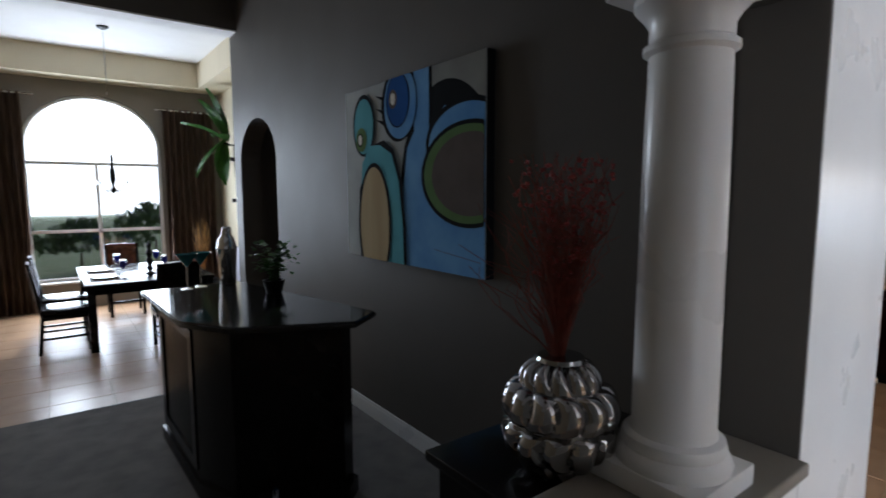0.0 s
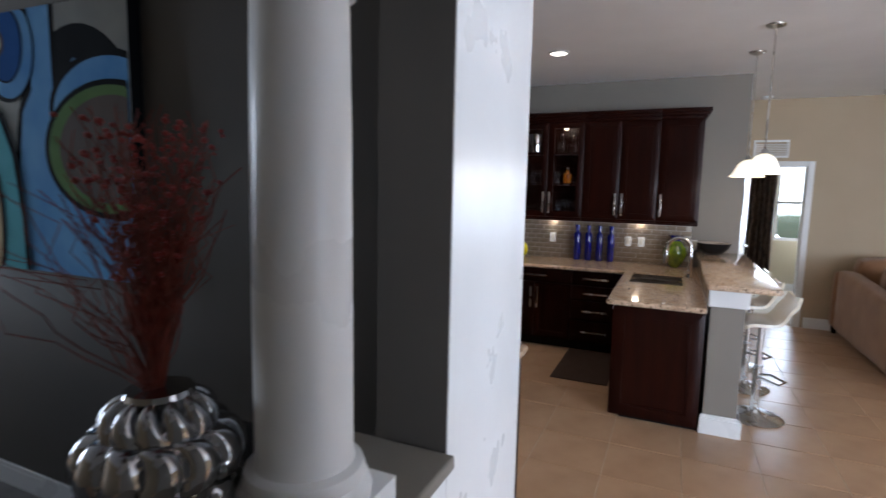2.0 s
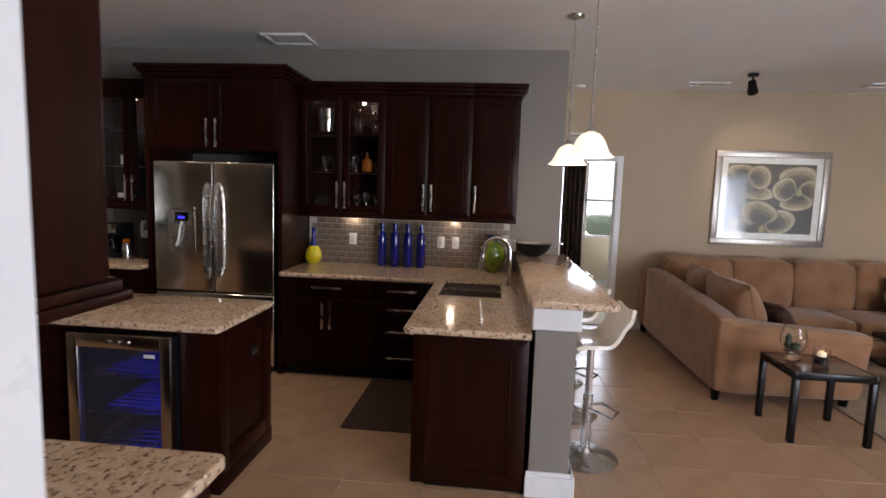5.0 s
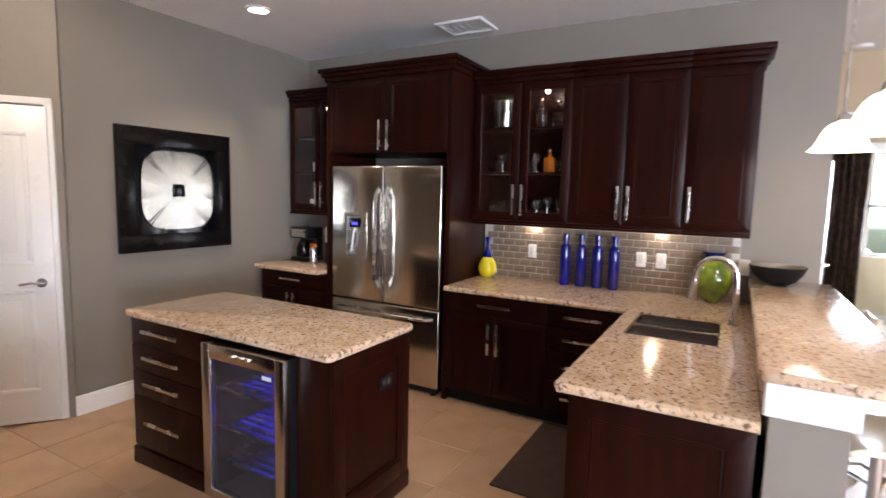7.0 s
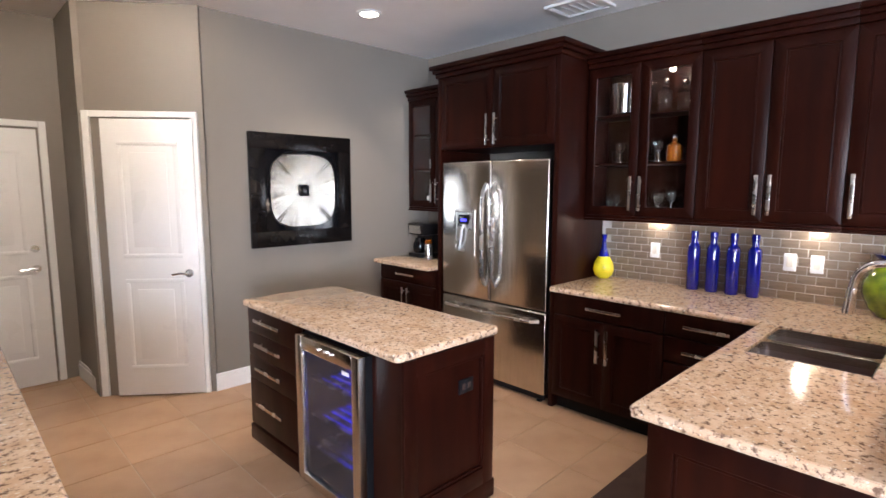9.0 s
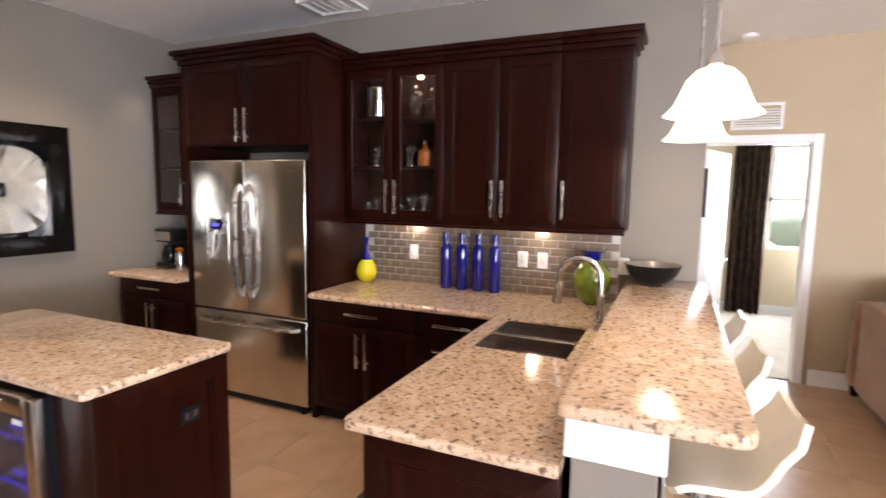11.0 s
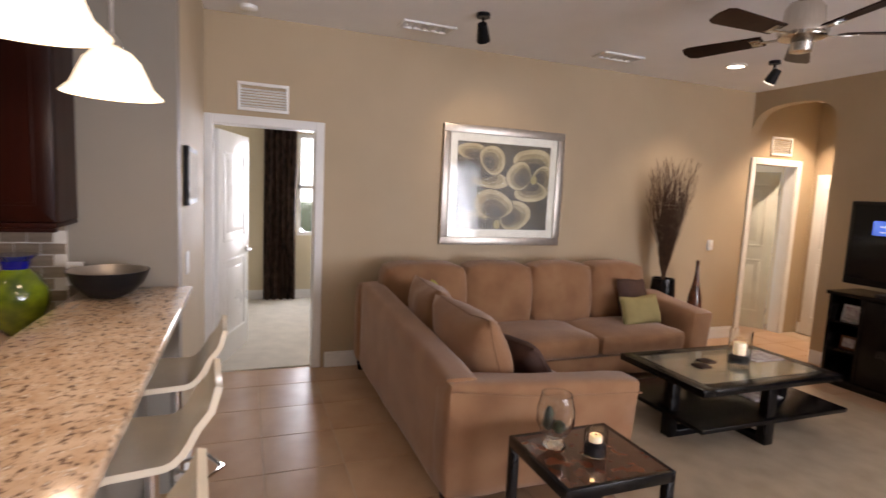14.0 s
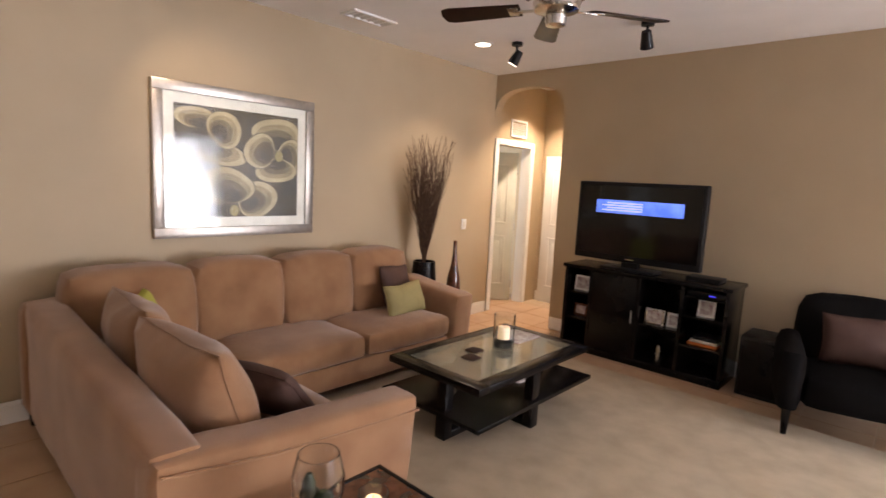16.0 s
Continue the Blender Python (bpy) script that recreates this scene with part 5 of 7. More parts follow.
def sofa():
    e = thing("sectional_sofa", (7.6, -2.4, 0), "tan microfibre L-shaped sectional sofa with loose back cushions", "sofa")
    # outer backs
    part("back_frame", soft(8.42, 8.62, -4.28, -1.28, 0.08, 0.80, 0.01, 0.06, 3, 9), SOFA, e)
    bm = soft(6.36, 8.42, -1.48, -1.28, 0.08, 0.80, 0.01, 0.05, 4, 9)
    for v in bm.verts:
        f = (v.co.z - 0.08) / 0.72
        v.co.z += f * (-0.09 + 0.12 * (v.co.x - 6.36) / 2.06)
    part("back_frame", bm, SOFA, e)
    # bases and feet
    part("base", B(6.50, 8.45, -2.28, -1.46, 0.08, 0.26, 0.02), SOFA, e)
    part("base", B(7.66, 8.45, -4.15, -2.18, 0.08, 0.26, 0.02), SOFA, e)
    for x, y in ((6.39, -1.33), (6.39, -2.32), (8.55, -1.34), (7.72, -4.32), (8.55, -4.32), (7.70, -2.24)):
        part("foot", rod((x, y, 0), (x, y, 0.09), 0.028, 10, 0.04), BLACKWOOD, e, "dark wooden foot")
    # seats
    part("seat_cushion", soft(6.53, 7.60, -2.34, -1.62, 0.26, 0.46, 0.03, 0.06, 5), SOFA, e)
    part("seat_cushion", soft(7.60, 8.30, -2.24, -1.62, 0.26, 0.46, 0.03, 0.06, 6), SOFA, e)
    for k, (a, b) in enumerate(((-3.20, -2.25), (-4.14, -3.21))):
        part("seat_cushion", soft(7.62, 8.32, a, b, 0.26, 0.46, 0.03, 0.06, 7 + k), SOFA, e)
    # back cushions along the wall
    for k, (a, b) in enumerate(((-2.18, -1.46), (-2.84, -2.20), (-3.50, -2.86), (-4.12, -3.52))):
        bm = soft(8.16, 8.46, a, b, 0.44, 0.97, 0.035, 0.05, 11 + k, 6)
        for v in bm.verts:
            v.co.x += 0.10 * (v.co.z - 0.44)
        part("back_cushion", bm, SOFA, e)
    # arms, swept down towards the front
    for x0, x1, y0, y1, along in ((6.31, 6.53, -2.42, -1.29, "y"), (7.62, 8.44, -4.40, -4.16, "x")):
        bm = soft(x0, x1, y0, y1, 0.08, 0.68, 0.012, 0.05, 31, 8)
        for v in bm.verts:
            f = (v.co.z - 0.08) / 0.6
            u = (v.co.y - y0) / (y1 - y0) if along == "y" else (v.co.x - x0) / (x1 - x0)
            v.co.z += f * (-0.06 + 0.08 * u * u)
            if along == "x":
                v.co.y -= 0.06 * f * f
            else:
                v.co.y -= 0.05 * f * f * (1 - u)
        arm = part("arm", bm, SOFA, e)
    part("arm_piping", tube([(6.305, -1.31, 0.655), (6.30, -1.7, 0.60), (6.305, -2.15, 0.565), (6.31, -2.45, 0.545)], 0.006, 6), SOFA, e)


sofa()
cushion("throw_pillow", (6.90, -1.74, 0.45), (0.74, 0.34, 0.52), 3, SOFA, "plump tan pillow on the sofa's short side", group="sofa pillows", seed=2, lean=-20)
cushion("throw_pillow", (7.58, -1.72, 0.45), (0.66, 0.32, 0.52), -4, SOFA, "plump tan pillow leaning on the back cushion", group="sofa pillows", seed=3, lean=-14)
cushion("throw_pillow", (6.90, -2.06, 0.47), (0.52, 0.18, 0.38), 18, PILLOW_BROWN, "dark chocolate brown pillow on the sofa", group="sofa pillows", seed=4, lean=-42)
cushion("throw_pillow", (7.98, -1.86, 0.46), (0.46, 0.16, 0.42), -30, PILLOW_LIME, "lime green pillow in the sofa's corner", group="sofa pillows", seed=5, lean=-16)
cushion("throw_pillow", (8.10, -3.96, 0.46), (0.46, 0.16, 0.40), -70, PILLOW_BROWN, "dark brown pillow by the sofa's arm", group="sofa pillows", seed=6, lean=-14)
cushion("throw_pillow", (7.88, -3.86, 0.46), (0.50, 0.14, 0.27), -82, PILLOW_OLIVE, "long olive pillow on the sofa's end", group="sofa pillows", seed=7, lean=-20)

tagged(part("rug", B(4.2, 7.75, -5.15, -2.25, 0.0, 0.016, 0.006), RUG), "large plain beige wool area rug", "rug")


def coffee_table():
    e = thing("coffee_table", (6.72, -3.64, 0.016), "dark wooden coffee table with a glass top and shelf", "coffee table")
    x0, x1, y0, y1, z = 6.37, 7.14, -4.27, -2.99, 0.475
    part("top_frame", join(B(x0, x1, y0, y0 + 0.10, z - 0.045, z, 0.004), B(x0, x1, y1 - 0.10, y1, z - 0.045, z, 0.004), B(x0, x0 + 0.10, y0 + 0.10, y1 - 0.10, z - 0.045, z, 0.004), B(x1 - 0.10, x1, y0 + 0.10, y1 - 0.10, z - 0.045, z, 0.004)), BLACKWOOD, e)
    g = part("glass_top", B(x0 + 0.095, x1 - 0.095, y0 + 0.095, y1 - 0.095, z - 0.008, z + 0.001), TABLEGLASS, e)
    part("shelf", B(x0 + 0.03, x1 + 0.12, y0 - 0.14, y1 - 0.05, 0.175, 0.205, 0.003), BLACKWOOD, e)
    for p, q, r, s in ((6.69, 6.77, y0 + 0.08, y1 - 0.08),) * 1 + ((x0 + 0.05, x1 - 0.02, -3.71, -3.63),):
        if q - p < 0.2:
            part("leg_frame", join(B(p, q, s - 0.07, s, 0.016, z - 0.045, 0.003), B(p, q, r, r + 0.07, 0.016, z - 0.045, 0.003), B(p, q, r + 0.07, s - 0.07, 0.016, 0.06, 0.003)), BLACKWOOD, e)
        else:
            part("leg_frame", join(B(p, p + 0.07, r, s, 0.016, z - 0.045, 0.003), B(q - 0.07, q, r, s, 0.016, z - 0.045, 0.003), B(p + 0.07, q - 0.07, r + 0.004, s - 0.004, 0.016, 0.064, 0.003)), BLACKWOOD, e)
    for x in (x0 + 0.06,):
        part("metal_cap", rod((x + 0.0, y1 - 0.075, 0.16), (x, y1 - 0.075, 0.175), 0.018, 14), CHROME, e)


coffee_table()


def candle_holder(x, y, z, r, h, label, candle_h, dark=True):
    e = thing("candle_holder", (x, y, z), label, "candle holder", "candles on the tables")
    put = local(e)
    g = put("glass_cylinder", lathe([(r, 0), (r, h), (r - 0.004, h), (r - 0.004, 0.008), (0.002, 0.008)], (0, 0, 0), 28), GLASS)
    g.visible_shadow = False
    put("pebble_fill", lathe([(r * 0.9, 0.009), (r * 0.92, 0.05), (r * 0.6, 0.065), (0.01, 0.06)], (0, 0, 0), 20), BLACK)
    put("candle", lathe([(r * 0.55, 0.06), (r * 0.55, candle_h), (r * 0.45, candle_h + 0.004), (0.004, candle_h - 0.006)], (0, 0, 0), 20), WAX)
    put("wick", rod((0, 0, candle_h - 0.006), (0.002, 0, candle_h + 0.012), 0.0018, 6), BLACK)


candle_holder(6.75, -3.72, 0.477, 0.075, 0.24, "clear glass cylinder with pebbles and an ivory candle", 0.15)
tagged(part("magazine", B(6.72, 6.94, -4.16, -3.86, 0.4765, 0.485, 0.002), PAPER), "open glossy magazine on the coffee table", "magazine")
tagged(part("magazine", B(6.66, 6.90, -4.10, -3.82, 0.2055, 0.216, 0.002), PAPER), "glossy magazine on the table's lower shelf", "magazine")
tagged(part("coaster", B(6.78, 6.88, -3.55, -3.45, 0.4765, 0.485, 0.002), MAT_BROWN), "square dark coaster on the glass top", "coaster")
tagged(part("coaster", B(6.70, 6.80, -3.42, -3.32, 0.4765, 0.485, 0.002), MAT_BROWN), "square dark coaster on the glass top", "coaster")

e = thing("side_table", (5.89, -1.79, 0), "square black side table with a brown marble top", "side table")
x0, x1, y0, y1, z = 5.65, 6.125, -2.055, -1.52, 0.50
part("tabletop", join(B(x0, x1, y0, y0 + 0.02, z - 0.05, z, 0.002), B(x0, x1, y1 - 0.02, y1, z - 0.05, z, 0.002), B(x0, x0 + 0.02, y0 + 0.02, y1 - 0.02, z - 0.05, z, 0.002), B(x1 - 0.02, x1, y0 + 0.02, y1 - 0.02, z - 0.05, z, 0.002)), BLACKWOOD, e, "black wooden rim")
part("marble_inlay", B(x0 + 0.02, x1 - 0.02, y0 + 0.02, y1 - 0.02, z - 0.03, z - 0.002), MARBLE, e)
for x, y in ((x0, y0), (x1 - 0.04, y0), (x0, y1 - 0.04), (x1 - 0.04, y1 - 0.04)):
    part("leg", B(x, x + 0.04, y, y + 0.04, 0.0, z - 0.05, 0.003), BLACKWOOD, e)
e = thing("glass_vase", (5.99, -1.675, 0.50), "footed clear glass hurricane vase with dark mossy stones", "vase")
put = local(e)
g = put("glass_bowl", lathe([(0.055, 0), (0.05, 0.012), (0.025, 0.03), (0.06, 0.06), (0.085, 0.11), (0.085, 0.17), (0.068, 0.24), (0.064, 0.24), (0.08, 0.17), (0.08, 0.11), (0.056, 0.065), (0.004, 0.045)], (0, 0, 0)), GLASS)
g.visible_shadow = False
for k, (dx, dy, dz, r, hh) in enumerate(((0.02, 0.02, 0.072, 0.032, 0.05), (-0.03, 0.0, 0.075, 0.03, 0.05), (0.0, 0.035, 0.085, 0.022, 0.10))):
    put("green_stone", lathe([(r * 0.4, 0), (r, hh * 0.3), (r, hh * 0.7), (r * 0.4, hh)], (dx, dy, dz), 12), MOSSSTONE)
candle_holder(5.86, -1.80, 0.50, 0.05, 0.115, "short glass with a lit ivory candle", 0.09)
lamp("candle_flame", "POINT", pose(5.86, -1.80, 0.61), 0.15, (1, 0.6, 0.25), 0.01)


def framed_flowers():
    e = thing("framed_print", (WX, -2.73, 1.12), "cream flower print in a wide silver frame under glass", "picture")
    y0, y1, z0, z1, x = -3.37, -2.07, 1.115, 2.24, WX - 0.003
    part("frame", join(B(x - 0.035, x, y0, y1, z0, z0 + 0.075, 0.006), B(x - 0.035, x, y0, y1, z1 - 0.075, z1, 0.006), B(x - 0.035, x, y0, y0 + 0.075, z0 + 0.075, z1 - 0.075, 0.006), B(x - 0.035, x, y1 - 0.075, y1, z0 + 0.075, z1 - 0.075, 0.006)), SILVERLEAF, e)
    part("mat_board", B(x - 0.012, x, y0 + 0.075, y1 - 0.075, z0 + 0.075, z1 - 0.075), MATBOARD, e)
    a0, a1, b0, b1 = y0 + 0.15, y1 - 0.15, z0 + 0.15, z1 - 0.15
    pr = part("print", B(x - 0.014, x - 0.0122, a0, a1, b0, b1), INK, e, "dark printed ground")
    W_, H_ = a1 - a0, b1 - b0
    k = 0
    for u, v, ru, rv, cu, cv in (
            (0.14, 0.90, 0.14, 0.10, 0.2, 0.8), (0.36, 0.57, 0.20, 0.10, 0.2, 0.7), (0.37, 0.81, 0.14, 0.17, 0.3, 0.75),
            (0.80, 0.82, 0.21, 0.17, 0.82, 0.65), (0.95, 0.60, 0.13, 0.19, 0.84, 0.62), (0.80, 0.45, 0.18, 0.13, 0.82, 0.58), (0.65, 0.64, 0.14, 0.17, 0.78, 0.6),
            (0.64, 0.17, 0.18, 0.18, 0.5, 0.1), (0.18, 0.09, 0.14, 0.13, 0.35, 0.05), (0.39, 0.30, 0.22, 0.17, 0.42, 0.12)):
        pts = []
        for j in range(28):
            a = 2 * math.pi * j / 28
            rr = 1 + 0.07 * math.sin(2 * a + u * 9) + 0.04 * math.sin(3 * a + v * 7)
            pts.append((u + ru * rr * math.cos(a), v + rv * rr * math.sin(a)))
        for shrink, m in ((1.0, INK), (0.965, PETAL), (0.80, PETAL_MID), (0.62, PETAL_DEEP), (0.42, INK)):
            w = 1 - shrink
            mu, mv = u + (cu - u) * w * 0.9, v + (cv - v) * w * 0.9
            out = [(mu + (p - u) * shrink, mv + (q - v) * shrink) for p, q in pts]
            k += 1
            part("petal", prism([(a1 - min(max(p, 0), 1) * W_, b0 + min(max(q, 0), 1) * H_) for p, q in out], 0.0002, "x", x - 0.0142 - 0.0002 * k), m, pr)
    for u, v in ((0.82, 0.60), (0.44, 0.06)):
        cy, cz = a1 - u * W_, b0 + v * H_
        part("stamen", prism([(cy + 0.035 * math.cos(j), cz + 0.045 * math.sin(j)) for j in [2 * math.pi * i / 14 for i in range(14)]], 0.0006, "x", x - 0.0262), PILLOW_OLIVE, pr)
    g = part("glazing", B(x - 0.031, x - 0.028, y0 + 0.07, y1 - 0.07, z0 + 0.07, z1 - 0.07), GLASS, e)
    g.visible_shadow = False


framed_flowers()


def twig_bundle(put, n, h, spread, material, r=0.003, curl=0.03, base=0.0, name="dried_bouquet", lean=(0, 0)):
    bms = []
    for k in range(n):
        a, s, hh = random.uniform(0, 6.283), spread * random.uniform(0.15, 1) ** 0.8, h * random.uniform(0.62, 1.0)
        pts = []
        for j in range(8):
            u = j / 7
            pts.append((math.cos(a) * s * u ** 1.3 + random.uniform(-curl, curl) * u + lean[0] * u, math.sin(a) * s * u ** 1.3 + random.uniform(-curl, curl) * u + lean[1] * u, base + hh * u))
        bms.append(tube(pts, r, 4, r * 0.4))
    ob = put(name, join(*bms), material)
    ob["kind"] = "stuff"


e = thing("floor_vase", (8.40, -4.55, 0), "tall dark floor vase of dried brown twigs", "vase")
put = local(e)
put("vase", lathe([(0.09, 0), (0.10, 0.01), (0.12, 0.3), (0.13, 0.62), (0.115, 0.80), (0.10, 0.80), (0.10, 0.66)], (0, 0, 0)), BLACKWOOD)
twig_bundle(put, 230, 1.38, 0.25, BROWNTWIG, 0.0035, 0.045, 0.70)
e = thing("bottle_vase", (8.32, -4.93, 0), "slender dark red glass bottle vase", "vase")
local(e)("glass_body", lathe([(0.06, 0), (0.075, 0.03), (0.08, 0.45), (0.07, 0.6), (0.035, 0.75), (0.018, 0.88), (0.02, 1.0), (0.016, 1.0)], (0, 0, 0)), MARBLE)


def tv():
    e = thing("television", (6.66, -5.55, 0.88), "large black flat-screen television showing a blue menu", "television")
    x0, x1, z0, z1, y = 6.03, 7.23, 0.95, 1.70, -5.52
    part("bezel", B(x0, x1, y - 0.08, y, z0, z1, 0.012, 3), BLACK, e)
    s = part("screen", B(x0 + 0.035, x1 - 0.035, y, y + 0.003, z0 + 0.06, z1 - 0.035), SCREEN, e)
    m = part("menu", B(6.21, 7.03, y + 0.003, y + 0.0045, 1.405, 1.53, 0.001), BLUESCREEN, s, "glowing blue on-screen menu")
    for k in range(4):
        part("menu_text", B(6.58, 6.97 - 0.05 * (k % 2), y + 0.0045, y + 0.006, 1.43 + 0.023 * k, 1.438 + 0.023 * k), WHITEGLOW, s)
    part("badge", B(6.62, 6.70, y, y + 0.002, z0 + 0.025, z0 + 0.035), CHROME, e)
    part("stand_neck", B(6.58, 6.74, y - 0.07, y - 0.02, 0.90, 0.97), BLACK, e)
    part("stand_foot", B(6.40, 6.92, y - 0.16, y + 0.06, 0.872, 0.90, 0.008), BLACK, e)


tv()
e = thing("media_console", (6.52, -5.68, 0), "black open-shelved television console", "console")
x0, x1, y0, y1 = 5.76, 7.28, -5.92, -5.46
part("top", B(x0 - 0.02, x1 + 0.02, y0, y1 + 0.02, 0.835, 0.87, 0.004), BLACKWOOD, e)
part("base", B(x0, x1, y0, y1, 0.0, 0.07, 0.004), BLACKWOOD, e)
part("back_panel", B(x0, x1, y0, y0 + 0.012, 0.07, 0.835), BLACKWOOD, e)
for x in (x0, 6.12, 6.50, 6.98, x1 - 0.03):
    part("upright", B(x, x + 0.03, y0 + 0.012, y1, 0.07, 0.835, 0.002), BLACKWOOD, e)
for a, b, zs in ((x0 + 0.03, 6.12, (0.30, 0.56)), (6.15, 6.50, (0.40,)), (7.01, x1 - 0.03, (0.32, 0.58))):
    for zz in zs:
        part("shelf", B(a, b, y0 + 0.012, y1 - 0.01, zz, zz + 0.02), BLACKWOOD, e)
d = part("door", B(6.535, 6.975, y1 - 0.02, y1 + 0.002, 0.08, 0.825, 0.003), BLACKWOOD, e)
part("handle", rod((6.56, y1 + 0.015, 0.40), (6.56, y1 + 0.015, 0.52), 0.006), NICKEL, d)


def photo(x, y, z, w, h, m, label):
    e = thing("photo_frame", (x, y, z), label, "photo frame", "photos on the console")
    e.matrix_basis = pose(x, y, z, 10)
    put = local(e)
    put("frame", join(B(-w / 2, w / 2, -0.008, 0.008, 0, 0.02, 0.002), B(-w / 2, w / 2, -0.008, 0.008, h - 0.02, h, 0.002), B(-w / 2, -w / 2 + 0.02, -0.008, 0.008, 0.02, h - 0.02, 0.002), B(w / 2 - 0.02, w / 2, -0.008, 0.008, 0.02, h - 0.02, 0.002)), m)
    put("print", B(-w / 2 + 0.02, w / 2 - 0.02, 0.0, 0.004, 0.02, h - 0.02), PAPER)


photo(7.13, -5.56, 0.60, 0.17, 0.15, WHITE, "white framed photo on a console shelf")
photo(7.13, -5.56, 0.34, 0.14, 0.12, MARBLE, "small dark framed photo on a console shelf")
photo(6.38, -5.54, 0.42, 0.18, 0.14, NICKEL, "silver framed photo on a console shelf")
photo(6.22, -5.56, 0.42, 0.11, 0.13, WHITE, "pale framed photo on a console shelf")
photo(5.95, -5.54, 0.58, 0.14, 0.15, WHITE, "white framed photo on a console shelf")
e = thing("game_console", (5.95, -5.62, 0.79), "slim black set-top box with a blue light", "set-top box")
part("box", B(5.80, 6.11, -5.80, -5.50, 0.58 + 0.17, 0.80, 0.004), BLACK, e)
e.matrix_basis = pose(5.95, -5.62, 0.75)
for c in e.children:
    c.matrix_parent_inverse = e.matrix_basis.inverted()
part("status_light", B(5.88, 5.93, -5.50, -5.498, 0.77, 0.778), BLUELED, e)
for c in e.children:
    c.matrix_parent_inverse = e.matrix_basis.inverted()
part("shelf", B(x0 + 0.03, 6.12, y0 + 0.012, y1 - 0.01, 0.735, 0.748), BLACKWOOD, bpy.data.objects["media_console"])
e = thing("set_top_box", (6.02, -5.68, 0.871), "slim grey disc player on the console top", "set-top box")
local(e)("box", B(-0.14, 0.14, -0.10, 0.10, 0.0, 0.035, 0.004), BLACK)
for k, (m, w) in enumerate(((ORANGE, 0.24), (MATBOARD, 0.22), (BLACK, 0.20))):
    tagged(part("book", B(5.83, 5.83 + w, -5.74, -5.52, 0.3205 + 0.026 * k, 0.345 + 0.026 * k, 0.003), m), "thick book lying in a stack on a shelf", "book", "stacked books")
e = thing("camera_figure", (6.32, -5.56, 0.072), "small steel ornament on the console's floor", "ornament")
local(e)("ornament", lathe([(0.025, 0), (0.03, 0.02), (0.022, 0.10), (0.028, 0.12), (0.02, 0.16)], (0, 0, 0), 16), NICKEL)
e = thing("subwoofer", (5.46, -5.70, 0), "black loudspeaker cabinet beside the console", "loudspeaker")
put = local(e)
put("cabinet", B(-0.20, 0.20, -0.18, 0.20, 0, 0.50, 0.012), BLACK)
put("grille", B(-0.18, 0.18, 0.20, 0.212, 0.04, 0.47, 0.008), BLACKWOOD)


CHAIRCLOTH = mat("black_chair_cloth", (0.007, 0.006, 0.006), 0.85, scale=9, grain=380, bump=0.3, spec=0.08)


def armchair():
    e = thing("armchair", (4.88, -5.32, 0), "black upholstered armchair on tapered legs", "armchair", rz=12)
    put = local(e)
    put("seat", soft(-0.32, 0.32, -0.32, 0.34, 0.22, 0.45, 0.03, 0.06, 3), CHAIRCLOTH)
    bm = soft(-0.34, 0.34, -0.46, -0.28, 0.22, 0.90, 0.03, 0.07, 4)
    for v in bm.verts:
        v.co.y -= 0.12 * max(0, v.co.z - 0.4)
    put("backrest", bm, CHAIRCLOTH)
    for s in (-1, 1):
        put("arm", soft(s * 0.40 - 0.08, s * 0.40 + 0.08, -0.40, 0.36, 0.18, 0.62, 0.02, 0.06, 5 + s), CHAIRCLOTH)
        for y in (-0.36, 0.32):
            put("leg", rod((s * 0.40, y, 0.0), (s * 0.40, y, 0.20), 0.018, 10, 0.03), BLACKWOOD)


armchair()
cushion("throw_pillow", (4.90, -5.42, 0.46), (0.44, 0.15, 0.36), 12, PILLOW_BROWN, "brown pillow on the black armchair", group="chair pillow", seed=9, lean=14)


def fan():
    e = thing("ceiling_fan", (6.27, -3.33, 2.535), "five-blade ceiling fan in brushed nickel and dark wood", "ceiling fan")
    x, y = 6.27, -3.33
    part("canopy", lathe([(0.03, H - 0.09), (0.07, H - 0.05), (0.075, H - 0.003)], (x, y, 0)), NICKEL, e)
    part("downrod", rod((x, y, 2.775), (x, y, H - 0.06), 0.014), NICKEL, e)
    part("motor", lathe([(0.05, 2.555), (0.12, 2.575), (0.13, 2.615), (0.12, 2.645), (0.105, 2.650), (0.10, 2.735), (0.08, 2.765), (0.03, 2.785)], (x, y, 0)), STEEL, e)
    part("switch_housing", lathe([(0.02, 2.490), (0.055, 2.500), (0.06, 2.545), (0.05, 2.555)], (x, y, 0)), NICKEL, e)
    for k in range(5):
        a = 20 + 72 * k
        m = pose(x, y, 2.590, 0, 0, a)
        bm = prism([(0.20, -0.055), (0.62, -0.075), (0.66, -0.06), (0.675, 0.0), (0.66, 0.06), (0.62, 0.075), (0.20, 0.055)], 0.008)
        bm.transform(m @ pose(0, 0, 0, 12))
        b = part("blade", bm, ESP, e)
        bm = join(B(0.10, 0.24, -0.012, 0.012, -0.010, -0.002, 0.002), B(0.21, 0.27, -0.04, 0.04, -0.006, -0.001, 0.002))
        bm.transform(m @ pose(0, 0, 0, 12))
        part("blade_bracket", bm, NICKEL, b)


fan()


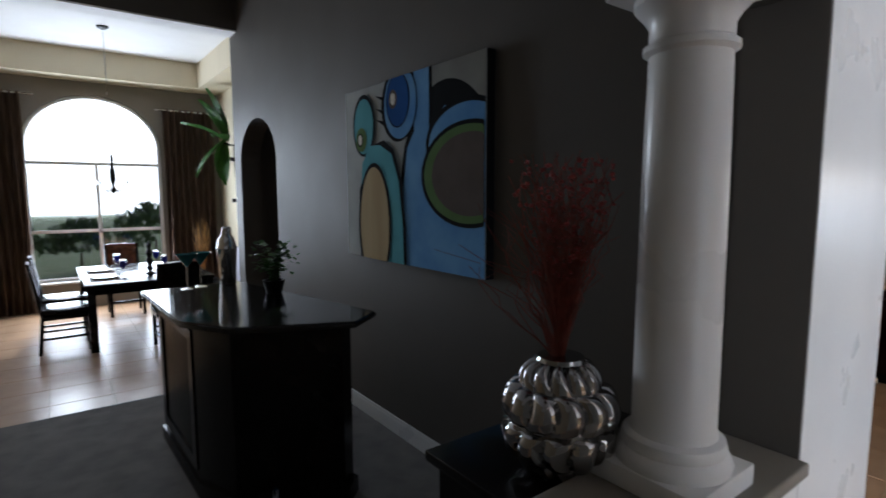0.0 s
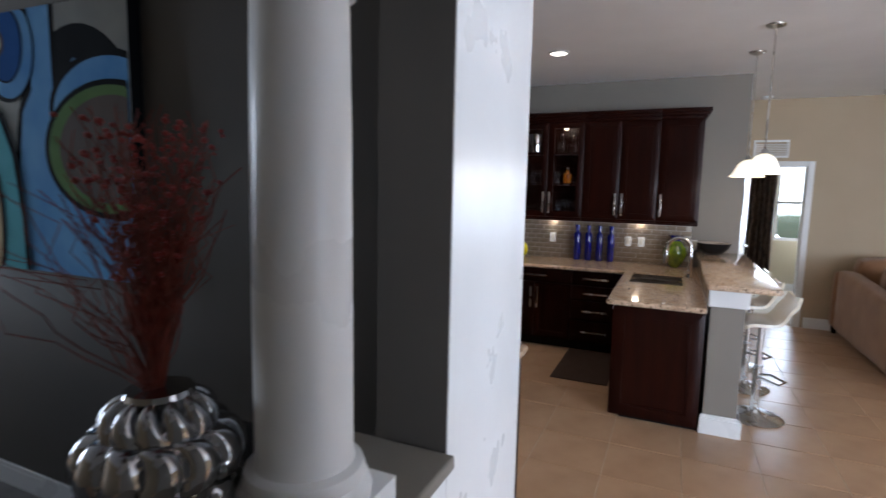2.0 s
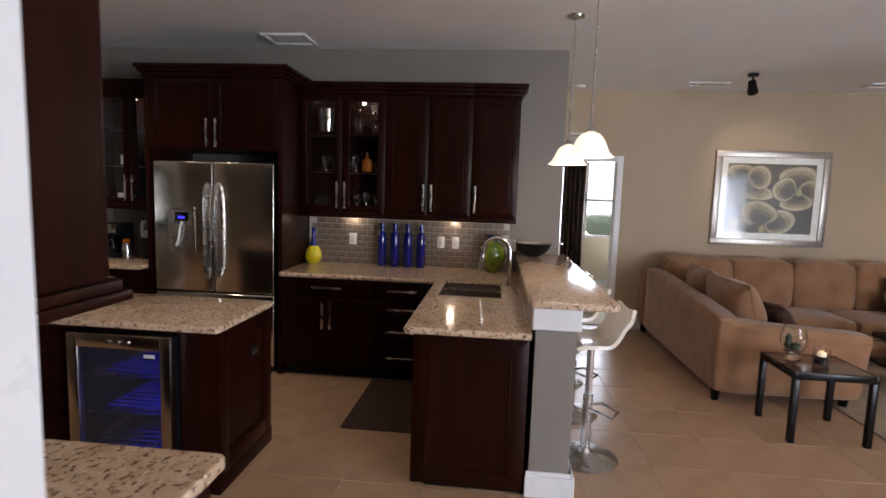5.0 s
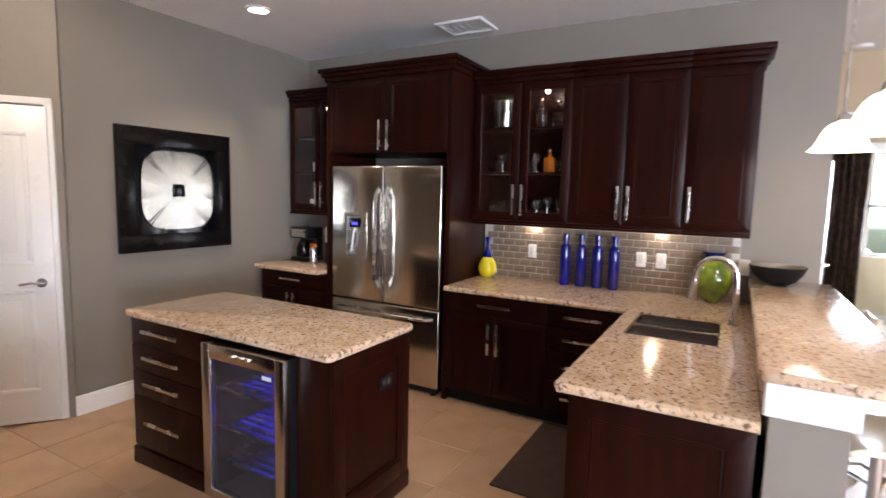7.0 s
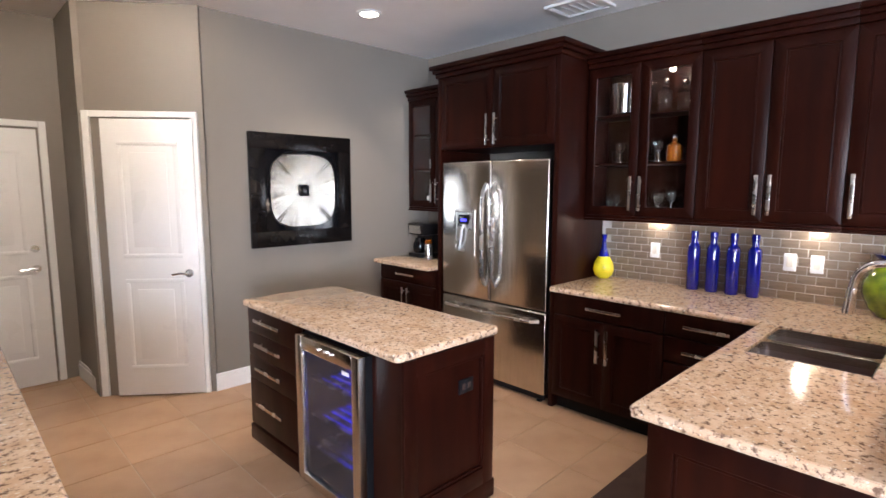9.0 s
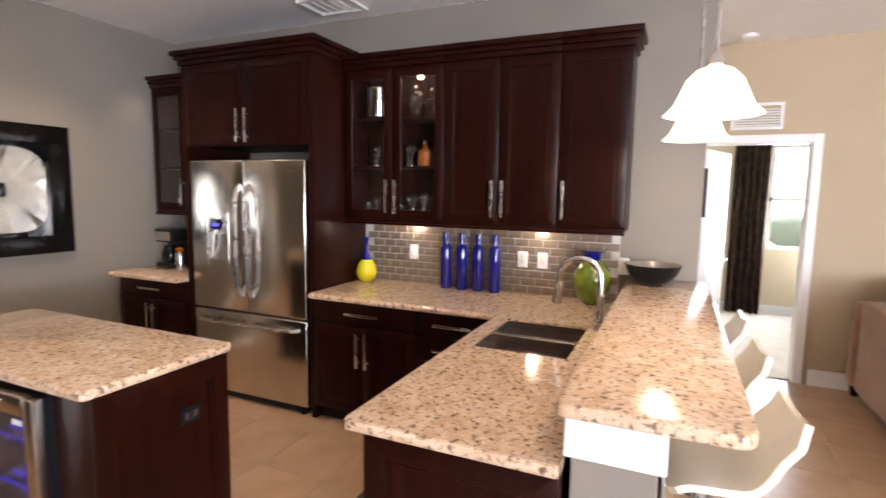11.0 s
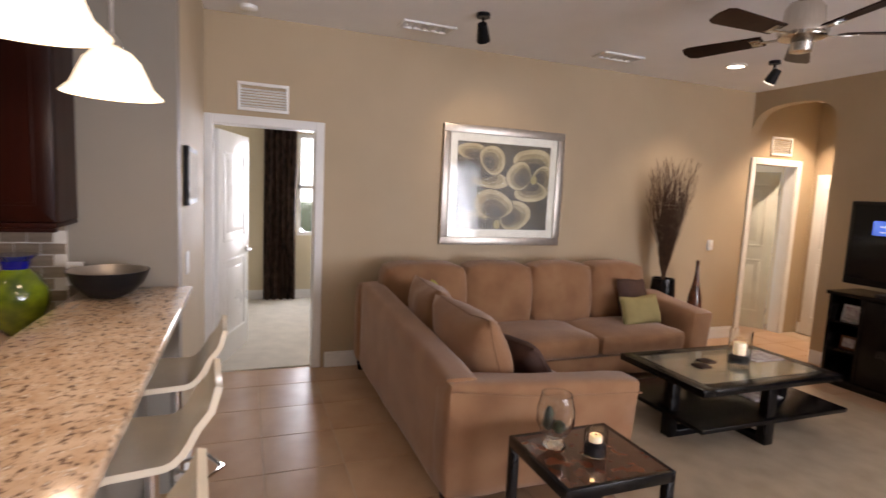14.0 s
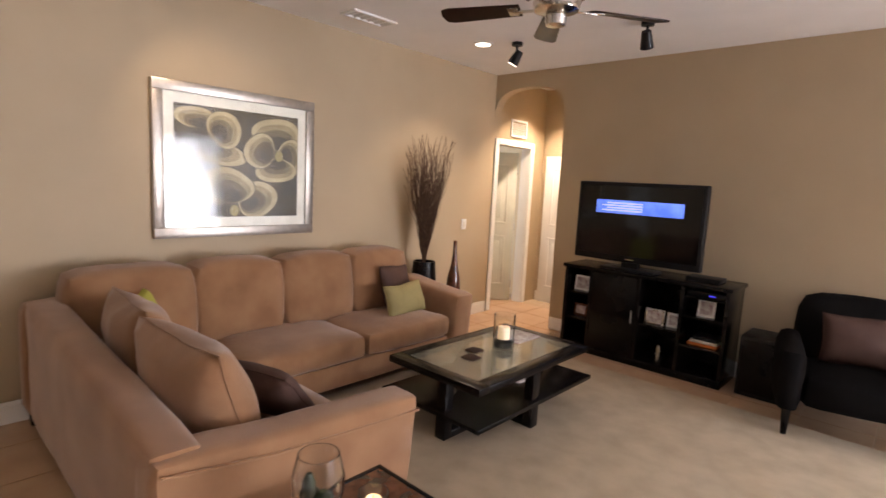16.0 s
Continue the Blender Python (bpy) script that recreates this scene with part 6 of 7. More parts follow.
def spot_head(x, y, to, on=True):
    e = thing("ceiling_spotlight", (x, y, H - 0.2), "small black adjustable ceiling spotlight", "spotlight", "ceiling spotlights")
    part("mount", rod((x, y, H - 0.03), (x, y, H - 0.002), 0.05, 20), BLACK, e)
    part("arm", rod((x, y, H - 0.11), (x, y, H - 0.03), 0.010, 8), BLACK, e)
    c = Vector((x, y, H - 0.13))
    d = (Vector(to) - c).normalized()
    part("head", rod(c - d * 0.06, c + d * 0.07, 0.035, 20, 0.052), BLACK, e)
    if on:
        part("lens", rod(c + d * 0.071, c + d * 0.074, 0.046, 20), BULB, e)
        lamp("spot_bulb", "SPOT", look(c + d * 0.085, to), 30, WARM, 0.03, spot=80)


spot_head(7.75, -2.00, (8.68, -2.6, 1.75))
spot_head(7.62, -4.85, (8.6, -4.7, 1.2))
spot_head(6.42, -4.88, (6.6, -5.9, 1.2), False)


def wall_grille(y0, y1, z0, z1):
    e = thing("wall_vent", (WX, (y0 + y1) / 2, z0), "white louvred return-air grille on the wall", "vent", "wall vents")
    x = WX - 0.002
    part("frame", join(B(x - 0.016, x, y0, y1, z0, z0 + 0.025, 0.003), B(x - 0.016, x, y0, y1, z1 - 0.025, z1, 0.003), B(x - 0.016, x, y0, y0 + 0.025, z0 + 0.025, z1 - 0.025, 0.003), B(x - 0.016, x, y1 - 0.025, y1, z0 + 0.025, z1 - 0.025, 0.003)), WHITE, e)
    n = int((z1 - z0 - 0.05) / 0.022)
    for k in range(n):
        bm = B(-0.008, 0.008, y0 + 0.025, y1 - 0.025, -0.001, 0.001)
        bm.transform(pose(x - 0.008, 0, z0 + 0.036 + k * 0.022, 0, 40, 0))
        part("louvre", bm, WHITE, e)


wall_grille(-0.70, -0.305, 2.185, 2.41)
wall_grille(-6.64, -6.29, 2.23, 2.45)
for nm, x, y, z, lab in (("light_switch", WX - 0.006, -5.47, 1.07, "white light switch plate on the tan wall"),):
    e = thing(nm, (x, y, z), lab, "switch")
    put = local(e)
    put("plate", B(-0.004, 0.004, -0.04, 0.04, 0, 0.12, 0.002), WHITE)
    put("rocker", B(-0.008, -0.003, -0.015, 0.015, 0.03, 0.09, 0.002), MATBOARD)
e = thing("wall_panel", (7.25, KEND, 1.45), "dark framed panel on the wall by the bedroom", "picture")
part("frame", B(7.15, 7.66, KEND - 0.03, KEND - 0.003, 1.475, 1.79, 0.004), BLACK, e)
part("print", B(7.18, 7.63, KEND - 0.032, KEND - 0.030, 1.505, 1.76), MATBOARD, e)
e = thing("light_switch", (7.3, KEND - 0.006, 1.09), "white light switch plate on the tan wall", "switch")
local(e)("plate", B(-0.06, 0.06, -0.004, 0.004, 0, 0.12, 0.002), WHITE)
can_light(8.15, -6.55, watts=560)
e = thing("smoke_detector", (8.45, -0.38, H - 0.035), "round white smoke detector on the ceiling", "smoke detector")
local(e)("cover", lathe([(0.05, 0), (0.065, 0.01), (0.07, 0.033)], (0, 0, 0)), WHITE)


def curtain(name, label, p, q, z0, z1, material, waves=9, depth=0.05, rodz=True, rod_ends=0.15, seed=0):
    p, q = Vector(p), Vector(q)
    d = q - p
    nrm = Vector((-d.y, d.x, 0)).normalized()
    e = thing(name, ((p.x + q.x) / 2, (p.y + q.y) / 2, z0), label, "curtain", "curtains")
    bm = bmesh.new()
    n, rows = waves * 8, 10
    g = []
    for j in range(rows + 1):
        v = j / rows
        row = []
        for i in range(n + 1):
            u = i / n
            w = depth * (0.7 + 0.3 * v) * math.sin(2 * math.pi * waves * u + 0.6 * math.sin(5 * v + u * 7 + seed)) + 0.02 * noise.noise(Vector((u * 4, v * 3, seed)))
            row.append(bm.verts.new((p.x + d.x * u + nrm.x * w, p.y + d.y * u + nrm.y * w, z1 - (z1 - z0) * v)))
        g.append(row)
    for a, b in zip(g, g[1:]):
        for i in range(n):
            bm.faces.new((a[i], a[i + 1], b[i + 1], b[i]))
    bmesh.ops.solidify(bm, geom=bm.faces[:], thickness=0.004)
    part("cloth", bm, material, e)
    u = d.normalized()
    r = part("curtain_rod", rod(p - Vector((u.x, u.y, 0)) * rod_ends + Vector((0, 0, z1 - 0.02)) - Vector((0, 0, p.z)), q + u * rod_ends + Vector((0, 0, z1 - 0.02)), 0.014, 12), NICKEL, e, "brushed metal curtain rod")
    return e


curtain("curtain", "dark patterned floor-length bedroom curtain", (11.50, -1.02, 0), (11.50, -0.60, 0), 0.02, 2.45, CURT2, 5, 0.05, seed=1)
e = thing("bed", (10.9, -1.9, 0), "bed with rumpled grey bedding", "bed")
part("bed_frame", B(10.2, 11.5, -2.4, -1.55, 0.012, 0.35, 0.02), BLACKWOOD, e)
part("mattress", soft(10.2, 11.45, -2.42, -1.50, 0.35, 0.62, 0.02, 0.06, 3), MATBOARD, e)
part("duvet", soft(10.15, 11.2, -2.44, -1.46, 0.50, 0.72, 0.04, 0.08, 4), BEDDING, e)

# ---- bar nook ----
e = thing("column", (1.43, 1.165, 1.095), "white round column with moulded base on the ledge", "column")
put = local(e)
put("plinth", B(-0.125, 0.125, -0.125, 0.125, 0, 0.05, 0.004), WHITE)
put("base_moulding", lathe([(0.122, 0.05), (0.124, 0.062), (0.119, 0.078), (0.109, 0.086), (0.112, 0.096), (0.107, 0.112), (0.094, 0.12)], (0, 0, 0), 48), WHITE)
put("shaft", lathe([(0.093, 0.12), (0.089, 0.135), (0.088, 0.4), (0.086, 0.7), (0.082, 0.93)], (0, 0, 0), 48), WHITE)
put("capital", lathe([(0.083, 0.93), (0.094, 0.938), (0.094, 0.95), (0.083, 0.958), (0.083, 0.99), (0.096, 1.01), (0.115, 1.03), (0.115, 1.045)], (0, 0, 0), 48), WHITE)
put("abacus", B(-0.125, 0.125, -0.125, 0.125, 1.045, 1.10, 0.004), WHITE)
structure("header_over_column", B(0.97, 1.764, 1.02, 1.30, 2.195, 4.05), WALL_DARK_SHADE, "dark header over the column", "header")


def painting():
    y1, y0, z0, z1 = 4.26, 2.66, 1.275, 2.485
    x = AW - 0.062
    e = thing("canvas_painting", (AW, 3.46, 1.275), "large canvas of two abstract blue bird shapes", "painting")
    part("canvas", B(x, AW - 0.003, y0, y1, z0, z1, 0.004), CAN_GREY, e)
    part("canvas_edge", B(x + 0.004, AW - 0.004, y0 - 0.003, y0 - 0.0005, z0, z1), CAN_BLACK, e)
    n = [0]

    def shape(points, material):
        n[0] += 1
        pts = [(y1 - min(max(u, 0), 1) * (y1 - y0), z0 + min(max(v, 0), 1) * (z1 - z0)) for u, v in points]
        part("painted_shape", prism(pts, 0.0007, "x", x - 0.0005 - 0.0008 * n[0]), material, e)

    def oval(u, v, a, b, material, t=0.0, lo=0, hi=360):
        r = radians(t)
        pts = []
        for k in range(40):
            w = radians(lo + (hi - lo) * k / 40)
            p, q = a * math.cos(w), b * math.sin(w)
            pts.append((u + p * math.cos(r) - q * math.sin(r) * 0.76, v + p * math.sin(r) * 1.3 + q * math.cos(r)))
        shape(pts, material)

    # the larger bird
    oval(0.78, 0.40, 0.30, 0.52, CAN_BLACK)
    shape([(0.50, 0.0), (0.48, 0.42), (0.51, 0.63), (0.56, 0.72), (0.56, 1.0), (0.70, 1.0), (0.70, 0.73), (0.78, 0.84), (1.0, 0.78), (1.0, 0.0)], CAN_BLACK)
    shape([(0.52, 0.0), (0.50, 0.42), (0.53, 0.62), (0.58, 0.70), (0.58, 1.0), (0.68, 1.0), (0.68, 0.70), (0.78, 0.80), (1.0, 0.74), (1.0, 0.0)], CAN_BLUE)
    oval(0.90, 0.62, 0.24, 0.20, CAN_BLACK)
    oval(0.90, 0.61, 0.22, 0.185, CAN_BLUE)
    oval(0.47, 0.86, 0.135, 0.20, CAN_BLACK)
    oval(0.48, 0.86, 0.12, 0.185, CAN_BLUE)
    oval(0.465, 0.88, 0.09, 0.145, CAN_BLACK)
    oval(0.465, 0.88, 0.082, 0.138, CAN_DEEP)
    oval(0.43, 0.89, 0.032, 0.05, CAN_BROWN)
    oval(0.43, 0.89, 0.018, 0.032, MATBOARD)
    oval(0.91, 0.47, 0.275, 0.245, CAN_BLACK)
    oval(0.91, 0.47, 0.255, 0.225, CAN_GREEN)
    oval(0.92, 0.47, 0.215, 0.19, CAN_BROWN)
    # the smaller bird
    shape([(0.14, 0.0), (0.135, 0.4), (0.20, 0.56), (0.28, 0.665), (0.36, 0.68), (0.44, 0.62), (0.50, 0.45), (0.525, 0.2), (0.53, 0.0)], CAN_BLACK)
    oval(0.185, 0.78, 0.10, 0.18, CAN_BLACK)
    oval(0.185, 0.775, 0.086, 0.16, CAN_TEAL)
    shape([(0.16, 0.0), (0.155, 0.4), (0.17, 0.56), (0.24, 0.66), (0.33, 0.655), (0.42, 0.60), (0.475, 0.45), (0.505, 0.2), (0.51, 0.0)], CAN_TEAL)
    oval(0.165, 0.70, 0.05, 0.07, CAN_GREEN)
    oval(0.155, 0.70, 0.024, 0.04, CAN_BLACK)
    oval(0.155, 0.70, 0.016, 0.03, MATBOARD)
    oval(0.275, 0.20, 0.145, 0.36, CAN_BLACK)
    oval(0.275, 0.20, 0.125, 0.335, CAN_WOOD)
    for v in (0.93, 0.86, 0.80):
        shape([(0.30, v), (0.37, v - 0.02), (0.37, v - 0.045)], CAN_BLACK)


painting()

e = thing("console_table", (1.43, 1.5, 0), "tall black console cabinet behind the half wall", "console")
part("top", B(1.11, 1.76, 1.32, 1.685, 1.02, 1.05, 0.005), BLACKWOOD, e)
part("body", B(1.14, 1.75, 1.325, 1.655, 0.06, 1.02), BLACKWOOD, e)
part("plinth", B(1.16, 1.74, 1.33, 1.64, 0.012, 0.06), BLACK, e)
for k in range(2):
    d = part("door", B(1.15 + k * 0.30, 1.44 + k * 0.30, 1.656, 1.674, 0.08, 1.0, 0.003), BLACKWOOD, e)
    part("knob", rod((1.41 + k * 0.07, 1.674, 0.6), (1.41 + k * 0.07, 1.69, 0.6), 0.012, 12), NICKEL, d)
e = thing("hammered_vase", (1.31, 1.39, 1.05), "round hammered silver vase holding red twigs", "vase")
put = local(e)
bm = bmesh.new()
bmesh.ops.create_uvsphere(bm, u_segments=120, v_segments=64, radius=1)
for v in bm.verts:
    n = v.co.normalized()
    el, az = math.asin(n.z), math.atan2(n.x, n.y)
    r = 0.88 + 0.20 * (abs(math.sin(4.5 * el) * math.sin(6 * az + 0.9 * math.sin(4.5 * el))) ** 0.4)
    v.co = Vector((n.x * 0.138 * r, n.y * 0.138 * r, 0.145 + n.z * 0.15 * r))
    v.co.z = max(v.co.z, 0.0)
put("body", bm, HAMMERED)
put("mouth", lathe([(0.05, 0.275), (0.06, 0.29), (0.056, 0.30), (0.042, 0.30)], (0, 0, 0)), HAMMERED)
twig_bundle(put, 130, 0.52, 0.13, REDTWIG, 0.0022, 0.03, 0.27)
twig_bundle(put, 26, 0.40, 0.27, REDTWIG, 0.0016, 0.06, 0.27, "loose_spray", (-0.05, 0.08))
bm = bmesh.new()
for _ in range(260):
    a, s, u = random.uniform(0, 6.283), random.uniform(0.03, 0.15), random.uniform(0.45, 1.0)
    c = Vector((math.cos(a) * s * u * 0.9, math.sin(a) * s * u, 0.27 + 0.50 * u))
    bmesh.ops.create_icosphere(bm, subdivisions=1, radius=random.uniform(0.003, 0.007), matrix=Matrix.Translation(c))
put("berry_spray", bm, BERRY)["kind"] = "stuff"

# bar cabinet with its stone top
e = thing("bar_cabinet", (1.3, 3.8, 0.012), "black angled bar cabinet with panelled sides", "bar cabinet")
outl = [(0.90, 4.60), (0.93, 3.66), (1.05, 3.38), (1.57, 3.13), (1.66, 3.21), (1.38, 4.60)]
part("body", prism(outl, 0.93, "z", 0.10), BLACKWOOD, e)
part("plinth", prism([(1.25 + (x - 1.25) * 1.05, 3.85 + (y - 3.85) * 1.035) for x, y in outl], 0.09, "z", 0.012), BLACKWOOD, e)
for z0, z1, u0, u1 in ((0.16, 0.22, 0.04, 0.96), (0.92, 0.98, 0.04, 0.96), (0.22, 0.92, 0.04, 0.12), (0.22, 0.92, 0.88, 0.96)):
    p, q = Vector(outl[1]), Vector(outl[0])
    a, b, o = p.lerp(q, u0), p.lerp(q, u1), Vector((-0.012, 0))
    part("side_rail", prism([tuple(a + o), tuple(b + o), tuple(b), tuple(a)], z1 - z0, "z", z0), BLACKWOOD, e)
top = prism([(0.80, 4.68), (0.84, 3.58), (1.02, 3.27), (1.59, 3.0), (1.80, 3.16), (1.46, 4.72)], 0.036, "z", 1.034)
bmesh.ops.bevel(top, geom=[ed for ed in top.edges if abs(ed.verts[0].co.z - ed.verts[1].co.z) < 1e-5], offset=0.01, segments=3, affect="EDGES")
BLACKSTONE = mat("polished_black_granite", (0.010, 0.010, 0.011), 0.10, second=(0.022, 0.022, 0.024), scale=90, bump=0.0)
tagged(part("worktop", top, BLACKSTONE), "polished black granite bar top", "worktop")
e = thing("cocktail_shaker", (1.36, 4.58, 1.071), "tall polished steel cocktail shaker on the bar", "shaker")
put = local(e)
put("cup", lathe([(0.05, 0), (0.055, 0.01), (0.07, 0.26), (0.072, 0.27)], (0, 0, 0)), CHROME)
put("cap", lathe([(0.070, 0.27), (0.055, 0.34), (0.035, 0.37), (0.035, 0.42), (0.02, 0.43)], (0, 0, 0)), CHROME)
for x, y in ((1.08, 4.55), (1.18, 4.60)):
    e = thing("martini_glass", (x, y, 1.071), "teal-tinted martini glass on the bar", "glass", "martini glasses")
    put = local(e)
    put("stem", lathe([(0.04, 0), (0.04, 0.004), (0.005, 0.012), (0.004, 0.16)], (0, 0, 0), 20), CHROME)
    put("cup", lathe([(0.004, 0.16), (0.075, 0.25), (0.072, 0.25), (0.004, 0.168)], (0, 0, 0), 24), TEALGLASS)
e = thing("potted_fern", (1.52, 4.05, 1.071), "small green fern in a dark pot on the bar", "plant")
put = local(e)
put("pot", lathe([(0.05, 0), (0.07, 0.08), (0.075, 0.09), (0.06, 0.09), (0.055, 0.075)], (0, 0, 0)), BLACK)
bm = bmesh.new()
for _ in range(34):
    a, s, h = random.uniform(0, 6.283), random.uniform(0.08, 0.17), random.uniform(0.08, 0.28)
    for k in range(9):
        u = k / 8
        c = Vector((math.cos(a) * s * u, math.sin(a) * s * u, 0.08 + h * math.sin(u * 2.4)))
        c.x = min(c.x, 0.15)
        bmesh.ops.create_grid(bm, x_segments=1, y_segments=1, size=1, matrix=Matrix.LocRotScale(c, Euler((random.uniform(-0.6, 0.6), random.uniform(-0.6, 0.6), a)), (0.012, 0.028 * (1 - 0.7 * u), 1)))
put("fronds", bm, LEAF)
e = thing("bottle", (1.14, 3.02, 0.012), "clear bottle with a blue label on the floor", "bottle")
put = local(e)
put("glass_body", lathe([(0.035, 0), (0.038, 0.01), (0.038, 0.17), (0.015, 0.23), (0.014, 0.28)], (0, 0, 0), 20), GLASS)
put("label", lathe([(0.0385, 0.05), (0.0385, 0.13)], (0, 0, 0), 20), CAN_BLUE, None, "plain blue paper label")

# ---- dining room ----
curtain("curtain", "brown striped floor-length curtain on a rod", (-0.62, 10.08, 0), (0.10, 10.08, 0), 0.01, 3.16, CURT, 9, 0.05, seed=2)
curtain("curtain", "brown striped floor-length curtain on a rod", (1.87, 10.08, 0), (2.62, 10.08, 0), 0.01, 3.08, CURT, 8, 0.05, seed=3, rod_ends=0.1)


def dining_table():
    e = thing("dining_table", (1.2, 8.0, 0), "dark wooden dining table set for a meal", "dining table")
    x0, x1, y0, y1 = 0.58, 1.90, 7.30, 9.10
    part("tabletop", B(x0, x1, y0, y1, 0.715, 0.755, 0.006), BLACKWOOD, e)
    part("apron", join(B(x0 + 0.06, x1 - 0.06, y0 + 0.06, y0 + 0.08, 0.63, 0.715), B(x0 + 0.06, x1 - 0.06, y1 - 0.08, y1 - 0.06, 0.63, 0.715), B(x0 + 0.06, x0 + 0.08, y0 + 0.08, y1 - 0.08, 0.63, 0.715), B(x1 - 0.08, x1 - 0.06, y0 + 0.08, y1 - 0.08, 0.63, 0.715)), BLACKWOOD, e)
    for x in (x0 + 0.02, x1 - 0.10):
        for y in (y0 + 0.02, y1 - 0.10):
            part("leg", B(x, x + 0.08, y, y + 0.08, 0, 0.715, 0.004), BLACKWOOD, e)


dining_table()


def dining_chair(x, y, rz, pad, label):
    e = thing("dining_chair", (x, y, 0), label, "chair", "chairs round the dining table", rz)
    put = local(e)
    put("seat", soft(-0.23, 0.23, -0.22, 0.24, 0.42, 0.50, 0.02, 0.03, 3, 4), BLACKWOOD)
    put("seat_frame", B(-0.22, 0.22, -0.21, 0.23, 0.38, 0.42, 0.004), BLACKWOOD)
    for s in (-1, 1):
        put("leg", B(s * 0.20 - 0.02, s * 0.20 + 0.02, 0.19, 0.23, 0, 0.38, 0.003), BLACKWOOD)
        put("back_leg", tube([(s * 0.20, -0.24, 0.0), (s * 0.20, -0.20, 0.42), (s * 0.20, -0.29, 1.0)], 0.02, 6), BLACKWOOD)
        put("stretcher", B(s * 0.20 - 0.01, s * 0.20 + 0.01, -0.21, 0.19, 0.16, 0.185), BLACKWOOD)
    put("stretcher", B(-0.18, 0.18, 0.20, 0.22, 0.20, 0.225), BLACKWOOD)
    bm = soft(-0.19, 0.19, -0.245, -0.205, 0.55, 1.0, 0.008, 0.018, 4, 4)
    for v in bm.verts:
        v.co.y -= 0.15 * (v.co.z - 0.5)
    put("backrest", bm, pad)


PALE = "dark dining chair with a pale upholstered back"
for x, y, rz, pad in ((0.40, 7.75, -90, LAVENDER), (0.40, 8.45, -90, LAVENDER), (2.12, 7.95, 90, LAVENDER), (2.12, 8.60, 90, LAVENDER)):
    dining_chair(x, y, rz, pad, PALE)
dining_chair(1.42, 7.08, 0, BLACKWOOD, "black dining chair with a solid padded back")
dining_chair(1.15, 9.36, 180, MARBLE, "dark brown dining chair at the table's head")
for x, y in ((0.80, 7.75), (0.80, 8.45), (1.68, 7.95), (1.68, 8.60)):
    e = thing("place_setting", (x, y, 0.756), "white plate on a dark placemat", "plate", "place settings")
    put = local(e)
    put("placemat", B(-0.15, 0.15, -0.20, 0.20, 0, 0.004), MAT_BROWN)
    put("plate", lathe([(0.07, 0.0045), (0.11, 0.012), (0.135, 0.022), (0.13, 0.024), (0.09, 0.012), (0.004, 0.010)], (0, 0, 0)), WHITE)
    e = thing("goblet", (x + (0.2 if x < 1 else -0.2), y + 0.15, 0.756), "cobalt blue stemmed goblet on the table", "glass", "blue goblets")
    local(e)("glass_body", lathe([(0.035, 0), (0.034, 0.004), (0.006, 0.012), (0.005, 0.08), (0.035, 0.11), (0.042, 0.15), (0.036, 0.19)], (0, 0, 0), 20), COBALT)
e = thing("centrepiece", (1.28, 7.85, 0.756), "stacked dark glass-ball candlestick on the table", "candlestick")
put = local(e)
put("stem", lathe([(0.06, 0), (0.06, 0.01), (0.02, 0.03), (0.045, 0.07), (0.02, 0.11), (0.05, 0.16), (0.02, 0.21), (0.045, 0.26), (0.02, 0.31), (0.03, 0.36), (0.012, 0.39)], (0, 0, 0), 24), BLACK)
e = thing("dried_plant", (2.30, 9.75, 0), "tall dried golden grass in a floor pot", "plant")
put = local(e)
put("pot", lathe([(0.10, 0), (0.14, 0.3), (0.12, 0.42), (0.10, 0.42), (0.09, 0.3)], (0, 0, 0)), BLACKWOOD)
GOLD = mat("dried_golden_grass", (0.42, 0.24, 0.08), 0.8, second=(0.25, 0.13, 0.05), scale=30, bump=0.1)
twig_bundle(put, 40, 1.0, 0.16, GOLD, 0.006, 0.03, 0.35)


def chandelier():
    x, y, z = 1.00, 8.4, 1.80
    e = thing("chandelier", (x, y, z), "small glass chandelier hung on a thin rod", "chandelier")
    part("canopy", lathe([(0.02, 3.74), (0.06, 3.76), (0.065, 3.778)], (x, y, 0)), BLACK, e)
    part("hanging_rod", rod((x, y, z + 0.4), (x, y, 3.76), 0.005, 8), NICKEL, e)
    part("body", lathe([(0.01, z - 0.06), (0.03, z - 0.03), (0.015, z + 0.05), (0.035, z + 0.12), (0.03, z + 0.24), (0.015, z + 0.3), (0.02, z + 0.42)], (x, y, 0), 16), BLACK, e)
    for k in range(6):
        a = k * math.pi / 3
        c, s = math.cos(a), math.sin(a)
        arm = part("arm", tube([(x + 0.02 * c, y + 0.02 * s, z + 0.02), (x + 0.10 * c, y + 0.10 * s, z - 0.04), (x + 0.17 * c, y + 0.17 * s, z - 0.02), (x + 0.19 * c, y + 0.19 * s, z + 0.04)], 0.005, 6), NICKEL, e)
        part("glass_cup", lathe([(0.012, 0.0), (0.035, 0.02), (0.04, 0.06), (0.036, 0.06)], (x + 0.19 * c, y + 0.19 * s, z + 0.04), 14), GLASS, arm)


chandelier()
e = thing("hanging_plant", (2.62, 9.3, 2.5), "broad-leaved green plant on a high wall bracket", "plant")
put = local(e)
put("bracket", join(rod((0, 0, 0), (0.13, 0, 0), 0.012, 8), rod((0, 0, 0), (0, 0, 0.03), 0.05, 14)), BLACK)
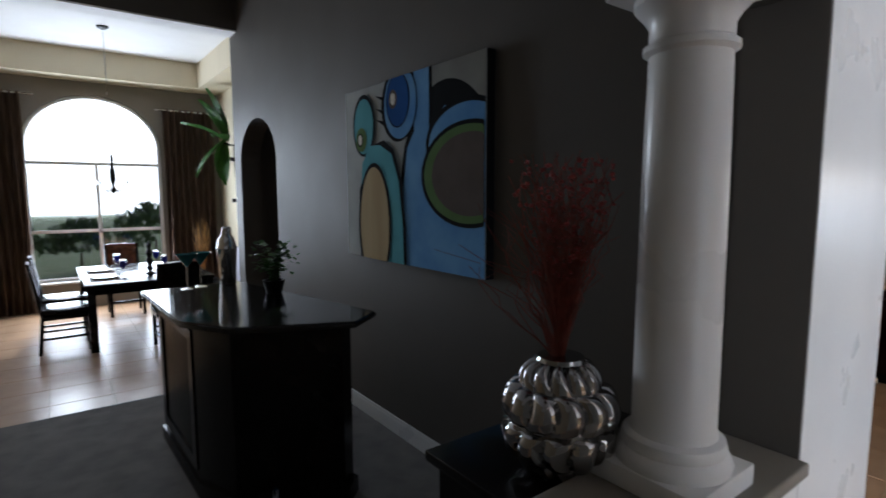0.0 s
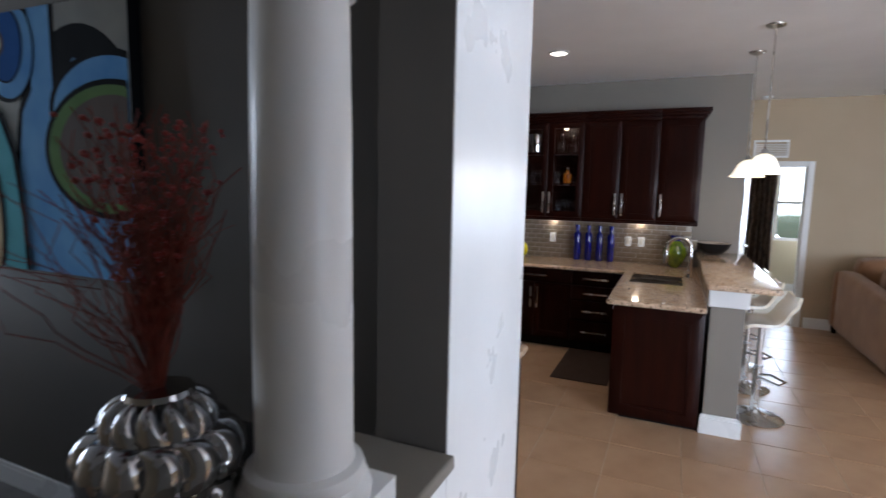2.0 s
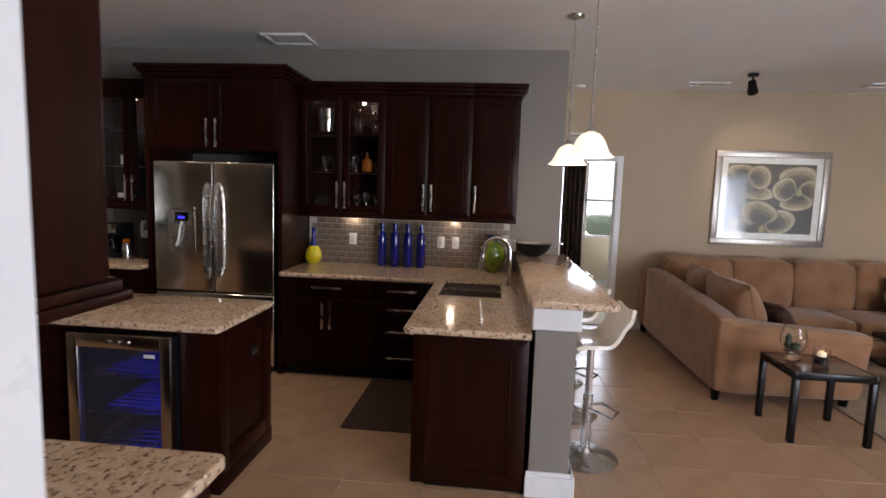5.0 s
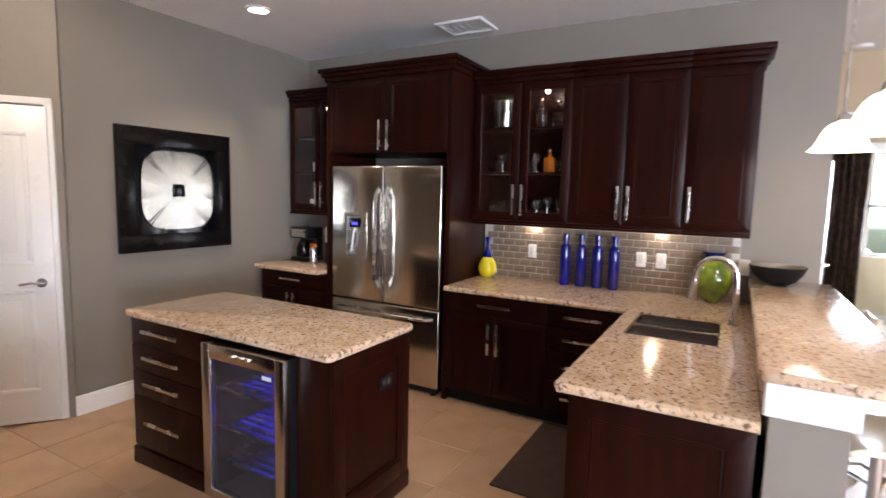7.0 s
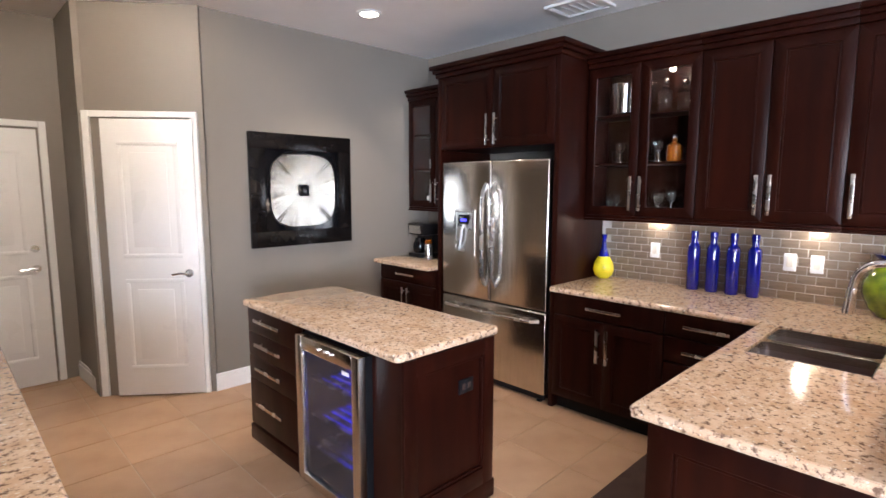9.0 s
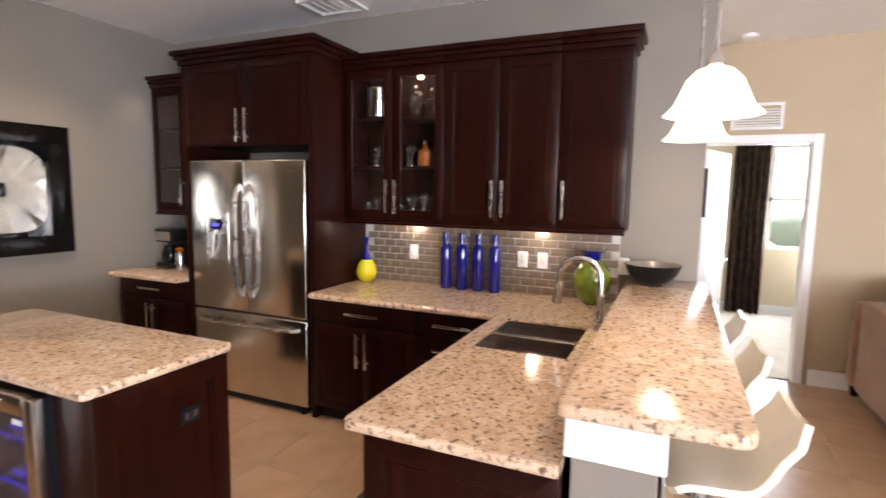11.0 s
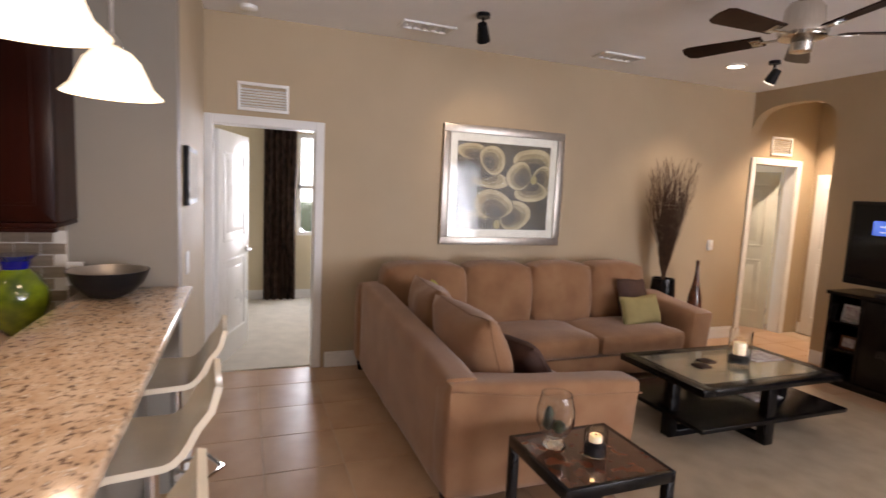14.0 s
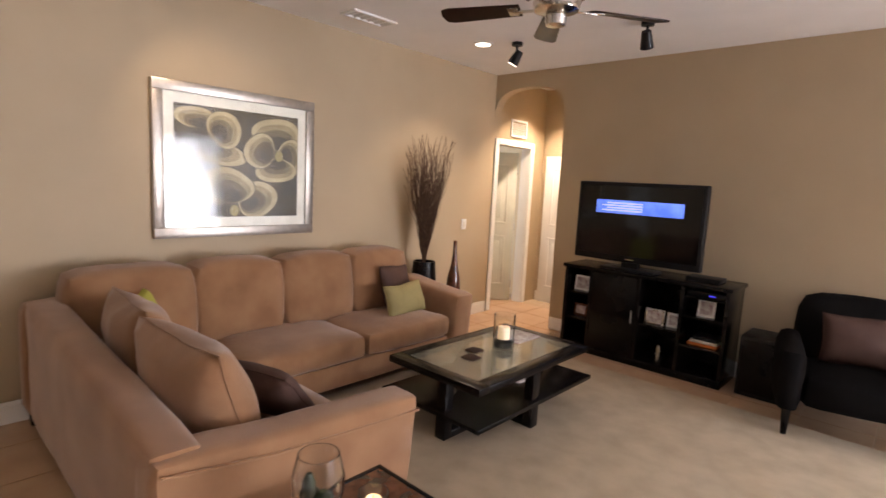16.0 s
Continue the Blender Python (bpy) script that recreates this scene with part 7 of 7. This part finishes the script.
for k, (az, tilt, ln) in enumerate(((200, 70, 0.7), (160, 40, 0.65), (240, 20, 0.6), (180, -35, 0.7), (140, -60, 0.55), (220, -70, 0.65), (190, 85, 0.8))):
    bm = bmesh.new()
    rows = []
    for j in range(8):
        u = j / 7
        w = 0.13 * math.sin(math.pi * min(u * 0.92 + 0.06, 1)) ** 0.7
        rows.append([bm.verts.new((ln * u, s * w, 0.04 * abs(s) - 0.22 * u * u)) for s in (-1, 0, 1)])
    for a, b in zip(rows, rows[1:]):
        for s in range(2):
            bm.faces.new((a[s], a[s + 1], b[s + 1], b[s]))
    bmesh.ops.solidify(bm, geom=bm.faces[:], thickness=0.003)
    bm.transform(pose(0, 0, 0.05, 0, -tilt, az))
    put("leaf", bm, LEAF)
for z in (2.25, 1.62):
    e = thing("wall_sconce", (2.71, 9.0, z), "small dark wall-mounted candle sconce", "sconce", "sconces")
    local(e)("sconce", join(rod((0.04, 0, 0), (-0.08, 0, 0), 0.012, 8), rod((-0.08, 0, -0.02), (-0.08, 0, 0.04), 0.03, 14)), BLACK)
e = thing("ceiling_vent", (0.9, 7.8, 3.76), "white slatted ceiling air vent", "vent", "ceiling vents")
put = local(e)
put("frame", B(-0.22, 0.22, -0.08, 0.08, 0, 0.018, 0.003), WHITE)

# ---- backsplash tiles ----
bs = structure("backsplash", B(K - 0.006, K - 0.0005, 0.40, 2.325, 0.916, UB - 0.002), TILEGROUT, "grout behind the brushed metal tiles", "backsplash")
row, z = 0, 0.919
TW, TH = 0.100, 0.049
tile_me = None
tall = (UB - 0.004 - 0.919) / 9
while row < 9:
    y = 0.402 + (TW / 2 if row % 2 else 0)
    while y + TW < 2.325:
        if tile_me is None:
            tile_me = bpy.data.meshes.new("metal_tile")
            bm = B(-0.008, 0, 0, TW - 0.005, 0, tall - 0.005, 0.0015, 1)
            bm.to_mesh(tile_me)
            bm.free()
            tile_me.materials.append(METALTILE)
        ob = new("tile", tile_me)
        ob.parent = bs
        ob.location = (K - 0.0045, y, 0.919 + row * tall)
        y += TW
    row += 1

# ---- floor tiles ----
P = 0.45
floor = bpy.data.objects["floor_slab"]


def tile_bm(w=P):
    bm = bmesh.new()
    vs = bm_box(bm, 0.003, w - 0.003, 0.003, w - 0.003, -0.012, 0.0)
    bmesh.ops.bevel(bm, geom=[ed for ed in bm.edges if ed.verts[0].co.z > -0.001 and ed.verts[1].co.z > -0.001], offset=0.0015, segments=1, affect="EDGES")
    return bm


bm = tile_bm()
tme = bpy.data.meshes.new("floor_tile")
bm.to_mesh(tme)
tme.materials.append(TILE)
verts = [v.co.copy() for v in bm.verts]
faces = [[v.index for v in f.verts] for f in bm.faces]
bm.free()
near, allv, allf = 0, [], []
for i in range(-4, 29):
    for j in range(-17, 24):
        x, y = 7.88 + (i - 20) * P, -0.02 + j * P
        if x < -1.6 or x > 8.66 + 0.3 or y > 10.1 or y < -7.0:
            continue
        if x > 8.4 and y > -6.0 and y < 1.2:
            continue
        if 2.9 < x < 8.3 and -2.3 < y < 4.4 and near < 180 or (3.9 < x < 7.9 and -6.2 < y <= -4.6 and near < 230):
            ob = new("tile", tme)
            ob.parent = floor
            ob.location = (x, y, 0)
            near += 1
        else:
            o = len(allv)
            allv += [(v.x + x, v.y + y, v.z) for v in verts]
            allf += [[o + k for k in f] for f in faces]
me = bpy.data.meshes.new("far_tiles")
me.from_pydata(allv, [], allf)
me.materials.append(TILE)
ob = new("floor_tiles", me)
ob.parent = floor
tagged(ob, "beige square porcelain floor tiles", kind="stuff")
